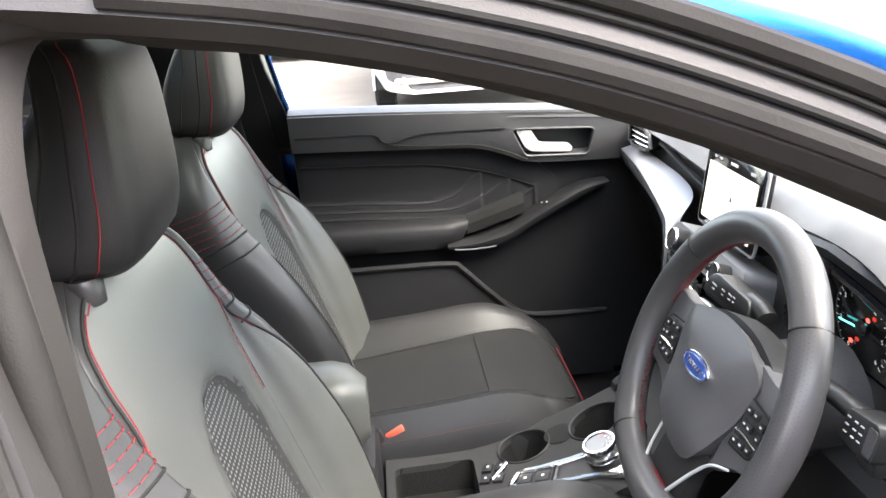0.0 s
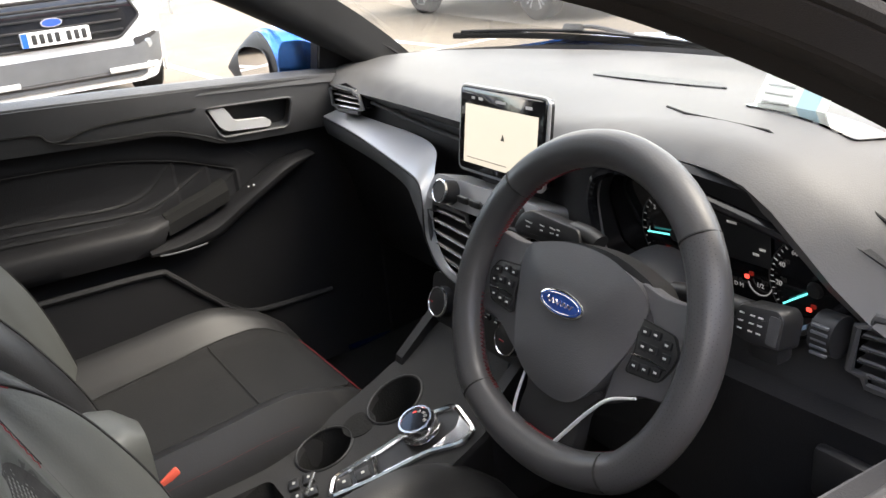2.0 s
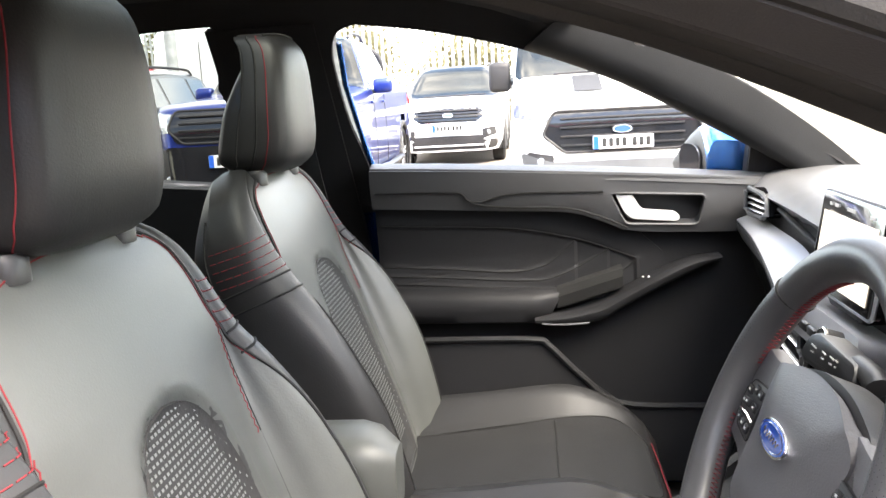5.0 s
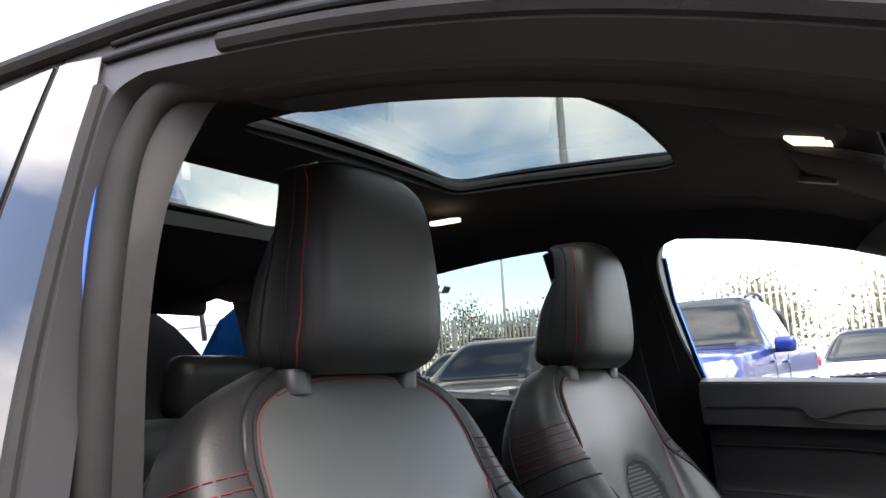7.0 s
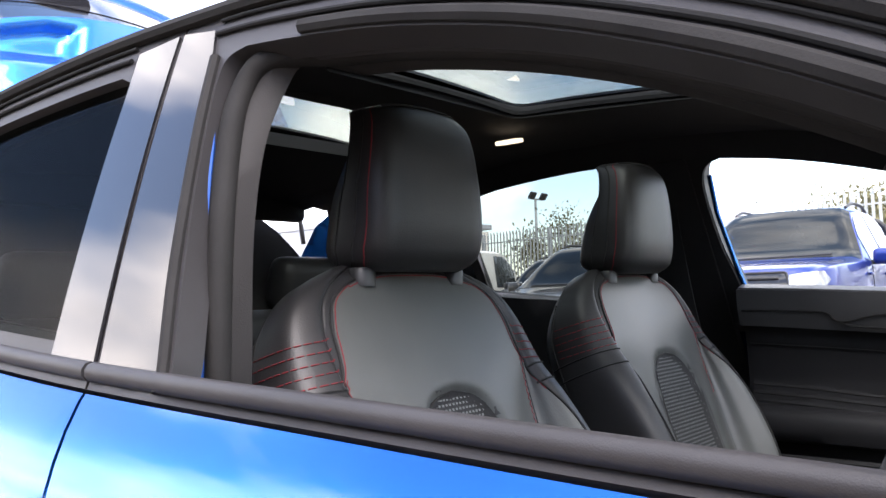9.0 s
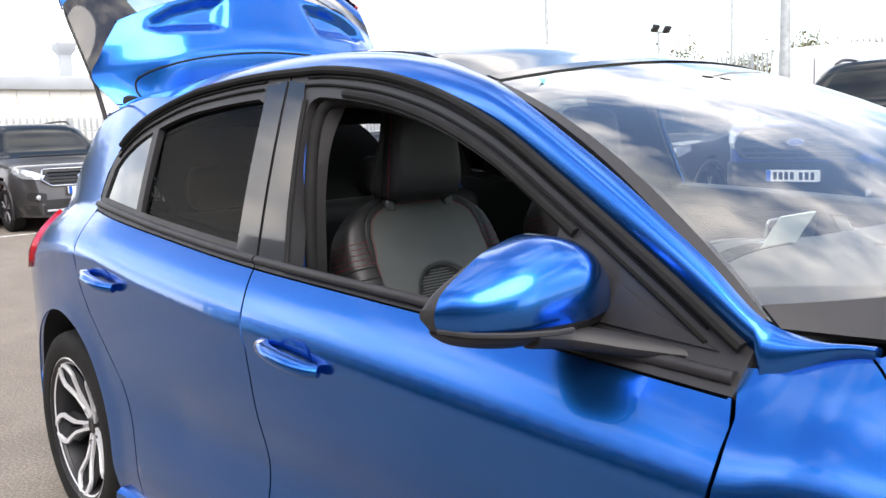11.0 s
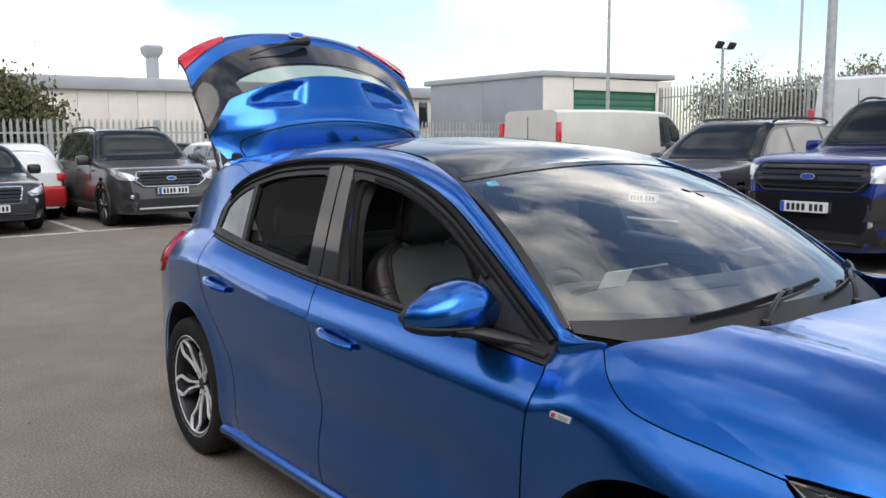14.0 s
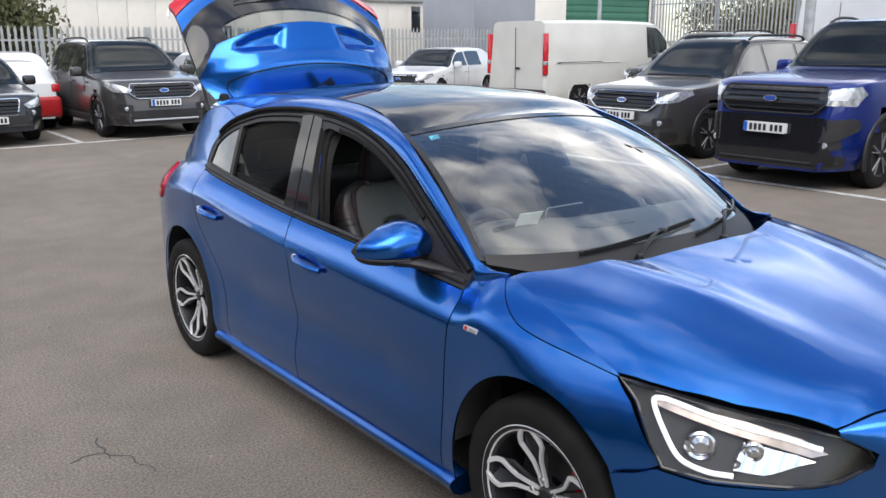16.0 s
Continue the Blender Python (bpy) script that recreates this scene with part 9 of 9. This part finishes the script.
single("loose_grit", merge(*bits), shader("pale_grit", (0.30, 0.27, 0.23), 0.9, mottle=0.5, mottle_scale=3), "small pale stones scattered over the tarmac", "grit", kind="stuff")

# palisade fence
m_fence = shader("galvanised_steel", (0.42, 0.43, 0.42), 0.55, 0.35, mottle=0.2, mottle_scale=8)


def fence(x0, y0, x1, y1, h=2.0):
    d = Vector((x1 - x0, y1 - y0, 0))
    f = thing("palisade_fence", "grey galvanised palisade fence with pointed pales", "fence", pose(x0, y0, 0, 0, 0, math.degrees(math.atan2(d.y, d.x))), group="palisade fences")
    n = int(d.length / 0.155)
    pale = bmesh.new()
    o = [(-0.034, 0), (0.034, 0), (0.034, h - 0.10), (0.016, h - 0.02), (0.008, h), (-0.008, h), (-0.016, h - 0.02), (-0.034, h - 0.10)]
    a = [pale.verts.new((x, 0.008 * (1 if abs(x) > 0.02 else -1), z + 0.05)) for x, z in o]
    pale.faces.new(a)
    pale.normal_update()
    me = mesh("pale", skin(pale, 0.004), m_fence)
    for i in range(n):
        ob = new("pale", me)
        ob.parent = f
        ob.location = (i * 0.155, -0.03, 0)
    for z in (0.35, h - 0.30):
        part("rail", block((d.length, 0.04, 0.04), (d.length / 2, 0.0, z)), m_fence, f)
    k = int(d.length / 2.75)
    for i in range(k + 1):
        part("post", block((0.06, 0.10, h + 0.05), (i * d.length / max(1, k), 0.06, h / 2), 0.004), m_fence, f)
    return f


fence(8.0, -20.3, -19.8, -21.2)
fence(-21.9, -16.4, -17.2, 5.0, 3.1)


def cladding_mat(name, col):
    return shader(name, col, 0.6, mottle=0.08, mottle_scale=0.8, grain=0.1, grain_scale=30)


m_white = cladding_mat("white_cladding", (0.74, 0.69, 0.61))
m_grey = cladding_mat("grey_cladding", (0.30, 0.31, 0.33))
m_roofm = cladding_mat("pale_roof_edge", (0.40, 0.41, 0.42))
m_green = cladding_mat("green_door_paint", (0.05, 0.17, 0.11))


def sheet_wall(parent, x0, y0, x1, y1, h, mat, pitch=0.9):
    """A wall of upright cladding panels with shallow joints."""
    d = Vector((x1 - x0, y1 - y0, 0))
    n = max(1, int(d.length / pitch))
    ang = math.degrees(math.atan2(d.y, d.x))
    w = d.length / n
    me = mesh("cladding_panel", block((w - 0.012, 0.06, h), (0, 0, h / 2), 0.008), mat)
    for i in range(n):
        ob = new("cladding_panel", me)
        ob.parent = parent
        ob.matrix_basis = pose(x0 + d.x * (i + 0.5) / n, y0 + d.y * (i + 0.5) / n, 0, 0, 0, ang)


wh = thing("warehouse", "long low white-clad warehouse with a pale roof edge", "warehouse")
sheet_wall(wh, 10, -31, -32, -31, 3.5, m_white, 1.1)
part("core", block((41.8, 10, 3.6), (-11, -36.1, 1.8)), m_white, wh)
part("roof_edge", block((42.6, 0.5, 0.45), (-11, -31.05, 3.62), 0.03), m_roofm, wh)
part("roof", block((42.6, 11, 0.25), (-11, -36.5, 3.72), 0.03, (0.6, 0, 0)), m_roofm, wh)
part("roof_vent", block((0.42, 0.42, 1.25), (-10.15, -33, 4.35), 0.04), m_roofm, wh, "square roof vent")
part("vent_cowl", loft([[Vector((-10.15 + a * s, -33 + b * s, z)) for a, b in ((-1, -1), (1, -1), (1, 1), (-1, 1))] for s, z in ((0.21, 4.85), (0.34, 5.05), (0.36, 5.28), (0.30, 5.36))]), m_roofm, wh)
part("window", block((1.6, 0.08, 0.7), (-12.2, -30.96, 1.9), 0.01), M_DARKGLASS, wh)
part("window", block((0.5, 0.08, 1.2), (-22.5, -30.96, 2.6), 0.01), M_DARKGLASS, wh)
sh = thing("storage_building", "grey and white clad storage building with a green shutter", "building")
sheet_wall(sh, -20.0, -20.2, -20.0, -27.0, 3.72, m_grey, 3.3)
sheet_wall(sh, -20.0, -20.2, -21.6, -20.2, 3.72, m_white, 1.6)
sheet_wall(sh, -26.5, -20.2, -27.5, -20.2, 3.72, m_white, 1.0)
part("lintel", block((5.0, 0.06, 0.46), (-24.05, -20.2, 3.49)), m_white, sh)
part("shutter", block((4.9, 0.05, 3.26), (-24.05, -20.3, 1.63)), m_green, sh, "green roller shutter")
for i in range(13):
    part("shutter_slat", block((4.85, 0.03, 0.20), (-24.05, -20.27, 0.15 + i * 0.24), 0.01), m_green, sh)
part("core", block((7.4, 6.6, 3.6), (-23.8, -23.7, 1.8)), m_grey, sh)
part("roof", block((7.75, 7.3, 0.22), (-23.78, -23.75, 3.86), 0.04, (0, 0.8, 0)), m_roofm, sh)


# lamp posts
def lamp_post(x, y, h, r, heads):
    lp = thing("lamp_post", "tall grey steel lamp post with floodlights", "lamp post", pose(x, y, 0), group="lamp posts")
    part("pole", tube([(0, 0, 0), (0, 0, h)], lambda t: r * (1 - 0.4 * t), 12), m_fence, lp)
    part("base_plate", block((r * 5, r * 5, 0.04), (0, 0, 0.02)), m_fence, lp)
    part("cross_arm", block((1.1, 0.06, 0.06), (0, 0, h)), m_fence, lp)
    for i in range(heads):
        k = (i - (heads - 1) / 2) * 0.85
        part("floodlight", block((0.38, 0.14, 0.30), (k, 0.14, h + 0.12), 0.03, (-35, 0, 0)), M_TRIM, lp)
    return lp


lamp_post(-19.9, -17.0, 7.6, 0.08, 1)
lamp_post(-13.2, -5.77, 6.95, 0.11, 2)
lamp_post(-29.2, -18.9, 5.1, 0.09, 2)
lamp_post(-38.6, -20.8, 10.5, 0.09, 1)

# trees and bushes behind the fences
m_leaf2 = shader("grey_green_leaves", (0.115, 0.118, 0.052), 0.7, mottle=0.45, mottle_scale=2.5)
m_leaf3 = shader("dry_olive_leaves", (0.15, 0.135, 0.065), 0.75, mottle=0.5, mottle_scale=2.0)
m_bark = shader("bark", (0.09, 0.07, 0.05), 0.9, grain=0.6, grain_scale=30, mottle=0.3, mottle_scale=6)


def tree(x, y, h, w, mat, seed, low=0.25, n=1500, leaf=0.13):
    random.seed(seed)
    t = thing("tree", "leafy green tree behind the fence", "tree", pose(x, y, 0), group="trees behind the fence")
    limbs = [tube([(0, 0, 0), (0.03 * h, 0, h * 0.35), (0, 0.02 * h, h * 0.85)], lambda s: 0.035 * h * (1 - 0.8 * s), 8)]
    tips = []
    for i in range(14):
        a = random.uniform(0, 6.28)
        z0 = h * random.uniform(low * 0.7, 0.75)
        rr = w * random.uniform(0.35, 0.95) * (1 - 0.5 * (z0 / h) ** 2)
        e = Vector((rr * math.cos(a), rr * math.sin(a), min(h * 0.97, z0 + h * random.uniform(0.05, 0.25))))
        limbs.append(tube([(0, 0, z0), e * 0.5 + Vector((0, 0, z0 * 0.5)), e], lambda s: 0.012 * h * (1 - 0.8 * s), 6))
        tips.append(e)
    tips.append(Vector((0, 0, h * 0.92)))
    part("trunk", merge(*limbs), m_bark, t)
    verts, faces = [], []
    for i in range(n):
        c = random.choice(tips)
        s = w * 0.42
        p = c + Vector((random.gauss(0, s * 0.55), random.gauss(0, s * 0.55), random.gauss(0, h * 0.10)))
        if p.z < h * low * 0.6:
            continue
        q = Euler((random.uniform(0, 6.28), random.uniform(0, 6.28), random.uniform(0, 6.28))).to_matrix()
        k = leaf * random.uniform(0.6, 1.4)
        b = len(verts)
        for dx, dy, dz in ((-0.5, 0, 0), (0, -0.28, 0.1), (0.6, 0, 0), (0, 0.28, 0.1)):
            verts.append(p + q @ Vector((dx * k, dy * k, dz * k)))
        faces.append((b, b + 1, b + 2, b + 3))
    me = bpy.data.meshes.new("crown")
    me.from_pydata([tuple(p) for p in verts], [], faces)
    me.materials.append(mat)
    ob = new("crown", me)
    ob.parent = t
    return t


tree(-0.6, -23.6, 4.6, 2.4, m_leaf2, 1, 0.1, 14000, 0.17)
tree(2.9, -24.2, 4.9, 2.5, m_leaf2, 2, 0.1, 9000, 0.2)
tree(-2.9, -23.4, 2.9, 1.5, m_leaf2, 8, 0.1, 6000, 0.15)
for i, (x, y, h, w) in enumerate(((-24.2, -14.6, 3.5, 1.5), (-23.9, -12.2, 3.0, 1.4), (-23.3, -9.9, 3.3, 1.5), (-22.8, -7.4, 2.9, 1.5), (-22.4, -4.6, 3.2, 1.6), (-21.8, -1.4, 3.0, 1.6), (-21.2, 2.2, 3.4, 1.8))):
    tree(x, y, h, w, m_leaf3, 20 + i, 0.05, 8000, 0.11)

# the glazed showroom that faces the car across the lane
show = thing("showroom", "long glazed showroom with a red fascia across the lane", "building")
part("core", block((7.6, 43.6, 6.5), (16.2, 2, 3.25)), m_grey, show)
m_fascia = shader("red_fascia", (0.42, 0.02, 0.10), 0.4, mottle=0.06, mottle_scale=1.5)
part("fascia", block((0.4, 44, 1.9), (12.1, 2, 5.65), 0.03), m_roofm, show)
part("fascia_band", block((0.06, 43, 0.34), (11.86, 2, 4.95), 0.01), m_fascia, show, "red band along the fascia")
part("plinth", block((0.3, 44, 0.35), (12.2, 2, 0.175), 0.02), m_grey, show)
pane_me = mesh("glass_pane", block((0.04, 2.10, 4.35), (0, 0, 0), 0.004), M_DARKGLASS)
post_me = mesh("mullion", block((0.14, 0.07, 4.40), (0, 0, 0), 0.01), M_TRIM)
for i in range(20):
    o = new("glass_pane", pane_me)
    o.parent = show
    o.location = (12.25, -18.7 + i * 2.18, 2.53)
    o = new("mullion", post_me)
    o.parent = show
    o.location = (12.2, -19.79 + i * 2.18, 2.53)

# the tarmac lies three centimetres under the hatchback's datum
for o in list(scene.objects):
    if o.parent is None and o not in car_objects:
        o.location.z -= 0.03
